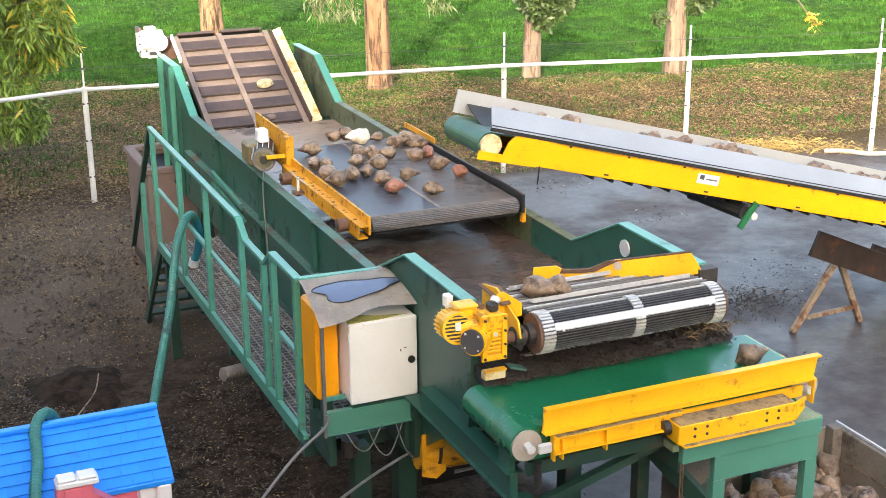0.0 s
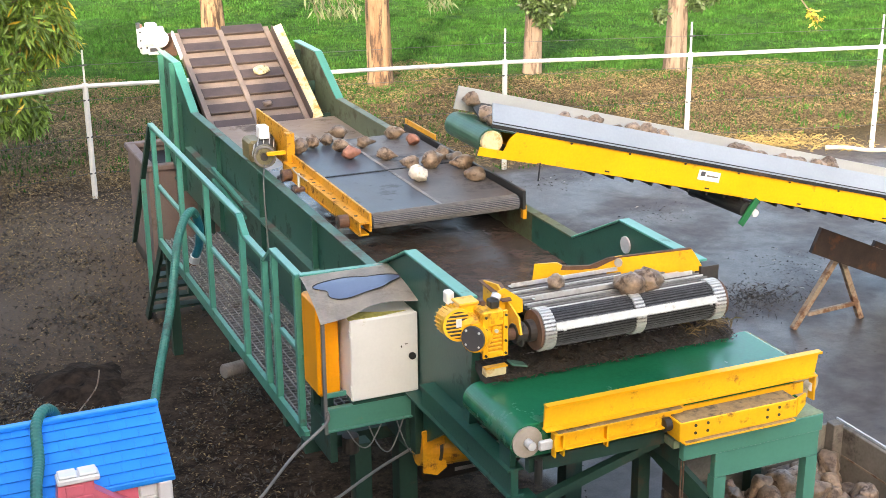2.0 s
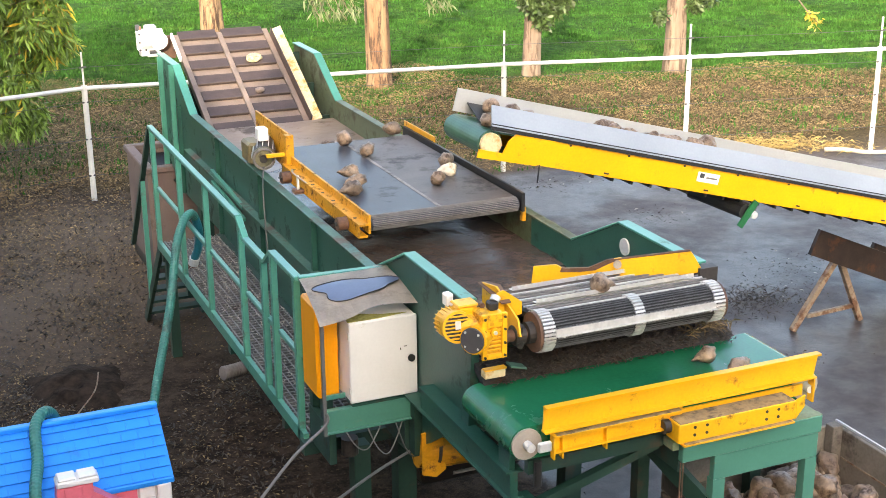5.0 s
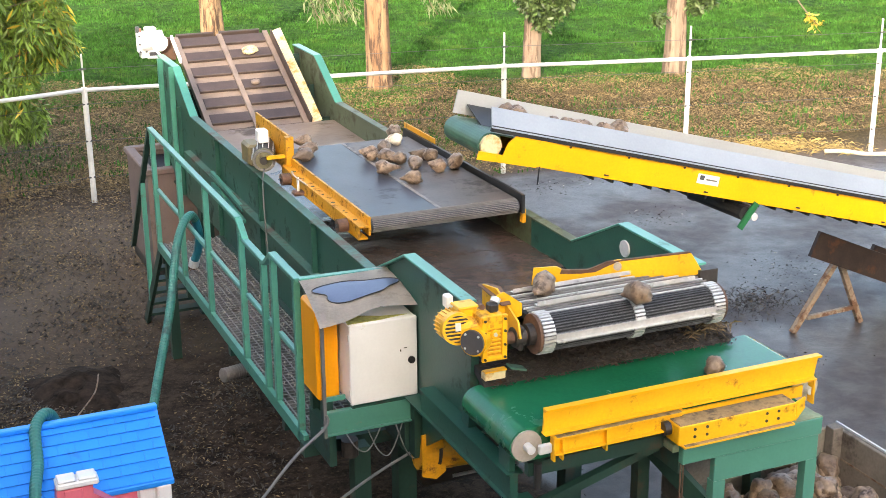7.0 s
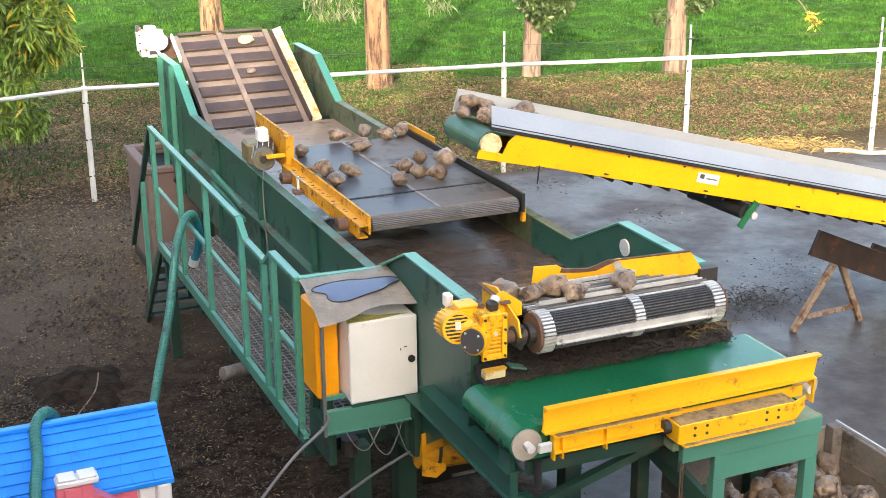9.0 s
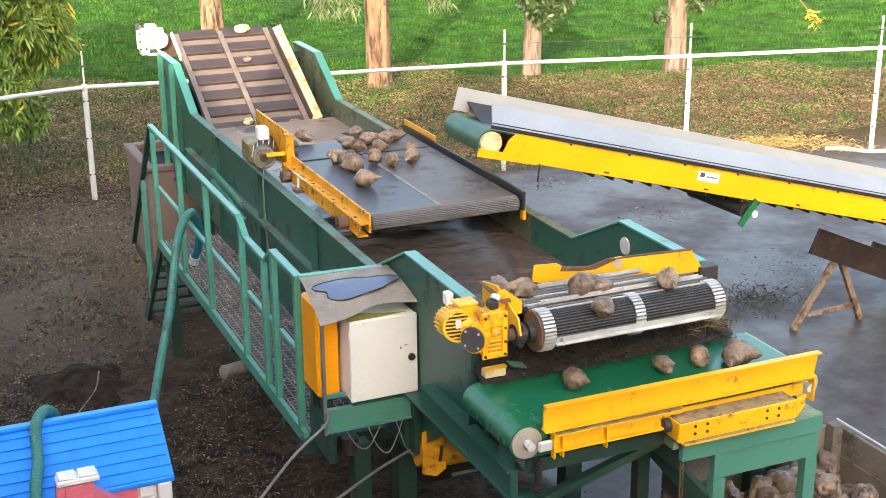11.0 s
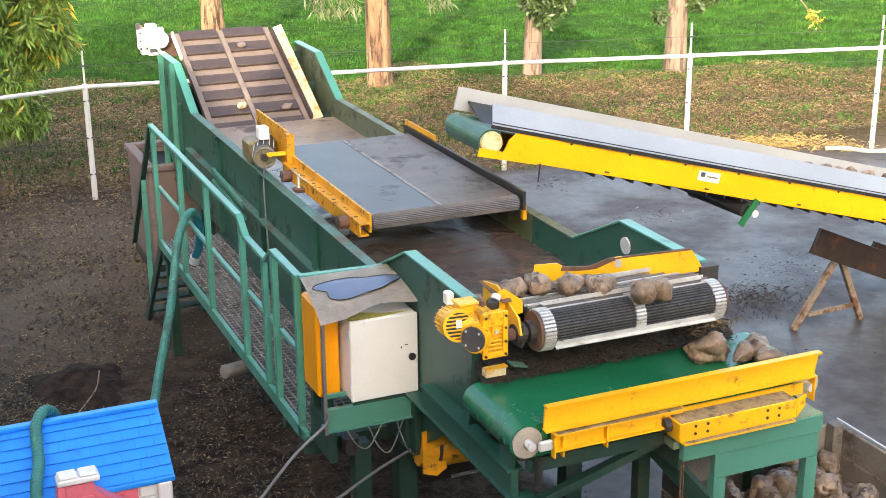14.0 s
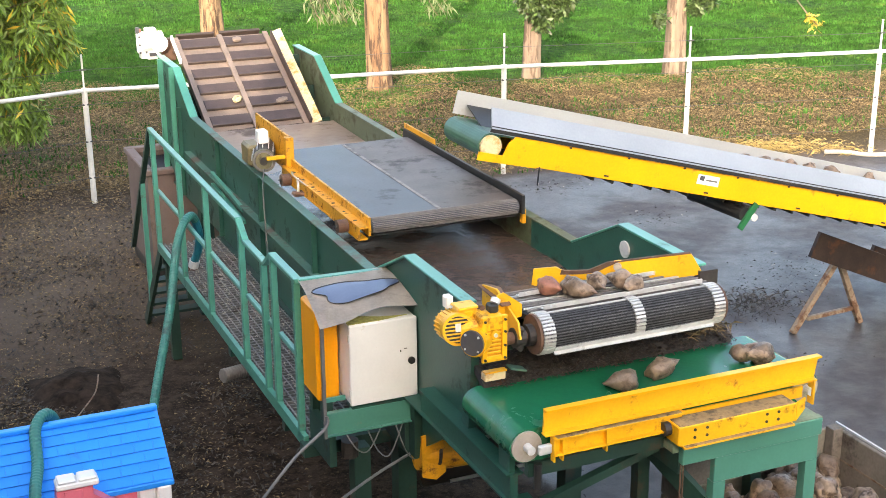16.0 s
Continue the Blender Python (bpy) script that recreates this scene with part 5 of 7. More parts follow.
for k in range(14):
    part("beam_bolt", rod(on_feed(0.62 + k * 0.5, FY0 - 0.018, -0.0), on_feed(0.62 + k * 0.5, FY0 - 0.008, -0.0), 0.009, sides=8), M_DARKSTEEL, feeder)
    part("beam_slot", bar(on_feed(0.95 + k * 0.9, FY0 - 0.0125, -0.155), on_feed(0.99 + k * 0.9, FY0 - 0.0125, -0.155), 0.004, 0.012, up=FN), M_DARKSTEEL, feeder) if k < 7 else None
part("head_seam", bar(on_feed(0.42, FY0 - 0.013, 0.008), on_feed(L, FY0 - 0.013, 0.008), 0.004, 0.006, up=FN), M_RUSTYELLOW, feeder)
part("pivot", rod(on_feed(0.4, FY0 - 0.03, -0.17), on_feed(0.42, FY0 - 0.03, -0.3), 0.006, sides=6), M_BLACK, feeder)

M_CHUTE = mat("dark_rust_brown_steel", (0.03, 0.019, 0.015), 0.6, 0.2, vary=0.5, scale=7, dirt=(0.1, 0.045, 0.022), dirt_amount=0.38, dirt_scale=5)
trestle = thing("trestle", (7.8, 9.1, 0), "rusty steel trestle carrying a brown steel chute", "trestle")
part("leg", bar((7.40, 9.12, -0.02), (7.80, 9.1, 0.60), 0.05, 0.05), M_PALERUST, trestle)
part("leg", bar((8.14, 9.09, -0.02), (7.86, 9.1, 0.60), 0.05, 0.05), M_PALERUST, trestle)
part("tie", bar((7.55, 9.12, 0.1), (8.1, 9.09, 0.14), 0.035, 0.035), M_PALERUST, trestle)
part("chute", bar((7.47, 9.0, 0.86), (9.43, 9.0, 0.02), 0.04, 0.24, up=(0.3, 0, 1)), M_CHUTE, trestle, "dark rust-brown channel")
part("chute_far", bar((8.5, 9.45, 0.46), (9.4, 9.45, 0.07), 0.04, 0.24, up=(0.3, 0, 1)), M_CHUTE, trestle)
part("chute_floor", bar((8.3, 9.23, 0.40), (9.2, 9.23, 0.01), 0.46, 0.02), M_RUST, trestle)

# ---- bin behind the walkway ----
binb = thing("waste_bin", (2.8, 13.6, 0), "faded pink-brown steel bin with a black interior", "bin")
for lo, hi in (((2.40, 12.9, 0.1), (3.2, 12.94, 1.12)), ((2.40, 13.9, 0.1), (3.2, 13.94, 1.12)), ((2.40, 12.94, 0.1), (2.44, 13.9, 1.12)), ((3.16, 12.94, 0.1), (3.2, 13.9, 1.12))):
    part("side", box(lo, hi), M_BOXPINK, binb)
for lo, hi in (((2.37, 12.87, 1.10), (3.23, 12.97, 1.16)), ((2.37, 13.87, 1.10), (3.23, 13.97, 1.16)), ((2.37, 12.97, 1.10), (2.47, 13.87, 1.16)), ((3.13, 12.97, 1.10), (3.23, 13.87, 1.16))):
    part("rim", box(lo, hi, bevel=0.01), M_BOXPINK, binb)
# matt black box that makes the bin's interior black up to the rim
part("waste", box((2.44, 12.94, 0.2), (3.16, 13.9, 1.05)), M_SOOT, binb, "matt black fill just below the rim")
part("skid", box((2.40, 12.9, -0.02), (3.2, 13.94, 0.1)), M_DARKSTEEL, binb)

# ---- fence ----
fence = thing("fence", (7, 15.4, 0), "pale galvanised tube fence with wires", "fence")
FP = [(-2.2, 15.05), (2.33, 16.07), (7.47, 15.26), (9.87, 14.66), (12.49, 14.06), (17.0, 13.0)]
for x, y in FP:
    part("post", rod((x, y, -0.05), (x, y, 1.40), 0.034, sides=10), M_GALV, fence)
    part("post_top", bar((x, y, 1.40), (x, y, 1.80), 0.02, 0.02, up=(0, 1, 0)), M_GALV, fence)
    for z in (0.3, 0.75, 1.2, 1.62):
        part("wire_clip", rod((x - 0.04, y - 0.02, z), (x + 0.04, y - 0.02, z + 0.004), 0.012, sides=6), M_GREY, fence)
for (x0, y0), (x1, y1) in zip(FP, FP[1:]):
    part("rail", rod((x0, y0, 1.37), (x1, y1, 1.37), 0.026, sides=10), M_GALV, fence)
    for z in (0.3, 0.75, 1.2, 1.62):
        part("wire", rod((x0, y0, z), (x1, y1, z), 0.003, sides=5), M_GREY, fence)

# ---- playhouse ----
play = thing("playhouse", (0.7, 7.0, 0), "plastic toy playhouse, blue shingled roof, pink chimney, white walls", "playhouse")
PRZ, PEZ = 1.25, 0.96
PY0, PY1 = 7.22, 6.86
PX0, PX1 = -0.25, 1.29
part("wall_front", box((PX0 + 0.06, PY1 + 0.03, 0.0), (PX1 - 0.04, PY1 + 0.06, 0.935)), M_PLASTICWHITE, play)
part("wall_side", plate([(PY1 + 0.061, 0.0), (PY1 + 0.061, 0.94), (PY0, 1.2), (2 * PY0 - PY1 - 0.13, 0.96), (2 * PY0 - PY1 - 0.13, 0.0)], "x", PX1 - 0.09, PX1 - 0.06), M_PLASTICWHITE, play)
part("wall_back", box((PX0 + 0.06, 2 * PY0 - PY1 - 0.13, 0.0), (PX1 - 0.06, 2 * PY0 - PY1 - 0.1, 0.93)), M_PLASTICWHITE, play)
PS = Vector((0, PY1 - PY0, PEZ - PRZ))
PN = Vector((0, PS.z, -PS.y)).normalized()
for side in (0, 1):
    flip = Matrix.Identity(4) if side == 0 else Matrix.Translation((0, 2 * PY0, 0)) @ Matrix.Diagonal((1, -1, 1, 1))
    bm = bar((Vector((PX0, PY0, PRZ)) + PS / 2 - PN * 0.022), (Vector((PX1, PY0, PRZ)) + PS / 2 - PN * 0.022), PS.length, 0.03, up=PN)
    bm.transform(flip)
    roof = part("roof_slope", bm, M_BLUE, play)
    rows_n = 7
    for r in range(rows_n):
        x = PX0 + 0.005 - (0.055 if r % 2 else 0)
        while x < PX1 - 0.02:
            w = 0.115 + 0.02 * math.sin(x * 37 + r * 5)
            x0, x1 = max(x, PX0 + 0.004), min(x + w - 0.005, PX1 - 0.004)
            if x1 - x0 > 0.02:
                p = Vector((0, PY0, PRZ)) + PS * ((r + 0.5) / rows_n)
                bm = bmesh.new()
                q = PS.length / rows_n
                s = PS.normalized()
                lo, hi = p - s * (q / 2), p + s * (q / 2 - 0.004)
                vs = [Vector((x0, lo.y, lo.z)) - PN * 0.006, Vector((x1, lo.y, lo.z)) - PN * 0.006, Vector((x1, hi.y, hi.z)) + PN * 0.006, Vector((x0, hi.y, hi.z)) + PN * 0.006]
                top = [bm.verts.new(v) for v in vs]
                bot = [bm.verts.new(v - PN * 0.012) for v in vs]
                bm.faces.new(top)
                for i in range(4):
                    bm.faces.new((top[i], bot[i], bot[(i + 1) % 4], top[(i + 1) % 4]))
                bm.transform(flip)
                part("shingle", bm, M_BLUE, roof)
            x += w
part("ridge_cap", bar((PX0, PY0, PRZ + 0.005), (PX1, PY0, PRZ + 0.005), 0.05, 0.03, bevel=0.006), M_BLUE, play)
part("eave", bar((PX0, PY1, PEZ - 0.015), (PX1, PY1, PEZ - 0.015), 0.03, 0.035, bevel=0.006), M_BLUE, play)
part("pink_panel", box((0.5, PY1 + 0.015, 0.3), (1.08, PY1 + 0.029, 0.93)), M_PINK, play)
chim = part("chimney", plate([(0.60, 0.70), (0.64, 1.075), (0.83, 1.075), (0.83, 1.01), (1.06, 0.84), (1.06, 0.3), (0.54, 0.3)], "y", PY1 - 0.09, PY1 - 0.005), M_PINK, play, "pink moulded brick chimney")
part("chimney_cap", box((0.635, PY1 - 0.11, 1.07), (0.865, PY1 + 0.0, 1.105), bevel=0.008), M_PLASTICWHITE, chim)
for x in (0.645, 0.755):
    part("cap_stone", box((x, PY1 - 0.105, 1.105), (x + 0.1, PY1 - 0.005, 1.122), bevel=0.006), M_PLASTICWHITE, chim)
for r in range(5):
    for k in range(4):
        x0 = 0.57 + k * 0.105 + (0.05 if r % 2 else 0)
        if x0 + 0.09 < (0.84 if r > 2 else 1.04) and x0 > (0.63 if r > 2 else 0.56):
            part("brick", box((x0, PY1 - 0.098, 0.70 + r * 0.073), (x0 + 0.098, PY1 - 0.088, 0.70 + r * 0.073 + 0.065), bevel=0.004), M_PINK, chim)
part("corner_post", box((PX1 - 0.1, PY1 - 0.02, 0.0), (PX1 - 0.02, PY1 + 0.03, 0.935), bevel=0.01), M_PLASTICWHITE, play)
for k in range(5):
    part("siding", box((1.09, PY1 + 0.008, 0.85 - k * 0.09), (PX1 - 0.11, PY1 + 0.03, 0.935 - k * 0.09), bevel=0.006), M_PLASTICWHITE, play)

# ---- hoses and cables ----
hose = thing("green_hose", (1.6, 9.0, 0.5), "ribbed green suction hose hung over the rail", "hose")
part("hose", tube([(0.50, 6.5, 0.85), (0.52, 6.72, 1.08), (0.57, 6.95, 1.15), (0.60, 7.18, 1.27), (0.69, 7.34, 1.27), (0.8, 7.7, 0.95), (1.0, 8.1, 0.3), (1.2, 8.3, 0.06), (1.38, 8.4, 0.3), (1.62, 8.9, 0.7), (1.82, 9.3, 1.05), (1.96, 9.62, 1.38), (2.06, 9.78, 1.53), (2.15, 9.9, 1.56), (2.2, 9.98, 1.5)], 0.031, 12, rings=0.003, step_len=0.012), M_HOSE, hose)
part("teal_end", tube([(2.2, 9.98, 1.5), (2.24, 10.05, 1.36), (2.24, 10.12, 1.2), (2.22, 10.18, 1.1)], 0.034, 12), M_TEAL, hose, "teal hose tail")
part("clamp", rod((2.22, 10.18, 1.1), (2.21, 10.2, 1.04), 0.042, sides=14), M_GALV, hose)
part("coupling", rod((2.21, 10.2, 1.04), (2.2, 10.22, 0.98), 0.045, sides=14), M_RUST, hose)
pipe = thing("drain_pipe", (2.3, 9.1, 0.4), "corrugated grey drain stub under the walkway", "pipe")
part("stub", tube([(2.12, 9.04, 0.56), (2.22, 9.08, 0.55), (2.36, 9.14, 0.54), (2.62, 9.25, 0.54)], 0.05, 14, rings=0.006, step_len=0.012), M_DULLBAR, pipe)
part("clamp", rod((2.33, 9.12, 0.54), (2.36, 9.14, 0.54), 0.058, sides=14), M_DARKSTEEL, pipe)
cab = thing("power_cable", (2.2, 6.5, 0), "grey cables hanging and running down from the boxes", "cable")
part("ground_cable", tube([(2.085, 6.47, 1.36), (2.07, 6.45, 1.30), (1.87, 6.40, 1.18), (1.665, 6.35, 1.0), (1.50, 6.30, 0.86), (1.25, 6.15, 0.4), (1.1, 6.0, 0.02)], 0.0095, 8), M_CABLE, cab)
part("ground_cable", tube([(2.68, 6.55, 1.03), (2.62, 6.53, 1.0), (2.36, 6.40, 0.985), (2.085, 6.25, 0.955), (1.82, 6.10, 0.92), (1.45, 5.9, 0.5), (1.2, 5.8, 0.02)], 0.0085, 8), M_CABLE, cab)
for k in range(4):
    part("loop", tube([(2.645, 6.52, 1.62 - k * 0.02), (2.66 + k * 0.012, 6.47, 1.53), (2.70 + k * 0.012, 6.44, 1.44 - k * 0.015), (2.66, 6.42, 1.39)], 0.004, 6), M_CABLE, cab)
for k, (x, d) in enumerate(((2.2, 0.10), (2.33, 0.15), (2.5, 0.2))):
    part("loop", tube([(x, 6.49, 1.225), (x + 0.06, 6.47, 1.2 - d * 0.8), (x + 0.13, 6.47, 1.2 - d), (x + 0.22, 6.49, 1.23)], 0.004, 6), M_CABLE, cab)
part("loop", tube([(2.66, 6.4, 1.36), (2.62, 6.2, 1.47), (2.60, 6.0, 1.46), (2.59, 5.85, 1.36)], 0.007, 6), M_CABLE, cab)

# ---- trees ----
def trunk_mesh(base, h, r, seed, lean=(0, 0)):
    rnd = random.Random(seed)
    bm = bmesh.new()
    last = None
    n, rings_n = 36, 24
    for j in range(rings_n + 1):
        s = j / rings_n
        rr = r * (1.0 - 0.35 * s + 0.12 * math.exp(-s * 16))
        c = Vector(base) + Vector((lean[0] * s + 0.04 * math.sin(s * 7 + seed), lean[1] * s, h * s))
        ring = []
        for k in range(n):
            a = 2 * math.pi * k / n
            q = rr * (1 + 0.12 * noise.noise((math.cos(a) * 2 + seed, math.sin(a) * 2, s * 3)) + 0.14 * noise.noise((math.cos(a) * 6 + seed, math.sin(a) * 6, s * 4)))
            ring.append(bm.verts.new(c + Vector((q * math.cos(a), q * math.sin(a), 0))))
        if last:
            for k in range(n):
                bm.faces.new((last[k], last[(k + 1) % n], ring[(k + 1) % n], ring[k]))
        last = ring
    return bm


def leaves(centres, count, size, seed, slim=0.4, droop=0.5):
    """A crown of single leaves scattered in uneven clumps."""
    rnd = random.Random(seed)
    vs, fs = [], []
    for _ in range(count):
        c, r = rnd.choice(centres)
        while True:
            q = Vector((rnd.uniform(-1, 1), rnd.uniform(-1, 1), rnd.uniform(-1, 1)))
            if q.length < 1:
                break
        p = Vector(c) + q * r
        d = Vector((rnd.uniform(-1, 1), rnd.uniform(-1, 1), rnd.uniform(-1, 1) - droop)).normalized()
        e = d.orthogonal().normalized()
        e.rotate(Matrix.Rotation(rnd.uniform(0, 6.28), 3, d))
        n = size * rnd.uniform(0.6, 1.4)
        k = len(vs)
        vs += [p, p + d * n * 0.5 + e * n * slim / 2, p + d * n, p + d * n * 0.5 - e * n * slim / 2]
        fs.append((k, k + 1, k + 2, k + 3))
    me = bpy.data.meshes.new("crown")
    me.from_pydata([tuple(v) for v in vs], [], fs)
    return me


def crown(parent, me, material, label=""):
    me.materials.append(material)
    ob = new("crown", me)
    ob.parent = parent
    ob.matrix_parent_inverse = Matrix.Translation(-BASE[parent.name])
    BASE[ob.name] = BASE[parent.name]
    return tagged(ob, label) if label else ob


def tree(at, h, r, seed, clumps, leaf_n, leaf_size, label, group="trees behind the fence", lean=(0, 0), bark=M_BARKTAN, leaf=M_IVY):
    t = thing("tree", at, label, "tree", group)
    part("trunk", trunk_mesh(at, h, r, seed, lean), bark, t, smooth=True)
    rnd = random.Random(seed)
    for k in range(6):
        a = rnd.uniform(0, 6.28)
        s = rnd.uniform(0.7, 0.98)
        p = Vector(at) + Vector((lean[0] * s, lean[1] * s, h * s))
        q = p + Vector((math.cos(a) * 1.6, math.sin(a) * 1.6, 1.4))
        part("limb", rod(p, q, r * 0.3, sides=8, r2=r * 0.08), bark, t)
    if clumps:
        crown(t, leaves(clumps, leaf_n, leaf_size, seed), leaf)
    return t


def top_crown(x, y, z, seed, spread=2.2):
    rnd = random.Random(seed)
    return [((x + rnd.uniform(-spread, spread), y + rnd.uniform(-spread, spread), z + rnd.uniform(0, 3)), rnd.uniform(0.5, 1.0)) for _ in range(16)]


tree((7.9, 20.9, -0.05), 6.5, 0.21, 3, top_crown(7.86, 20.9, 6, 3)[:8], 2500, 0.16, "pale peeling tree trunk behind the fence")
tree((10.67, 20.65, -0.05), 6.5, 0.155, 5, [((10.72, 20.4, 1.05), 0.2), ((10.6, 20.4, 1.3), 0.26), ((10.95, 20.4, 1.25), 0.24), ((10.4, 20.4, 1.45), 0.2), ((11.15, 20.4, 1.4), 0.2), ((10.75, 20.4, 1.6), 0.3)] + top_crown(10.67, 20.65, 6, 5)[:2], 3400, 0.12, "pale tree trunk with a tuft of dark leaves", bark=M_BARKPALE)
tree((13.05, 19.9, -0.05), 6.5, 0.18, 7, [((13.25, 19.6, 1.2), 0.14), ((13.5, 19.6, 1.3), 0.18), ((12.55, 19.6, 1.05), 0.12), ((13.3, 19.6, 1.5), 0.2)] + top_crown(12.97, 19.8, 6, 7)[:4], 1500, 0.12, "pale tree trunk with a few leafy twigs", bark=M_BARKPALE)
tree((6.0, 24.6, -0.05), 6.5, 0.22, 9, top_crown(6.0, 24.6, 6, 9), 2000, 0.16, "brown tree trunk beyond the elevator")

_wl = thing("hanging_twigs", (7.3, 20.4, 1.6), "thin hanging twigs with narrow grey-green leaves", "twigs")
for k in range(9):
    x = 6.55 + k * 0.13 + (1.2 if k > 5 else 0.0)
    part("stem", tube([(x - 0.15, 20.4, 2.6), (x - 0.05, 20.4, 1.9), (x + 0.08, 20.35, 1.45), (x + 0.2, 20.3, 1.25 + 0.05 * (k % 3))], 0.007, 5), M_BARKPALE, _wl)
    crown(_wl, leaves([((x, 20.38, 1.65), 0.14), ((x + 0.1, 20.34, 1.42), 0.12)], 34, 0.16, 60 + k, slim=0.16, droop=1.4), mat("grey_green_leaves", (0.12, 0.15, 0.065), 0.5, island=0.4, bump=0) if k == 0 else bpy.data.materials["grey_green_leaves"])
_tw = thing("hanging_twig", (14.2, 18.0, 1.9), "thin hanging twig with yellow leaves", "twig")
part("stem", tube([(13.6, 18.2, 2.6), (14.0, 18.05, 1.7), (14.3, 18.0, 1.3), (14.62, 18.0, 1.0)], 0.012, 6), M_BARK, _tw)
crown(_tw, leaves([((14.6, 18.0, 1.02), 0.12), ((14.45, 18.0, 1.15), 0.08)], 60, 0.1, 31), M_LEAFYELLOW)

# leafy tree at the yard's west edge, hanging over the fence
lt = thing("leafy_tree", (-0.6, 17.2, 0), "leafy tree with narrow green and yellowing leaves", "tree")
part("trunk", trunk_mesh((-0.6, 17.2, -0.05), 4.5, 0.16, 11), M_BARK, lt, smooth=True)
_r = random.Random(12)
_cl = []
for _ in range(150):
    _cl.append(((_r.uniform(0.6, 2.5), _r.uniform(16.4, 17.6), _r.uniform(0.25, 3.6)), _r.uniform(0.14, 0.3)))
_cl = [(c, r) for c, r in _cl if c[2] > 0.85 and c[0] + r < 2.06 - 0.1 * abs(c[2] - 1.0) or (c[2] > 1.75 and c[0] + r < 2.55)]
_cl += [((2.18, 17.00, 2.08), 0.20), ((2.18, 17.00, 2.08), 0.20), ((2.25, 17.00, 1.80), 0.17), ((2.25, 17.00, 1.80), 0.17), ((1.92, 17.00, 1.85), 0.20), ((1.92, 17.00, 1.85), 0.20), ((1.71, 17.00, 1.45), 0.20), ((1.71, 17.00, 1.45), 0.20), ((2.03, 17.00, 1.64), 0.15), ((2.03, 17.00, 1.64), 0.15), ((1.58, 17.00, 1.18), 0.22), ((1.58, 17.00, 1.18), 0.22), ((1.75, 17.00, 0.85), 0.18), ((1.75, 17.00, 0.85), 0.18)]
for c, r in _cl[::4]:
    part("limb", rod((-0.6, 17.2, max(0.5, c[2] - 0.7)), c, 0.035, sides=6, r2=0.008), M_BARK, lt)
crown(lt, leaves(_cl, 20000, 0.16, 13, slim=0.17, droop=1.0), M_LEAF)
crown(lt, leaves([(c, r * 1.05) for c, r in _cl if c[2] > 1.15 and c[0] + r > 1.75], 800, 0.16, 14, slim=0.17, droop=1.0), M_LEAFYELLOW, "yellowing narrow leaves")


# ---- grass, litter and scraps ----
def blades(name, count, where, tall, wide, material, label, category):
    """Grass or stalks: slim bent slips standing in tufts."""
    rnd = random.Random(name)
    vs, fs = [], []
    made = 0
    while made < count:
        c = where(rnd)
        if c is None:
            continue
        for _ in range(9):
            a = rnd.uniform(0, 6.283)
            p = Vector((c[0] + rnd.gauss(0, 0.09), c[1] + rnd.gauss(0, 0.09), c[2]))
            n = tall * rnd.uniform(0.4, 1.3)
            d = Vector((math.cos(a), math.sin(a), 0))
            e = Vector((-d.y, d.x, 0)) * wide * rnd.uniform(0.6, 1.4)
            lean = rnd.uniform(0.1, 0.8)
            k = len(vs)
            vs += [p - e, p + e, p + e * 0.7 + d * n * lean * 0.35 + Vector((0, 0, n * 0.62)), p - e * 0.7 + d * n * lean * 0.35 + Vector((0, 0, n * 0.62)), p + d * n * lean + Vector((0, 0, n * 0.9))]
            fs += [(k, k + 1, k + 2, k + 3), (k + 3, k + 2, k + 4)]
            made += 1
    me = bpy.data.meshes.new(name)
    me.from_pydata([tuple(v) for v in vs], [], fs)
    me.materials.append(material)
    return tagged(new(name, me), label, category, kind="stuff")


def meadow(r):
    y = r.uniform(18, 37)
    x = r.uniform(1.0 + (y - 18) * 0.05, 13 + (y - 14) * 1.1)
    f = y + 0.33 * x + 2.4 * (noise.noise((x * 0.35, y * 0.35, 2)))
    if f < 23.3 or noise.noise((x * 1.3, y * 1.3, 9)) + 0.6 * noise.noise((x * 3.4, y * 3.4, 5)) < r.uniform(-0.7, 0.15):
        return None
    return (x, y, -0.04)


def verge(r):
    x = r.uniform(0.5, 17)
    y = r.uniform(15.0 - 0.0 * x, 25)
    e = y + 0.24 * x
    f = y + 0.33 * x + 1.6 * noise.noise((x * 0.5, y * 0.5, 2))
    if e < 17.0 + 0.7 * noise.noise((x, y, 4)) or f > 24.4:
        return None
    return (x, y, 0.0)


def verge_spot(r):
    while True:
        c = verge(r)
        if c:
            return (c[0], c[1], r.uniform(-0.02, 0.05))


def yard_spot(r):
    while True:
        y = r.uniform(6.0, 17.5)
        x = r.uniform(0.0, 3.0 if y > 13.5 else 2.6)
        dens = 0.25 + 0.75 * max(0.0, (y - 8) / 9) if x < 2 else 0.3
        if r.random() < dens and noise.noise((x * 0.9, y * 0.9, 7)) > r.uniform(-0.5, 0.35):
            return (x, y, noise.noise((x * 0.6, y * 0.6, 0)) * 0.05 + 0.0)


def asphalt_spot(r):
    while True:
        x, y = r.uniform(3.2, 11.5), r.uniform(4.5, 14.6)
        if y + 0.24 * x < 16.8 and noise.noise((x * 0.8, y * 0.8, 17)) > r.uniform(0.1, 0.7):
            return (x, y, -0.01)


blades("meadow_grass", 340000, meadow, 0.075, 0.0095, M_GRASS, "lush green meadow grass beyond the fence", "grass")
blades("verge_weeds", 9000, verge, 0.07, 0.011, M_GRASS, "low green weeds on the leafy verge", "weeds")
scraps("verge_litter", 130000, verge_spot, 0.052, M_STRAW, "dry stalks and fallen leaves on the verge", "leaf litter", flat=0.35, slim=0.42)
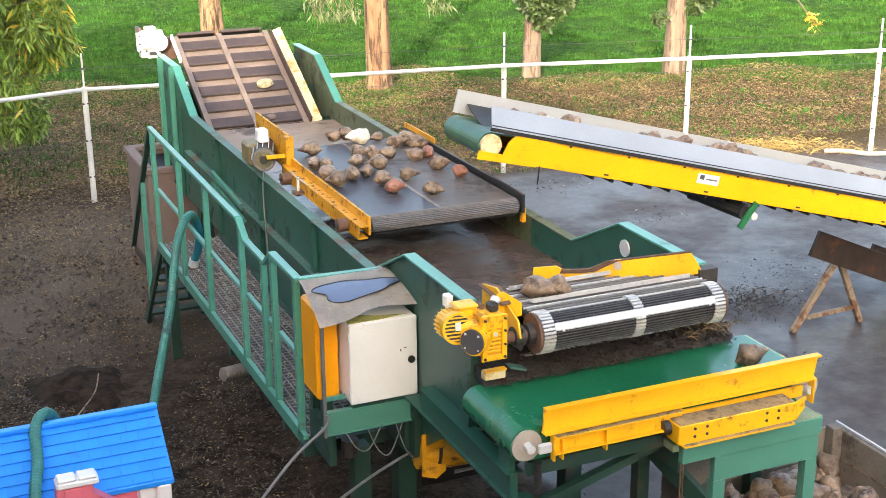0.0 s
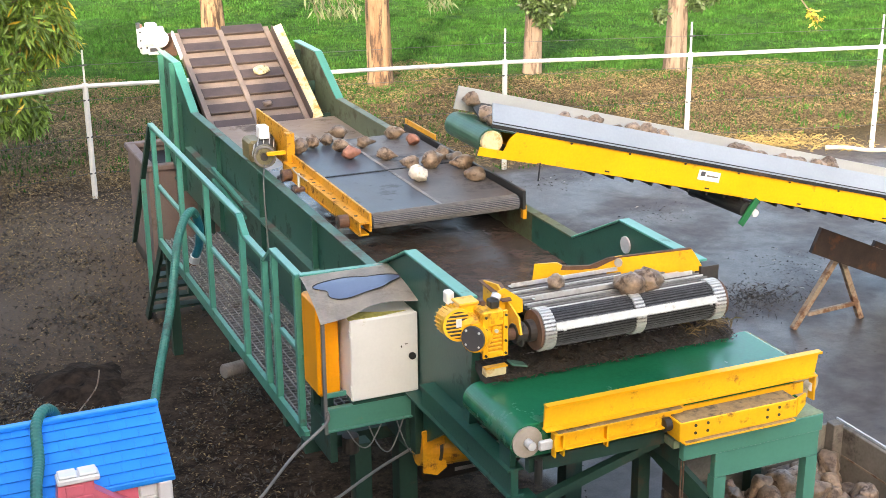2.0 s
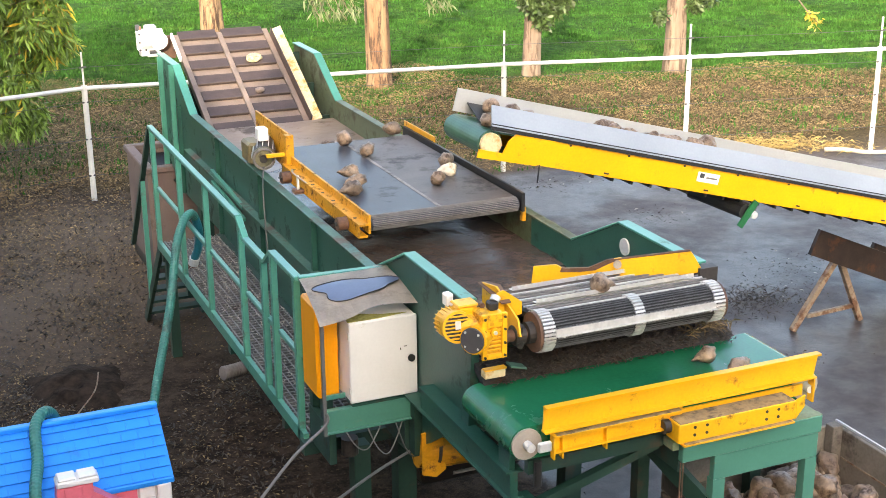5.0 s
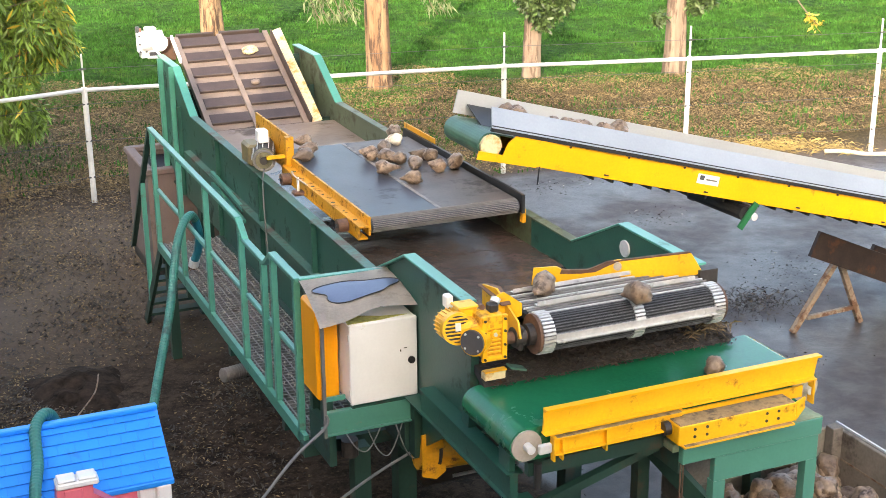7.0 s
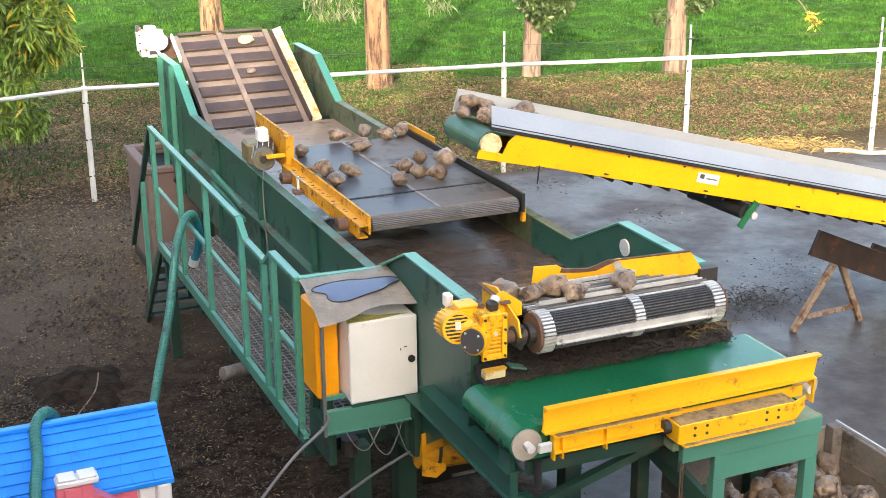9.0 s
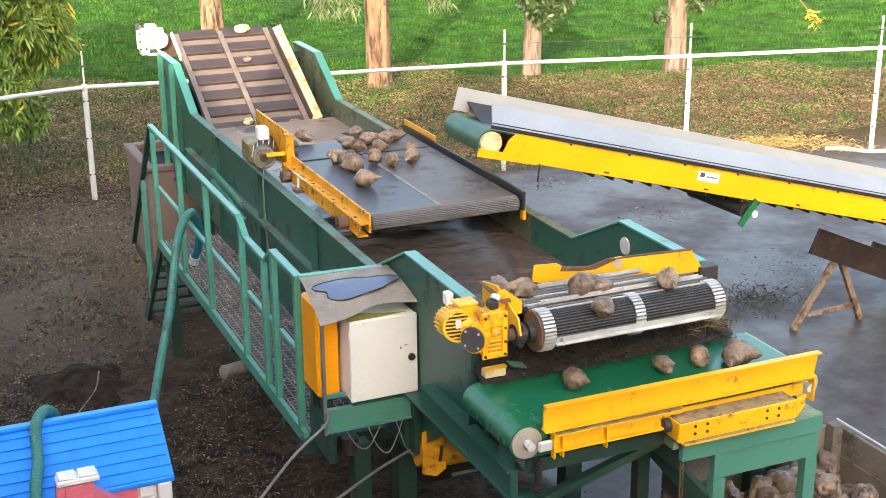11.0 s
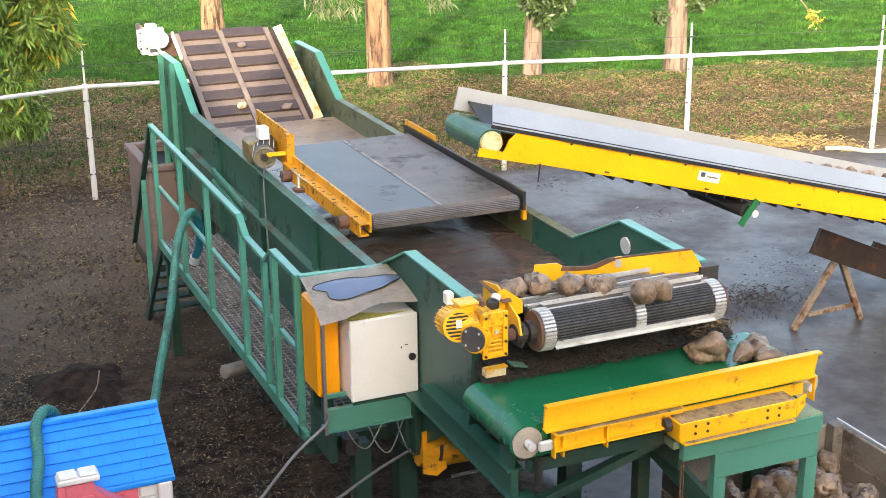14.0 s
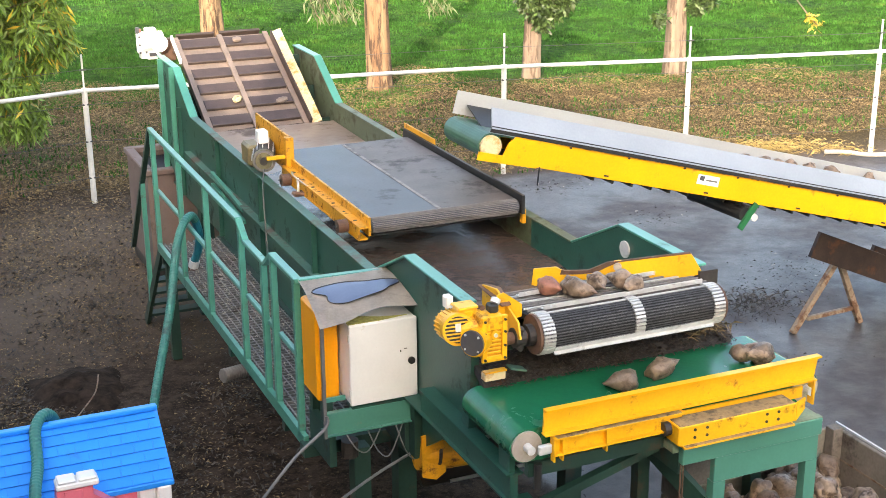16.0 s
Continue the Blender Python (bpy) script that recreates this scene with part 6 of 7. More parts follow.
scraps("verge_leaves", 1500, verge_spot, 0.075, M_LITTER, "brown fallen leaves on the verge", "leaf litter", flat=0.5)
scraps("yard_leaves", 17000, yard_spot, 0.026, M_LITTER, "small fallen leaves on the muddy yard", "leaf litter")
scraps("yard_clods", 14000, yard_spot, 0.038, M_SCRAP, "dark clods and twigs on the muddy yard", "clods", flat=0.8)
scraps("asphalt_scraps", 4200, asphalt_spot, 0.028, M_SCRAP, "wet plant scraps strewn on the asphalt", "plant scraps")
scraps("asphalt_chips", 220, asphalt_spot, 0.035, M_FLAP, "pale chips strewn on the asphalt", "plant scraps")


scraps("walkway_litter", 1500, lambda r: (r.uniform(WX + 0.02, 2.6), 7.2 + 3.7 * r.random() ** 0.7, WZ + 0.004 + r.uniform(0, 0.008)), 0.022, M_FLAP, "pale plant scraps strewn on the walkway grating", "plant scraps")
scraps("debris_patch", 900, lambda r: (r.choice((7.25, 7.45, 7.7)) + r.gauss(0, 0.2), 9.9 + r.gauss(0, 0.2), r.uniform(-0.015, 0.02)), 0.05, M_SCRAP, "patch of wet roots and leaves on the asphalt", "plant scraps", flat=0.6, slim=0.6)
scraps("ledge_strands", 160, lambda r: (r.uniform(3.8, 4.1), 5.52 + 0.25 * r.random(), 1.87 + r.uniform(0, 0.04)), 0.09, M_LITTER, "pale green-brown strands on the ledge", "plant scraps", slim=0.25)


scraps("path_leaves", 9000, lambda r: (lambda y: (r.uniform(-0.4, 2.7), y, noise.noise((y, 1.0, 0)) * 0.02 + r.uniform(-0.02, 0.03)))(12.6 + 5.2 * r.random() ** 0.7), 0.036, M_STRAW, "tan fallen leaves along the yard's edge", "leaf litter", flat=0.4, slim=0.8)


def straw_tuft(r):
    c = r.choice(((10.7, 14.75), (10.95, 14.75), (11.25, 14.7), (11.75, 14.45), (12.1, 14.2), (11.5, 14.6)))
    return (c[0] + r.gauss(0, 0.2), c[1] + r.gauss(0, 0.16), 0.0)


scraps("straw_tufts", 1500, lambda r: (lambda c: (c[0], c[1], r.random() ** 2 * 0.12))(straw_tuft(r)), 0.1, M_TUFT, "dry yellow straw tufts at the asphalt's edge", "dry grass", flat=0.5, slim=0.14)
log = thing("bleached_branch", (12.2, 13.8, 0), "bleached fallen branch on the verge", "branch")
part("stem", tube([(11.75, 14.12, 0.05), (11.98, 13.95, 0.06), (12.2, 13.78, 0.04), (12.6, 13.6, 0.05)], 0.03, 10), M_FLAP, log, smooth=True)


def heap():
    bm = bmesh.new()
    n, rings_n = 28, 9
    mid = bm.verts.new((1.25, 10.62, 0.075))
    last = None
    for j in range(1, rings_n + 1):
        s = j / rings_n
        ring = []
        for k in range(n):
            a = 2 * math.pi * k / n
            r = s * 0.42 * (1 + 0.5 * noise.noise((math.cos(a) * 1.5, math.sin(a) * 1.5, 3)))
            x, y = 1.25 + r * math.cos(a), 10.62 + 1.15 * r * math.sin(a)
            ring.append(bm.verts.new((x, y, 0.085 * (1 - s ** 2) - 0.05 * s + 0.05 * noise.noise((x * 7, y * 7, 1)))))
        for k in range(n):
            if last:
                bm.faces.new((last[k], last[(k + 1) % n], ring[(k + 1) % n], ring[k]))
            else:
                bm.faces.new((mid, ring[k], ring[(k + 1) % n]))
        last = ring
    return bm


dirt_mound = part("dirt_mound", heap(), mat("black_wet_soil", (0.03, 0.021, 0.015), 0.95, vary=0.8, scale=9, bump=1.0, bump_scale=30, spec=0.1), smooth=True)
tagged(dirt_mound, "low mound of black wet soil on the yard", "mound")
stick = part("stick", tube([(1.08, 9.8, 0.03), (1.2, 9.98, 0.05), (1.34, 10.18, 0.1), (1.40, 10.34, 0.18)], 0.006, 6), M_PALERUST)
tagged(stick, "thin pale bent stick lying on the dirt mound", "stick")

# ---- things that move ----
BELT_V, FEED_V, OUT_V, CLIMB_V = 0.53, 0.42, 0.42, 0.078
END = 16.0
PITCH_T = 0.4935                                   # seconds from one flight to the next
PITCH = 0.27


def turned(seed, roll=0.0, spin=0.0):
    """A resting turn of a beet, its own for each."""
    r = random.Random(seed)
    return Euler((r.uniform(0, 6.28) + roll, r.uniform(-0.25, 0.25), r.uniform(0, 6.28) + spin)).to_matrix().to_4x4()


def keyed(ob, rows, size):
    """Keys a beet along (seconds, place, roll); it keeps its size."""
    rows = sorted(rows, key=lambda r: r[0])
    if rows[0][0] > 0:
        rows.insert(0, (0.0, rows[0][1], rows[0][2]))
    if rows[-1][0] < END:
        rows.append((END, rows[-1][1], rows[-1][2]))
    seed = ob.name
    full, last = [], None
    for t, p, a in rows:
        if last:
            n = int(abs(a - last[2]) / 1.2)
            for k in range(1, n + 1):
                s = k / (n + 1)
                full.append((last[0] + (t - last[0]) * s, last[1].lerp(p, s), last[2] + (a - last[2]) * s))
        full.append((t, p, a))
        last = (t, p, a)
    clean, seen = [], set()
    for t, p, a in full:
        if 0 <= t <= END and frame(t) not in seen:
            seen.add(frame(t))
            clean.append((t, Matrix.Translation(p) @ turned(seed, a, a * 0.3)))
    walk(ob, clean)
    for curve in ob.animation_data.action.layers[0].strips[0].channelbag(ob.animation_data.action_slot).fcurves:
        for key in curve.keyframe_points:
            key.interpolation = "LINEAR"


def cut(rows):
    """The part of a way that lies within the clip, with its ends worked out."""
    def at(t):
        for (t0, p0, a0), (t1, p1, a1) in zip(rows, rows[1:]):
            if t0 <= t <= t1:
                s = (t - t0) / max(t1 - t0, 1e-6)
                return (t, p0.lerp(p1, s), a0 + (a1 - a0) * s)
        return (t, *(rows[0][1:] if t < rows[0][0] else rows[-1][1:]))
    return [at(0.0)] + [r for r in rows if 0 < r[0] < END] + [at(END)]


def bed(y):
    """Height of the troughed feed belt over its middle strip."""
    return max(0.0, y - 8.42) * 0.32


def ride(kind, size, x, y, t, since=-99.0, v=BELT_V):
    """A beet that comes up the feed conveyor, drops on the barred belt and rides it to the wash water."""
    r = random.Random(x * 31 + y * 7 + t)
    ob = beet(kind, Matrix.Identity(4), size)
    rad = 0.052 * size
    z = BELT_Z + rad
    land_y = max(min(y - 0.02, r.uniform(8.2, 8.62)), y - v * (t - since - r.uniform(0, 0.5)))
    t_land = t - (y - land_y) / v
    head_y = min(max(land_y, FY0 + 0.12), FY1 - 0.1)
    t_head = t_land - 0.42
    up = 6.8
    low_y = r.uniform(8.5, 8.63)
    rows = [(t_head - up / FEED_V, on_feed(up, low_y, rad + bed(low_y)), 0.0), (t_head - 0.9 / FEED_V, on_feed(0.9, low_y, rad + bed(low_y)), 0.0),
            (t_head, on_feed(0.02, head_y, rad + bed(head_y)), 0.0),
            (t_head + 0.14, on_feed(-0.10, head_y, rad - 0.03), 0.7), (t_head + 0.3, Vector(((x + 3.72) / 2, land_y, z + 0.12)), 1.9),
            (t_land, Vector((x, land_y, z)), 2.8)]
    t_end = t_land + (B1 + 0.10 - land_y) / v
    rows += [(t_end, Vector((x, B1 + 0.10, z)), 2.8), (t_end + 0.12, Vector((x, B1 + 0.15, z - 0.06)), 3.5),
             (t_end + 0.3, Vector((x, B1 + 0.2, 1.68)), 4.3), (t_end + 0.6, Vector((x, B1 + 0.2, 1.52)), 4.8)]
    keyed(ob, cut(rows), size)


def carry(kind, size, x, t):
    """A beet that stays on the feed conveyor for the whole clip; it is at x at t seconds."""
    ob = beet(kind, Matrix.Identity(4), size)
    rad = 0.05 * size
    y = random.Random(x * 13 + t).uniform(8.5, 8.64)

    def s(q):
        return min((x - 0.31 * (q - t) - FA.x) / FD.x, 7.4)

    keyed(ob, [(q, on_feed(s(q), y, rad + bed(y)), 0.0) for q in (0.0, 4.0, 8.0, 10.0, 12.0, 14.0, END)], size)


def lift(kind, size, way):
    """A beet that the flights lift out of the water over the roller, down on the green belt and into the crate."""
    ob = beet(kind, Matrix.Identity(4), size)
    rows, a, last = [], 0.0, None
    for t, x, y, z in way:
        p = Vector((x, y, z - 0.022 if z > 2.2 else z))
        if last and (last[2] > 1.93 or z > 1.93):
            a += 9.0 * min(abs(last[2] - z), 0.4) + 0.25
        rows.append((t, p, a))
        last = p
    t0, x0, y0, z0 = way[0]
    if z0 > 1.93 and t0 > 0:
        deep = min(max(x0, 2.8), 3.85)
        rows.insert(0, (t0 - 0.35, Vector((deep, y0 + 0.22, 2.1)), 0.0))
        rows.insert(0, (t0 - 0.8, Vector((deep, 6.35, 1.72)), 0.0))
        rows.insert(0, (t0 - 1.1, Vector((deep, 6.5, 1.5)), 0.0))
    t1, x1, y1, z1 = way[-1]
    if z1 < 1.93:
        edge = 4.24
        te = t1 + max(edge - x1, 0.01) / OUT_V
        y2 = max(y1, 5.1)
        rows += [(te, Vector((edge, y2, 1.865)), a), (te + 0.15, Vector((edge + 0.09, y2, 1.80)), a + 0.8), (te + 0.3, Vector((edge + 0.16, y2, 1.55)), a + 1.6),
                 (te + 0.5, Vector((edge + 0.2, y2, 1.05)), a + 2.4)]
    keyed(ob, cut(rows) if rows[0][0] < 0 or rows[-1][0] > END else rows, size)


def lift_place(s):
    """Place and lean of a flight s metres along its loop; 0 is where the straight run meets the roller."""
    n = Vector((0, math.sin(LSLOPE), math.cos(LSLOPE)))
    d = Vector((0, math.cos(LSLOPE), -math.sin(LSLOPE)))
    arc = math.pi * (RR + 0.002)
    s0 = s - TRACK * math.floor((s + 1.5) / TRACK)
    if s0 < 0:
        q, a = RC + n * (RR + 0.003) - d * s0, -LSLOPE
        if s0 < -LFLAT:
            e = Vector((0, math.cos(LDIVE), -math.sin(LDIVE)))
            q, a = RC + n * (RR + 0.003) + d * LFLAT + e * (-s0 - LFLAT), -LDIVE
    elif s0 < arc:
        a = -LSLOPE + s0 / (RR + 0.002)
        q = RC + Vector((0, -math.sin(a), math.cos(a))) * (RR + 0.003)
    else:
        a = -LSLOPE + math.pi
        back = s0 - arc
        q = RC - n * (RR + 0.003) + d * min(back, 0.2)
        if back > 0.2:
            q = q + Vector((0, math.cos(LDIVE), -math.sin(LDIVE))) * (back - 0.2)
    return Matrix.Translation((3.34, q.y, q.z)) @ Matrix.Rotation(a, 4, "X")


FLIGHTS = 14
TRACK = FLIGHTS * PITCH


def belt_place(s):
    """Place of the belt's joint s metres along the barred belt's loop."""
    s = s % (8.0 * BELT_V)
    run = B1 - B0
    if s < run:
        return Matrix.Translation((3.405, B0 + s, BELT_Z + 0.003))
    if s < run + 0.2:
        a = (s - run) / 0.2 * math.pi
        return Matrix.Translation((3.405, B1 + (BR + 0.002) * math.sin(a), BELT_Z - BR + (BR + 0.003) * math.cos(a))) @ Matrix.Rotation(-a, 4, "X")
    if s < 2 * run:
        return Matrix.Translation((3.405, B1 - (s - run - 0.2), BELT_Z - 2 * BR - 0.004)) @ Matrix.Rotation(-math.pi, 4, "X")
    return Matrix.Translation((3.405, B0 - 0.03, BELT_Z - 2 * BR - 0.004)) @ Matrix.Rotation(-math.pi, 4, "X")


def slat_place(s):
    """Place of an elevator slat s metres up the slope; it tips over the head drum."""
    top = IW.length
    lean = math.atan2(IN.z, IN.y)
    if s <= top:
        q = INC0 + IN * s + IUP * 0.012
        return Vector((0, q.y, q.z)), lean
    a = min((s - top) / 0.085, 2.6)
    c = INC1 - IUP * 0.073
    q = c + (IUP * math.cos(a) + IN * math.sin(a)) * 0.085
    if (s - top) / 0.085 > 2.6:
        q = q - IN * (s - top - 2.6 * 0.085)
    return Vector((0, q.y, q.z)), lean - a


def motions():
    # roller and flights
    turn = math.degrees(PITCH / PITCH_T / (RR + 0.002))
    n = 100
    walk(roller, [(END * k / n, pose(3.35, RC.y, RC.z, turn * END * k / n)) for k in range(n + 1)])
    flights = [flight] + [copy_thing(flight, Matrix.Identity(4)) for _ in range(FLIGHTS - 1)]
    for k, ob in enumerate(flights):
        rows, step = [], 0.1
        for i in range(161):
            t = i * step
            rows.append((t, lift_place(0.134 + k * PITCH + t * PITCH / PITCH_T)))
        walk(ob, rows)
    # joint of the barred belt
    walk(belt_joint, [(i * 0.1, belt_place((i * 0.1 - 0.17) * BELT_V)) for i in range(161)])
    # elevator slats, with what lies on them
    for ob, s0, x in SLATS:
        rows = []
        for i in range(33):
            q, a = slat_place(s0 + CLIMB_V * i * 0.5)
            rows.append((i * 0.5, Matrix.Translation((x, q.y, q.z)) @ Matrix.Rotation(a, 4, "X")))
        base = BASE[elevator.name]
        walk(ob, [(t, Matrix.Translation(-base) @ m) for t, m in rows])
    for ob, s0, x, turn_z in LUMPS:
        rows = []
        for i in range(33):
            q, a = slat_place(s0 + CLIMB_V * i * 0.5)
            rows.append((i * 0.5, Matrix.Translation((x, q.y, q.z)) @ Matrix.Rotation(a, 4, "X") @ Matrix.Translation((0, 0, 0.035)) @ Matrix.Rotation(turn_z, 4, "Z")))
        walk(ob, rows)
    # beets
    ride(0, 0.88, 3.35, 9.91, 0, v=0.455)
    ride(5, 1.02, 3.45, 9.88, 0, v=0.455)
    ride(10, 1.15, 3.49, 9.73, 0, v=0.455)
    ride(2, 0.70, 3.65, 9.77, 0, v=0.455)
    ride(2, 1.04, 3.03, 9.57, 0, v=0.455)
    ride(7, 0.98, 2.92, 9.14, 0, v=0.455)
    ride(3, 0.92, 3.01, 9.10, 0, v=0.455)
    ride(8, 1.06, 2.93, 8.85, 0, v=0.455)
    ride(7, 1.10, 2.92, 8.63, 0, v=0.455)
    ride(0, 0.94, 3.08, 8.75, 0, v=0.455)
    ride(5, 0.88, 3.20, 8.79, 0, v=0.455)
    ride(1, 1.02, 3.41, 9.26, 0, v=0.455)
    ride(6, 0.96, 3.35, 9.34, 0, v=0.455)
    ride(2, 0.90, 3.23, 9.09, 0, v=0.455)
    ride(7, 1.04, 3.35, 8.95, 0, v=0.455)
    ride(3, 0.98, 3.53, 9.21, 0, v=0.455)
    ride(8, 0.92, 3.71, 9.49, 0, v=0.455)
    ride(4, 1.06, 3.83, 9.54, 0, v=0.455)
    ride(0, 1.00, 3.86, 9.40, 0, v=0.455)
    ride(5, 0.94, 3.70, 9.08, 0, v=0.455)
    ride(9, 0.85, 3.82, 9.10, 0, v=0.455)
    ride(6, 1.02, 3.77, 8.76, 0, v=0.455)
    ride(9, 0.90, 3.82, 8.50, 0, v=0.455)
    ride(7, 0.90, 3.45, 8.59, 0, v=0.455)
    ride(3, 1.04, 3.24, 8.54, 0, v=0.455)
    ride(9, 0.95, 3.24, 8.32, 0, v=0.455)
    ride(4, 0.92, 3.46, 8.17, 0, v=0.455)
    ride(3, 1.25, 3.70, 9.06, 2.6)
    ride(3, 0.95, 3.85, 9.25, 2.6)
    ride(8, 0.90, 3.89, 9.10, 2.6)
    ride(4, 1.02, 3.88, 8.93, 2.6)
    ride(0, 0.97, 3.83, 8.61, 2.6)
    ride(5, 0.92, 3.54, 9.12, 2.6)
    ride(1, 1.04, 3.30, 8.72, 2.6)
    ride(10, 1.15, 3.46, 8.74, 2.6)
    ride(5, 1.10, 3.35, 8.43, 2.6)
    ride(2, 1.05, 3.42, 8.05, 2.6)
    ride(1, 0.98, 3.07, 9.57, 6.5)
    ride(6, 0.93, 3.02, 9.32, 6.5)
    ride(2, 1.05, 2.92, 9.13, 6.5)
    ride(3, 1.10, 3.40, 8.98, 6.5)
    ride(3, 0.95, 3.57, 9.12, 6.5)
    ride(10, 0.85, 3.74, 9.33, 6.5)
    ride(4, 1.02, 3.82, 9.56, 6.5)
    ride(0, 0.97, 3.49, 8.86, 6.5)
    ride(5, 0.92, 3.55, 8.77, 6.5)
    ride(7, 1.05, 3.36, 8.53, 6.5)
    ride(6, 0.98, 3.60, 8.56, 6.5)
    ride(2, 0.93, 3.74, 8.81, 6.5)
    ride(7, 1.05, 3.78, 8.72, 6.5)
    ride(3, 1.00, 3.73, 8.45, 6.5)
    ride(4, 1.05, 3.87, 8.46, 6.5)
    ride(4, 0.90, 3.44, 8.23, 6.5)
    ride(0, 0.93, 2.95, 9.62, 9.2, 8.1)
    ride(7, 1.10, 2.92, 9.05, 9.2, 8.1)
    ride(1, 1.00, 2.92, 8.72, 9.2, 8.1)
    ride(6, 0.95, 3.10, 8.94, 9.2, 8.1)
    ride(2, 0.90, 3.42, 9.58, 9.2, 8.1)
    ride(7, 1.02, 3.48, 8.87, 9.2, 8.1)
    ride(3, 0.97, 3.70, 9.07, 9.2, 8.1)
    ride(8, 0.92, 3.54, 8.68, 9.2, 8.1)
    ride(4, 1.04, 3.32, 8.56, 9.2, 8.1)
    ride(2, 1.20, 3.15, 8.13, 9.2, 8.1)
    ride(10, 0.85, 3.89, 9.04, 9.2, 8.1)
    ride(1, 1.05, 3.64, 8.61, 9.2, 8.1)
    ride(6, 1.00, 3.76, 8.67, 9.2, 8.1)
    ride(7, 0.98, 3.33, 9.85, 11.5, 9.3)
    ride(3, 0.93, 3.38, 9.69, 11.5, 9.3)
    ride(8, 1.05, 3.54, 9.86, 11.5, 9.3)
    ride(4, 1.00, 3.12, 9.46, 11.5, 9.3)
    ride(3, 1.25, 3.14, 9.16, 11.5, 9.3)
    ride(4, 1.15, 3.09, 8.76, 11.5, 9.3)
    ride(1, 1.02, 3.38, 9.32, 11.5, 9.3)
    ride(6, 0.97, 3.45, 9.20, 11.5, 9.3)
    ride(2, 0.92, 3.53, 9.62, 11.5, 9.3)
    ride(7, 1.04, 3.61, 9.21, 11.5, 9.3)
    ride(3, 0.98, 3.72, 9.46, 11.5, 9.3)
    carry(3, 1.06, 6.75, 14.5)
    carry(0, 1.01, 6.90, 14.5)
    carry(3, 0.96, 7.00, 14.5)
    carry(2, 1.07, 7.12, 14.5)
    carry(5, 1.06, 7.25, 14.5)
    carry(1, 1.06, 7.45, 14.5)
    carry(5, 1.02, 7.70, 14.5)
    carry(6, 0.96, 7.85, 14.5)
    carry(4, 0.99, 8.10, 14.5)
    carry(6, 0.96, 8.30, 14.5)
    carry(6, 0.91, 8.60, 14.5)
    carry(6, 0.93, 8.80, 14.5)
    lift(1, 1.15, [(0, 4.01, 5.25, 1.86), (0.3, 4.14, 5.24, 1.86)])
    lift(2, 1.20, [(0, 2.99, 5.66, 2.27), (0.6, 3.11, 5.60, 2.28), (1.2, 3.27, 5.58, 2.28), (1.8, 3.34, 5.46, 2.29), (2.1, 3.42, 5.41, 2.29), (2.3, 3.37, 5.24, 2.28), (2.5, 3.51, 5.28, 1.86), (2.7, 3.63, 5.33, 1.86), (2.9, 3.64, 5.20, 1.86), (3.4, 3.82, 5.14, 1.86)])
    lift(4, 1.00, [(0, 3.08, 5.66, 2.27), (0.6, 3.21, 5.64, 2.27), (1.2, 3.35, 5.59, 2.28), (1.8, 3.43, 5.48, 2.29), (2.3, 3.50, 5.40, 2.29), (2.5, 3.41, 5.24, 2.29), (2.7, 3.48, 5.24, 2.06), (2.9, 3.79, 5.42, 1.86), (3.1, 3.83, 5.20, 1.86), (3.4, 3.99, 5.18, 1.86)])
    lift(6, 0.90, [(1.2, 3.20, 5.56, 2.28), (1.8, 3.35, 5.51, 2.28), (2.3, 3.44, 5.40, 2.29), (2.6, 3.44, 5.24, 2.25), (2.75, 3.47, 5.24, 2.06), (2.9, 3.61, 5.43, 1.86), (3.1, 3.38, 5.24, 1.86), (3.4, 3.28, 5.16, 1.86), (4, 3.44, 5.14, 1.86)])
    lift(0, 1.15, [(1.5, 3.40, 5.54, 2.28), (2.1, 3.50, 5.44, 2.29), (2.5, 3.58, 5.35, 2.30), (2.75, 3.54, 5.24, 2.26), (2.9, 3.53, 5.24, 2.13), (3.1, 3.78, 5.48, 1.86), (3.4, 3.84, 5.45, 1.86), (3.7, 4.00, 5.50, 1.86), (4, 4.14, 5.50, 1.86)])
    lift(7, 0.80, [(1.5, 2.96, 5.69, 2.27), (2.1, 3.09, 5.66, 2.27), (2.9, 3.20, 5.60, 2.28), (3.4, 3.37, 5.54, 2.28), (4, 3.53, 5.44, 2.29), (4.5, 3.52, 5.24, 2.25), (4.75, 3.71, 5.39, 1.86), (5.2, 3.83, 5.28, 1.86)])
    lift(3, 1.00, [(4.6, 3.19, 5.59, 2.28), (5.6, 3.40, 5.46, 2.29), (5.95, 3.33, 5.24, 2.29), (6.3, 3.52, 5.44, 1.86), (6.5, 3.50, 5.21, 1.86), (6.9, 3.69, 5.20, 1.86), (7.5, 4.02, 5.23, 1.86), (7.9, 4.16, 5.18, 1.86)])
    lift(5, 1.10, [(5.6, 3.13, 5.58, 2.28), (6.3, 3.26, 5.49, 2.29), (6.7, 3.32, 5.44, 2.29), (6.9, 3.36, 5.40, 2.29), (7.1, 3.33, 5.24, 2.32), (7.3, 3.42, 5.24, 2.10), (7.5, 3.67, 5.32, 1.86), (7.7, 3.86, 5.21, 1.86), (8.1, 4.21, 5.17, 1.86)])
    lift(8, 1.15, [(6.9, 2.99, 5.69, 2.27), (7.9, 3.19, 5.63, 2.27), (8.5, 3.28, 5.51, 2.28), (8.9, 3.37, 5.54, 2.28), (9.2, 3.45, 5.49, 2.29), (9.6, 3.37, 5.24, 2.27), (9.85, 3.55, 5.40, 1.86), (10.4, 3.70, 5.26, 1.86)])
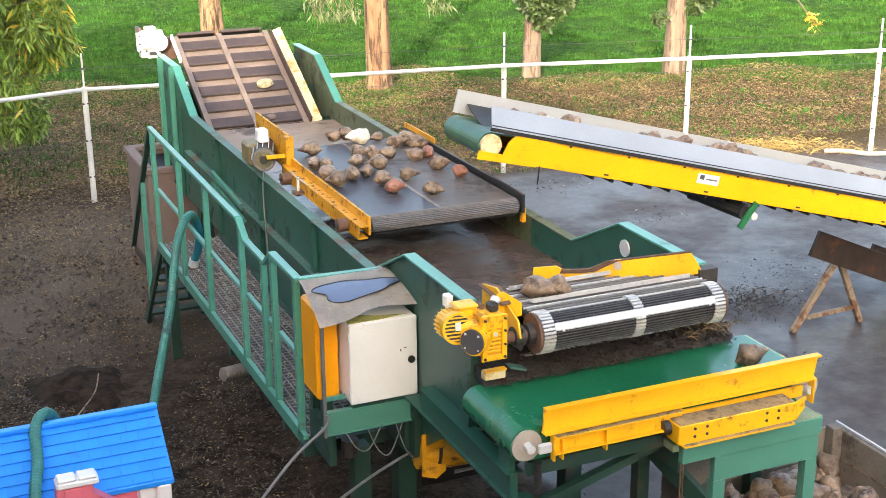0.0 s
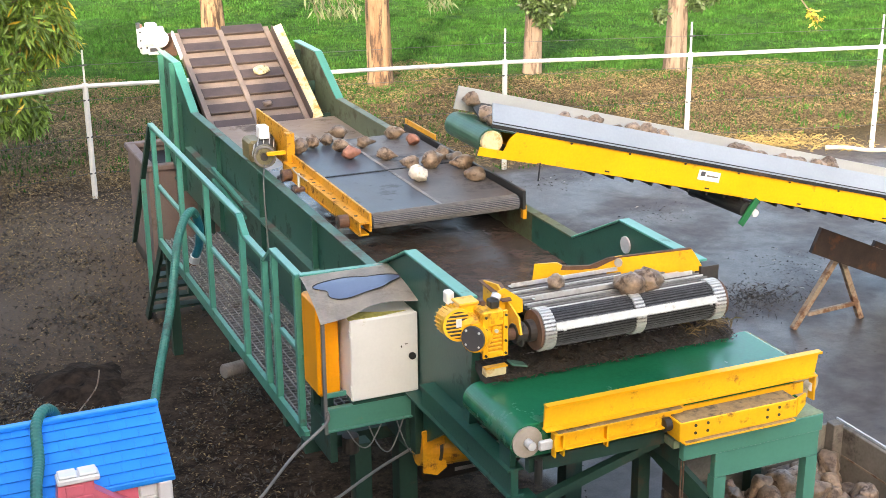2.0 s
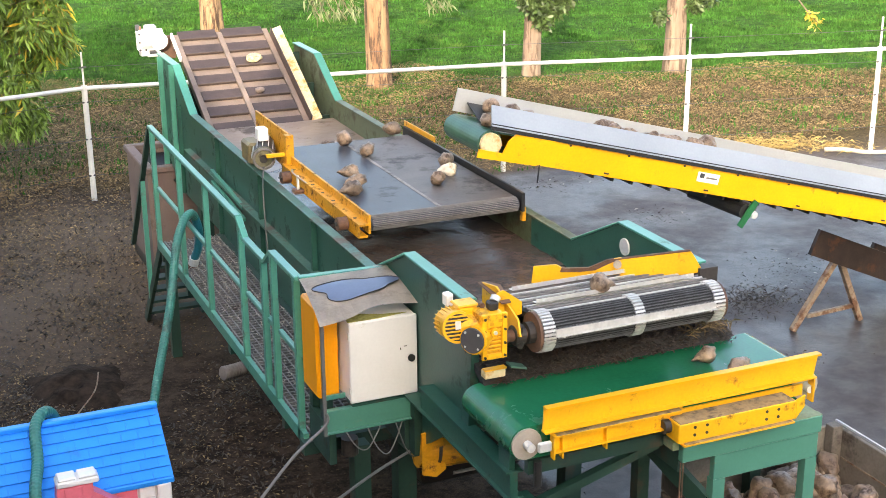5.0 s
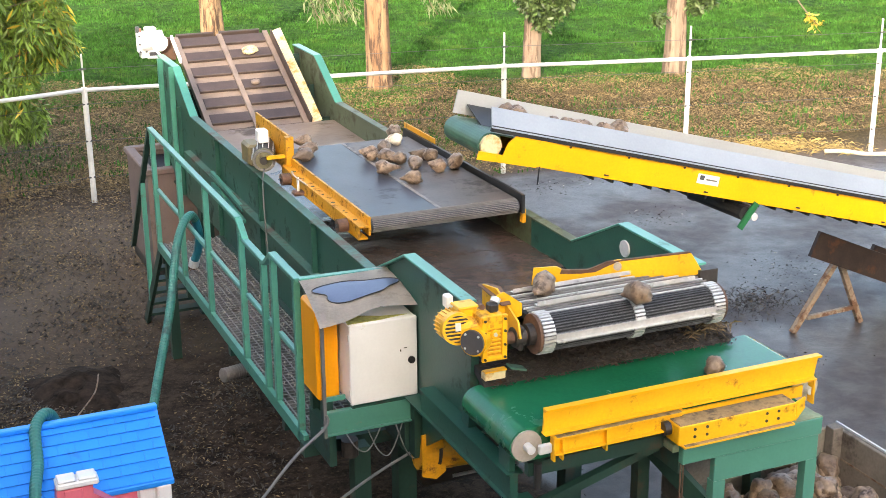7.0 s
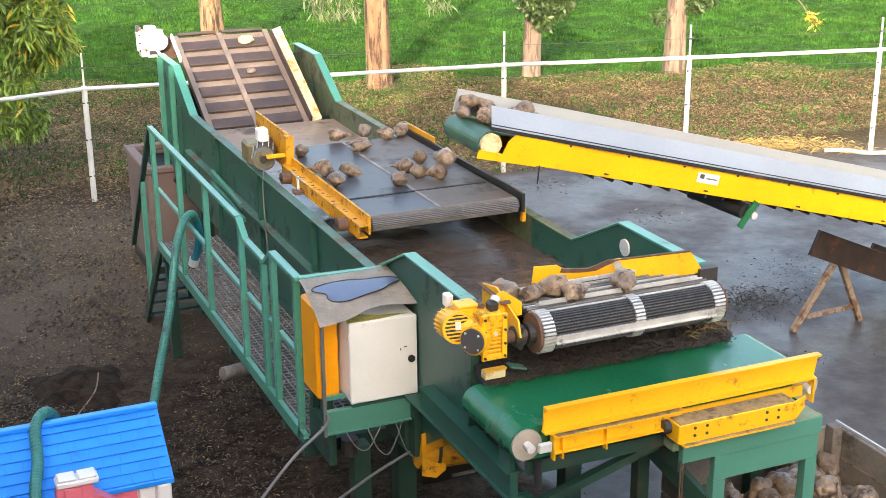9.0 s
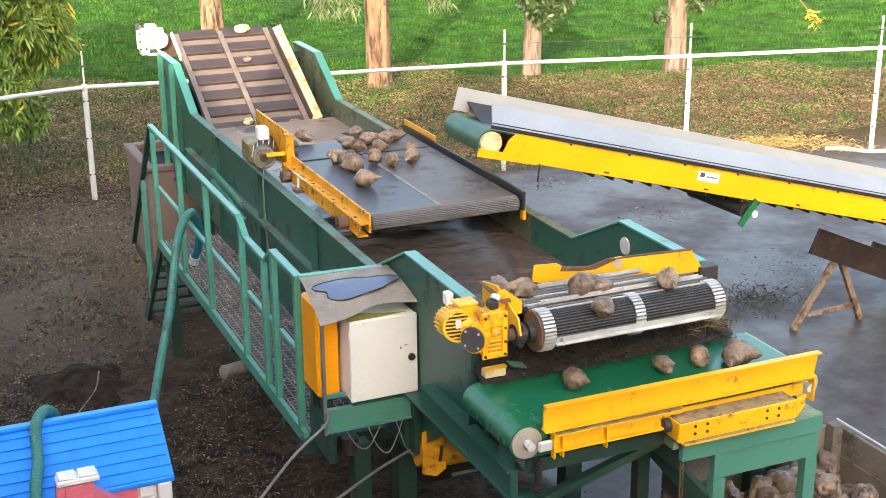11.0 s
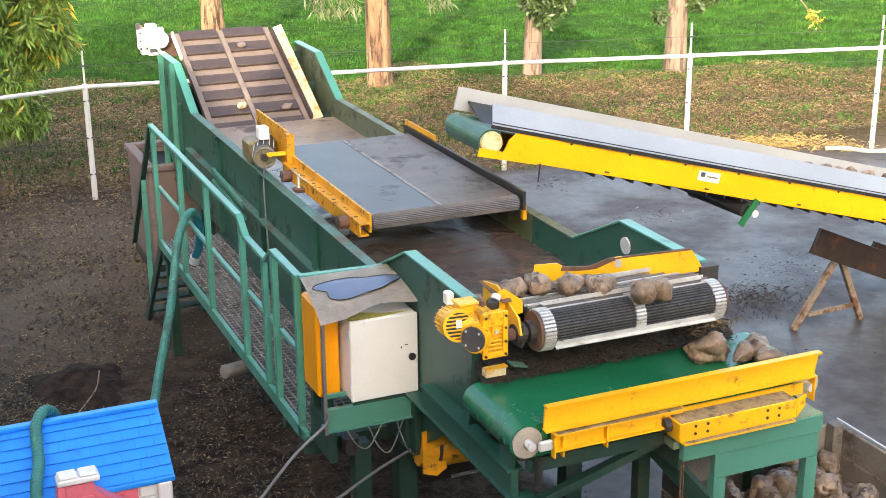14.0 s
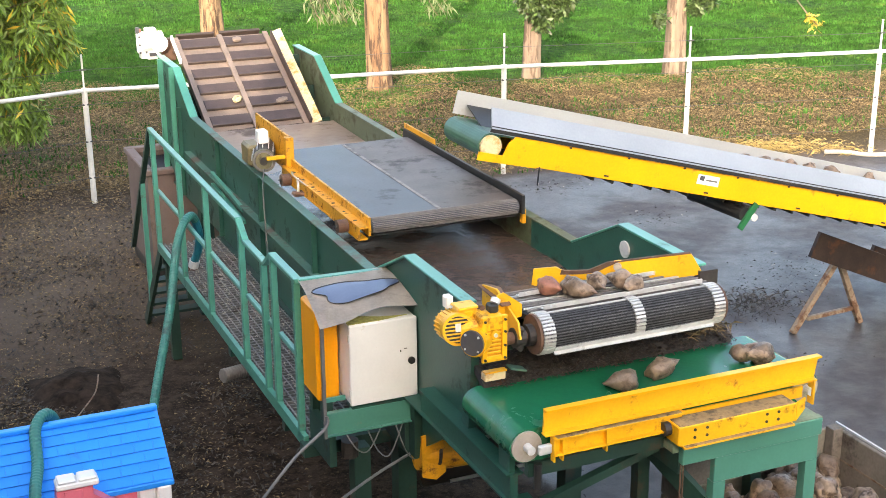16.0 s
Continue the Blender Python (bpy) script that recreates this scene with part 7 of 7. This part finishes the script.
    lift(1, 1.00, [(7.5, 2.84, 5.67, 2.27), (8.5, 3.03, 5.59, 2.28), (9.2, 3.12, 5.46, 2.29), (9.8, 3.28, 5.39, 2.29), (10.2, 3.30, 5.24, 2.24), (10.45, 3.47, 5.37, 1.86), (11.3, 3.89, 5.31, 1.86), (11.7, 4.03, 5.33, 1.86), (11.9, 4.14, 5.38, 1.86)])
    lift(2, 0.90, [(8.2, 2.81, 5.66, 2.27), (9.2, 2.94, 5.57, 2.28), (10, 3.22, 5.46, 2.29), (10.5, 3.25, 5.24, 2.27), (10.75, 3.41, 5.39, 1.86), (11.3, 3.62, 5.25, 1.86), (11.7, 3.77, 5.22, 1.86), (12.1, 3.89, 5.29, 1.86)])
    lift(6, 1.05, [(8.4, 2.95, 5.73, 2.27), (9.2, 3.05, 5.58, 2.28), (9.6, 3.28, 5.47, 2.29), (9.9, 3.40, 5.24, 2.27), (10.1, 3.61, 5.37, 1.86), (11.3, 3.98, 5.20, 1.86), (11.7, 4.18, 5.19, 1.86)])
    lift(4, 1.00, [(9, 2.80, 5.74, 2.26), (10.2, 3.08, 5.58, 2.28), (10.75, 2.99, 5.24, 2.32), (11, 3.01, 5.32, 1.86), (11.3, 3.01, 5.26, 1.86), (11.7, 3.09, 5.26, 1.86), (12.1, 3.17, 5.28, 1.86), (12.5, 3.38, 5.29, 1.86), (12.9, 3.58, 5.25, 1.86), (13.3, 3.75, 5.24, 1.86)])
    lift(0, 0.95, [(9.6, 2.93, 5.69, 2.27), (10.6, 3.16, 5.49, 2.29), (11.05, 3.12, 5.24, 2.26), (11.3, 3.18, 5.24, 2.02), (11.5, 3.34, 5.42, 1.86), (11.7, 3.24, 5.25, 1.86), (12.1, 3.31, 5.16, 1.86), (12.9, 3.58, 5.15, 1.86)])
    lift(3, 1.35, [(10, 2.95, 5.63, 2.27), (11.3, 3.22, 5.48, 2.29), (11.5, 3.25, 5.42, 2.29), (11.7, 3.22, 5.24, 2.21), (11.9, 3.43, 5.40, 1.86), (12.1, 3.54, 5.39, 1.86), (12.3, 3.63, 5.30, 1.86), (12.7, 3.83, 5.24, 1.86), (12.9, 3.88, 5.27, 1.86), (13.3, 4.05, 5.32, 1.86)])
    lift(5, 1.00, [(10.2, 3.38, 5.47, 2.29), (11.3, 3.65, 5.37, 2.30), (11.5, 3.63, 5.30, 2.31), (11.7, 3.69, 5.24, 2.17), (11.9, 3.87, 5.30, 1.86), (12.1, 3.95, 5.38, 1.86), (12.3, 4.07, 5.37, 1.86), (12.7, 4.22, 5.29, 1.86)])
    lift(7, 1.10, [(11.3, 3.53, 5.41, 2.29), (11.7, 3.63, 5.38, 2.30), (12.1, 3.68, 5.30, 2.31), (12.3, 3.77, 5.24, 2.04), (12.5, 4.01, 5.35, 1.86), (12.7, 4.07, 5.25, 1.86)])
    lift(8, 1.10, [(10.8, 3.15, 5.53, 2.28), (11.7, 3.41, 5.43, 2.29), (12.1, 3.44, 5.30, 2.31), (12.3, 3.39, 5.24, 2.26), (12.5, 3.42, 5.24, 1.97), (12.7, 3.50, 5.41, 1.86), (12.9, 3.53, 5.43, 1.86), (13.1, 3.56, 5.42, 1.86), (13.5, 3.67, 5.40, 1.86), (13.9, 3.83, 5.36, 1.86)])
    lift(1, 0.80, [(11.5, 3.26, 5.45, 2.29), (12.3, 3.48, 5.39, 2.29), (12.7, 3.48, 5.24, 2.22), (12.9, 3.63, 5.30, 1.86), (13.3, 3.73, 5.27, 1.86), (13.7, 3.94, 5.29, 1.86)])
    lift(2, 1.20, [(11.9, 3.49, 5.47, 2.29), (12.5, 3.54, 5.42, 2.29), (12.9, 3.67, 5.40, 2.29), (13.1, 3.62, 5.24, 2.15), (13.3, 3.89, 5.50, 1.86), (13.5, 3.95, 5.41, 1.86), (13.7, 4.00, 5.37, 1.86), (13.9, 4.06, 5.36, 1.86), (14.3, 4.22, 5.25, 1.86)])
    lift(6, 0.95, [(12.3, 3.38, 5.42, 2.29), (12.9, 3.56, 5.37, 2.30), (13.1, 3.66, 5.30, 2.29), (13.3, 3.66, 5.24, 2.09), (13.5, 3.77, 5.28, 1.86), (13.7, 3.79, 5.30, 1.86), (14.1, 4.01, 5.24, 1.86), (14.5, 4.19, 5.20, 1.86)])
    lift(0, 1.10, [(12.5, 3.36, 5.47, 2.29), (13.3, 3.55, 5.42, 2.29), (13.5, 3.51, 5.24, 2.25), (13.7, 3.57, 5.24, 2.05), (13.9, 3.75, 5.42, 1.86), (14.1, 3.77, 5.29, 1.86), (14.3, 3.75, 5.22, 1.86), (14.6, 3.90, 5.23, 1.86)])
    lift(3, 1.25, [(12.7, 3.36, 5.52, 2.28), (13.5, 3.58, 5.45, 2.29), (13.7, 3.57, 5.24, 2.23), (13.9, 3.62, 5.24, 2.00), (14.1, 3.93, 5.33, 1.86), (14.3, 4.05, 5.35, 1.86), (14.5, 4.16, 5.35, 1.86)])
    lift(5, 0.90, [(13.1, 3.47, 5.36, 2.30), (13.6, 3.65, 5.30, 2.28), (13.8, 3.67, 5.24, 2.19), (14, 3.90, 5.39, 1.86), (14.3, 4.06, 5.21, 1.86)])
    lift(7, 1.20, [(13, 3.18, 5.58, 2.28), (13.7, 3.39, 5.48, 2.29), (14.1, 3.34, 5.24, 2.31), (14.25, 3.41, 5.24, 2.08), (14.4, 3.62, 5.44, 1.86), (14.5, 3.73, 5.49, 1.86), (14.7, 3.86, 5.49, 1.86), (15, 4.02, 5.48, 1.86), (15.3, 4.16, 5.43, 1.86)])
    lift(4, 1.10, [(13, 3.28, 5.56, 2.28), (13.9, 3.45, 5.38, 2.30), (14.1, 3.47, 5.24, 2.29), (14.2, 3.53, 5.24, 2.06), (14.4, 3.77, 5.41, 1.86), (14.6, 3.77, 5.32, 1.86), (14.8, 3.97, 5.25, 1.86)])
    lift(8, 1.10, [(13.3, 3.09, 5.65, 2.27), (14.1, 3.24, 5.50, 2.28), (14.4, 3.25, 5.41, 2.29), (14.6, 3.21, 5.24, 2.31), (14.7, 3.28, 5.24, 2.20), (14.8, 3.34, 5.24, 2.00), (14.9, 3.48, 5.33, 1.86), (15, 3.66, 5.46, 1.86), (15.1, 3.74, 5.37, 1.86), (15.4, 3.81, 5.25, 1.86), (15.8, 3.97, 5.25, 1.86)])
    lift(1, 1.10, [(13.6, 3.05, 5.67, 2.27), (14.5, 3.18, 5.49, 2.29), (15, 3.18, 5.39, 2.29), (15.1, 3.12, 5.24, 2.30), (15.2, 3.19, 5.24, 2.22), (15.3, 3.24, 5.24, 2.02), (15.4, 3.35, 5.36, 1.86), (15.5, 3.30, 5.32, 1.86), (15.7, 3.23, 5.24, 1.86), (16, 3.24, 5.25, 1.86)])
    lift(2, 1.10, [(13.9, 3.11, 5.64, 2.27), (14.6, 3.28, 5.47, 2.29), (15, 3.31, 5.34, 2.30), (15.1, 3.30, 5.24, 2.29), (15.2, 3.34, 5.24, 2.16), (15.3, 3.47, 5.39, 1.86), (15.5, 3.56, 5.47, 1.86), (15.7, 3.44, 5.26, 1.86), (16, 3.51, 5.31, 1.86)])
    lift(6, 1.00, [(14.1, 3.14, 5.60, 2.28), (14.7, 3.35, 5.47, 2.29), (15, 3.37, 5.30, 2.31), (15.1, 3.38, 5.24, 2.27), (15.2, 3.42, 5.24, 2.21), (15.3, 3.46, 5.24, 2.03), (15.4, 3.58, 5.30, 1.86), (15.5, 3.65, 5.28, 1.86), (15.7, 3.87, 5.27, 1.86), (16, 4.05, 5.27, 1.86)])
    lift(0, 1.05, [(14.2, 3.22, 5.55, 2.28), (14.7, 3.43, 5.42, 2.29), (15, 3.50, 5.30, 2.29), (15.1, 3.51, 5.24, 2.27), (15.2, 3.54, 5.24, 2.10), (15.3, 3.61, 5.31, 1.86), (15.4, 3.71, 5.29, 1.86), (15.5, 3.77, 5.25, 1.86), (15.7, 3.95, 5.25, 1.86)])
    lift(3, 1.05, [(12.5, 2.82, 5.68, 2.27), (13.7, 2.93, 5.69, 2.27), (14.8, 3.07, 5.61, 2.28), (15.5, 3.27, 5.60, 2.28), (16, 3.41, 5.60, 2.28)])
    lift(7, 0.95, [(13.2, 2.80, 5.74, 2.26), (14.6, 2.90, 5.63, 2.27), (15.6, 3.18, 5.63, 2.27), (16, 3.28, 5.60, 2.28)])
    lift(5, 1.00, [(14, 2.80, 5.67, 2.27), (15.2, 3.00, 5.67, 2.27), (16, 3.15, 5.64, 2.27)])
    lift(9, 0.90, [(14.4, 2.80, 5.75, 2.26), (15.4, 2.87, 5.68, 2.27), (16, 3.04, 5.67, 2.27)])
    lift(4, 0.90, [(8, 2.80, 5.74, 2.26), (9.2, 2.80, 5.63, 2.27), (10.4, 2.85, 5.65, 2.27), (11.3, 2.91, 5.65, 2.27), (12.5, 3.09, 5.60, 2.28), (13.3, 3.19, 5.54, 2.28), (14.2, 3.28, 5.47, 2.29), (14.8, 3.36, 5.35, 2.30), (15.05, 3.46, 5.30, 2.23), (15.2, 3.48, 5.24, 2.08), (15.35, 3.64, 5.32, 1.86), (15.7, 3.86, 5.29, 1.86)])
    lift(8, 0.90, [(10.6, 2.80, 5.72, 2.27), (11.5, 2.98, 5.63, 2.27), (12.7, 3.04, 5.65, 2.27), (13.5, 3.09, 5.61, 2.28), (14.4, 3.16, 5.58, 2.28), (15.2, 3.30, 5.60, 2.28), (16, 3.43, 5.50, 2.28)])
    lift(6, 0.90, [(10.8, 2.80, 5.74, 2.26), (11.3, 2.80, 5.74, 2.26), (12.5, 2.85, 5.75, 2.26), (13.5, 2.98, 5.76, 2.26), (14.5, 2.99, 5.61, 2.28), (16, 3.16, 5.55, 2.28)])


motions()
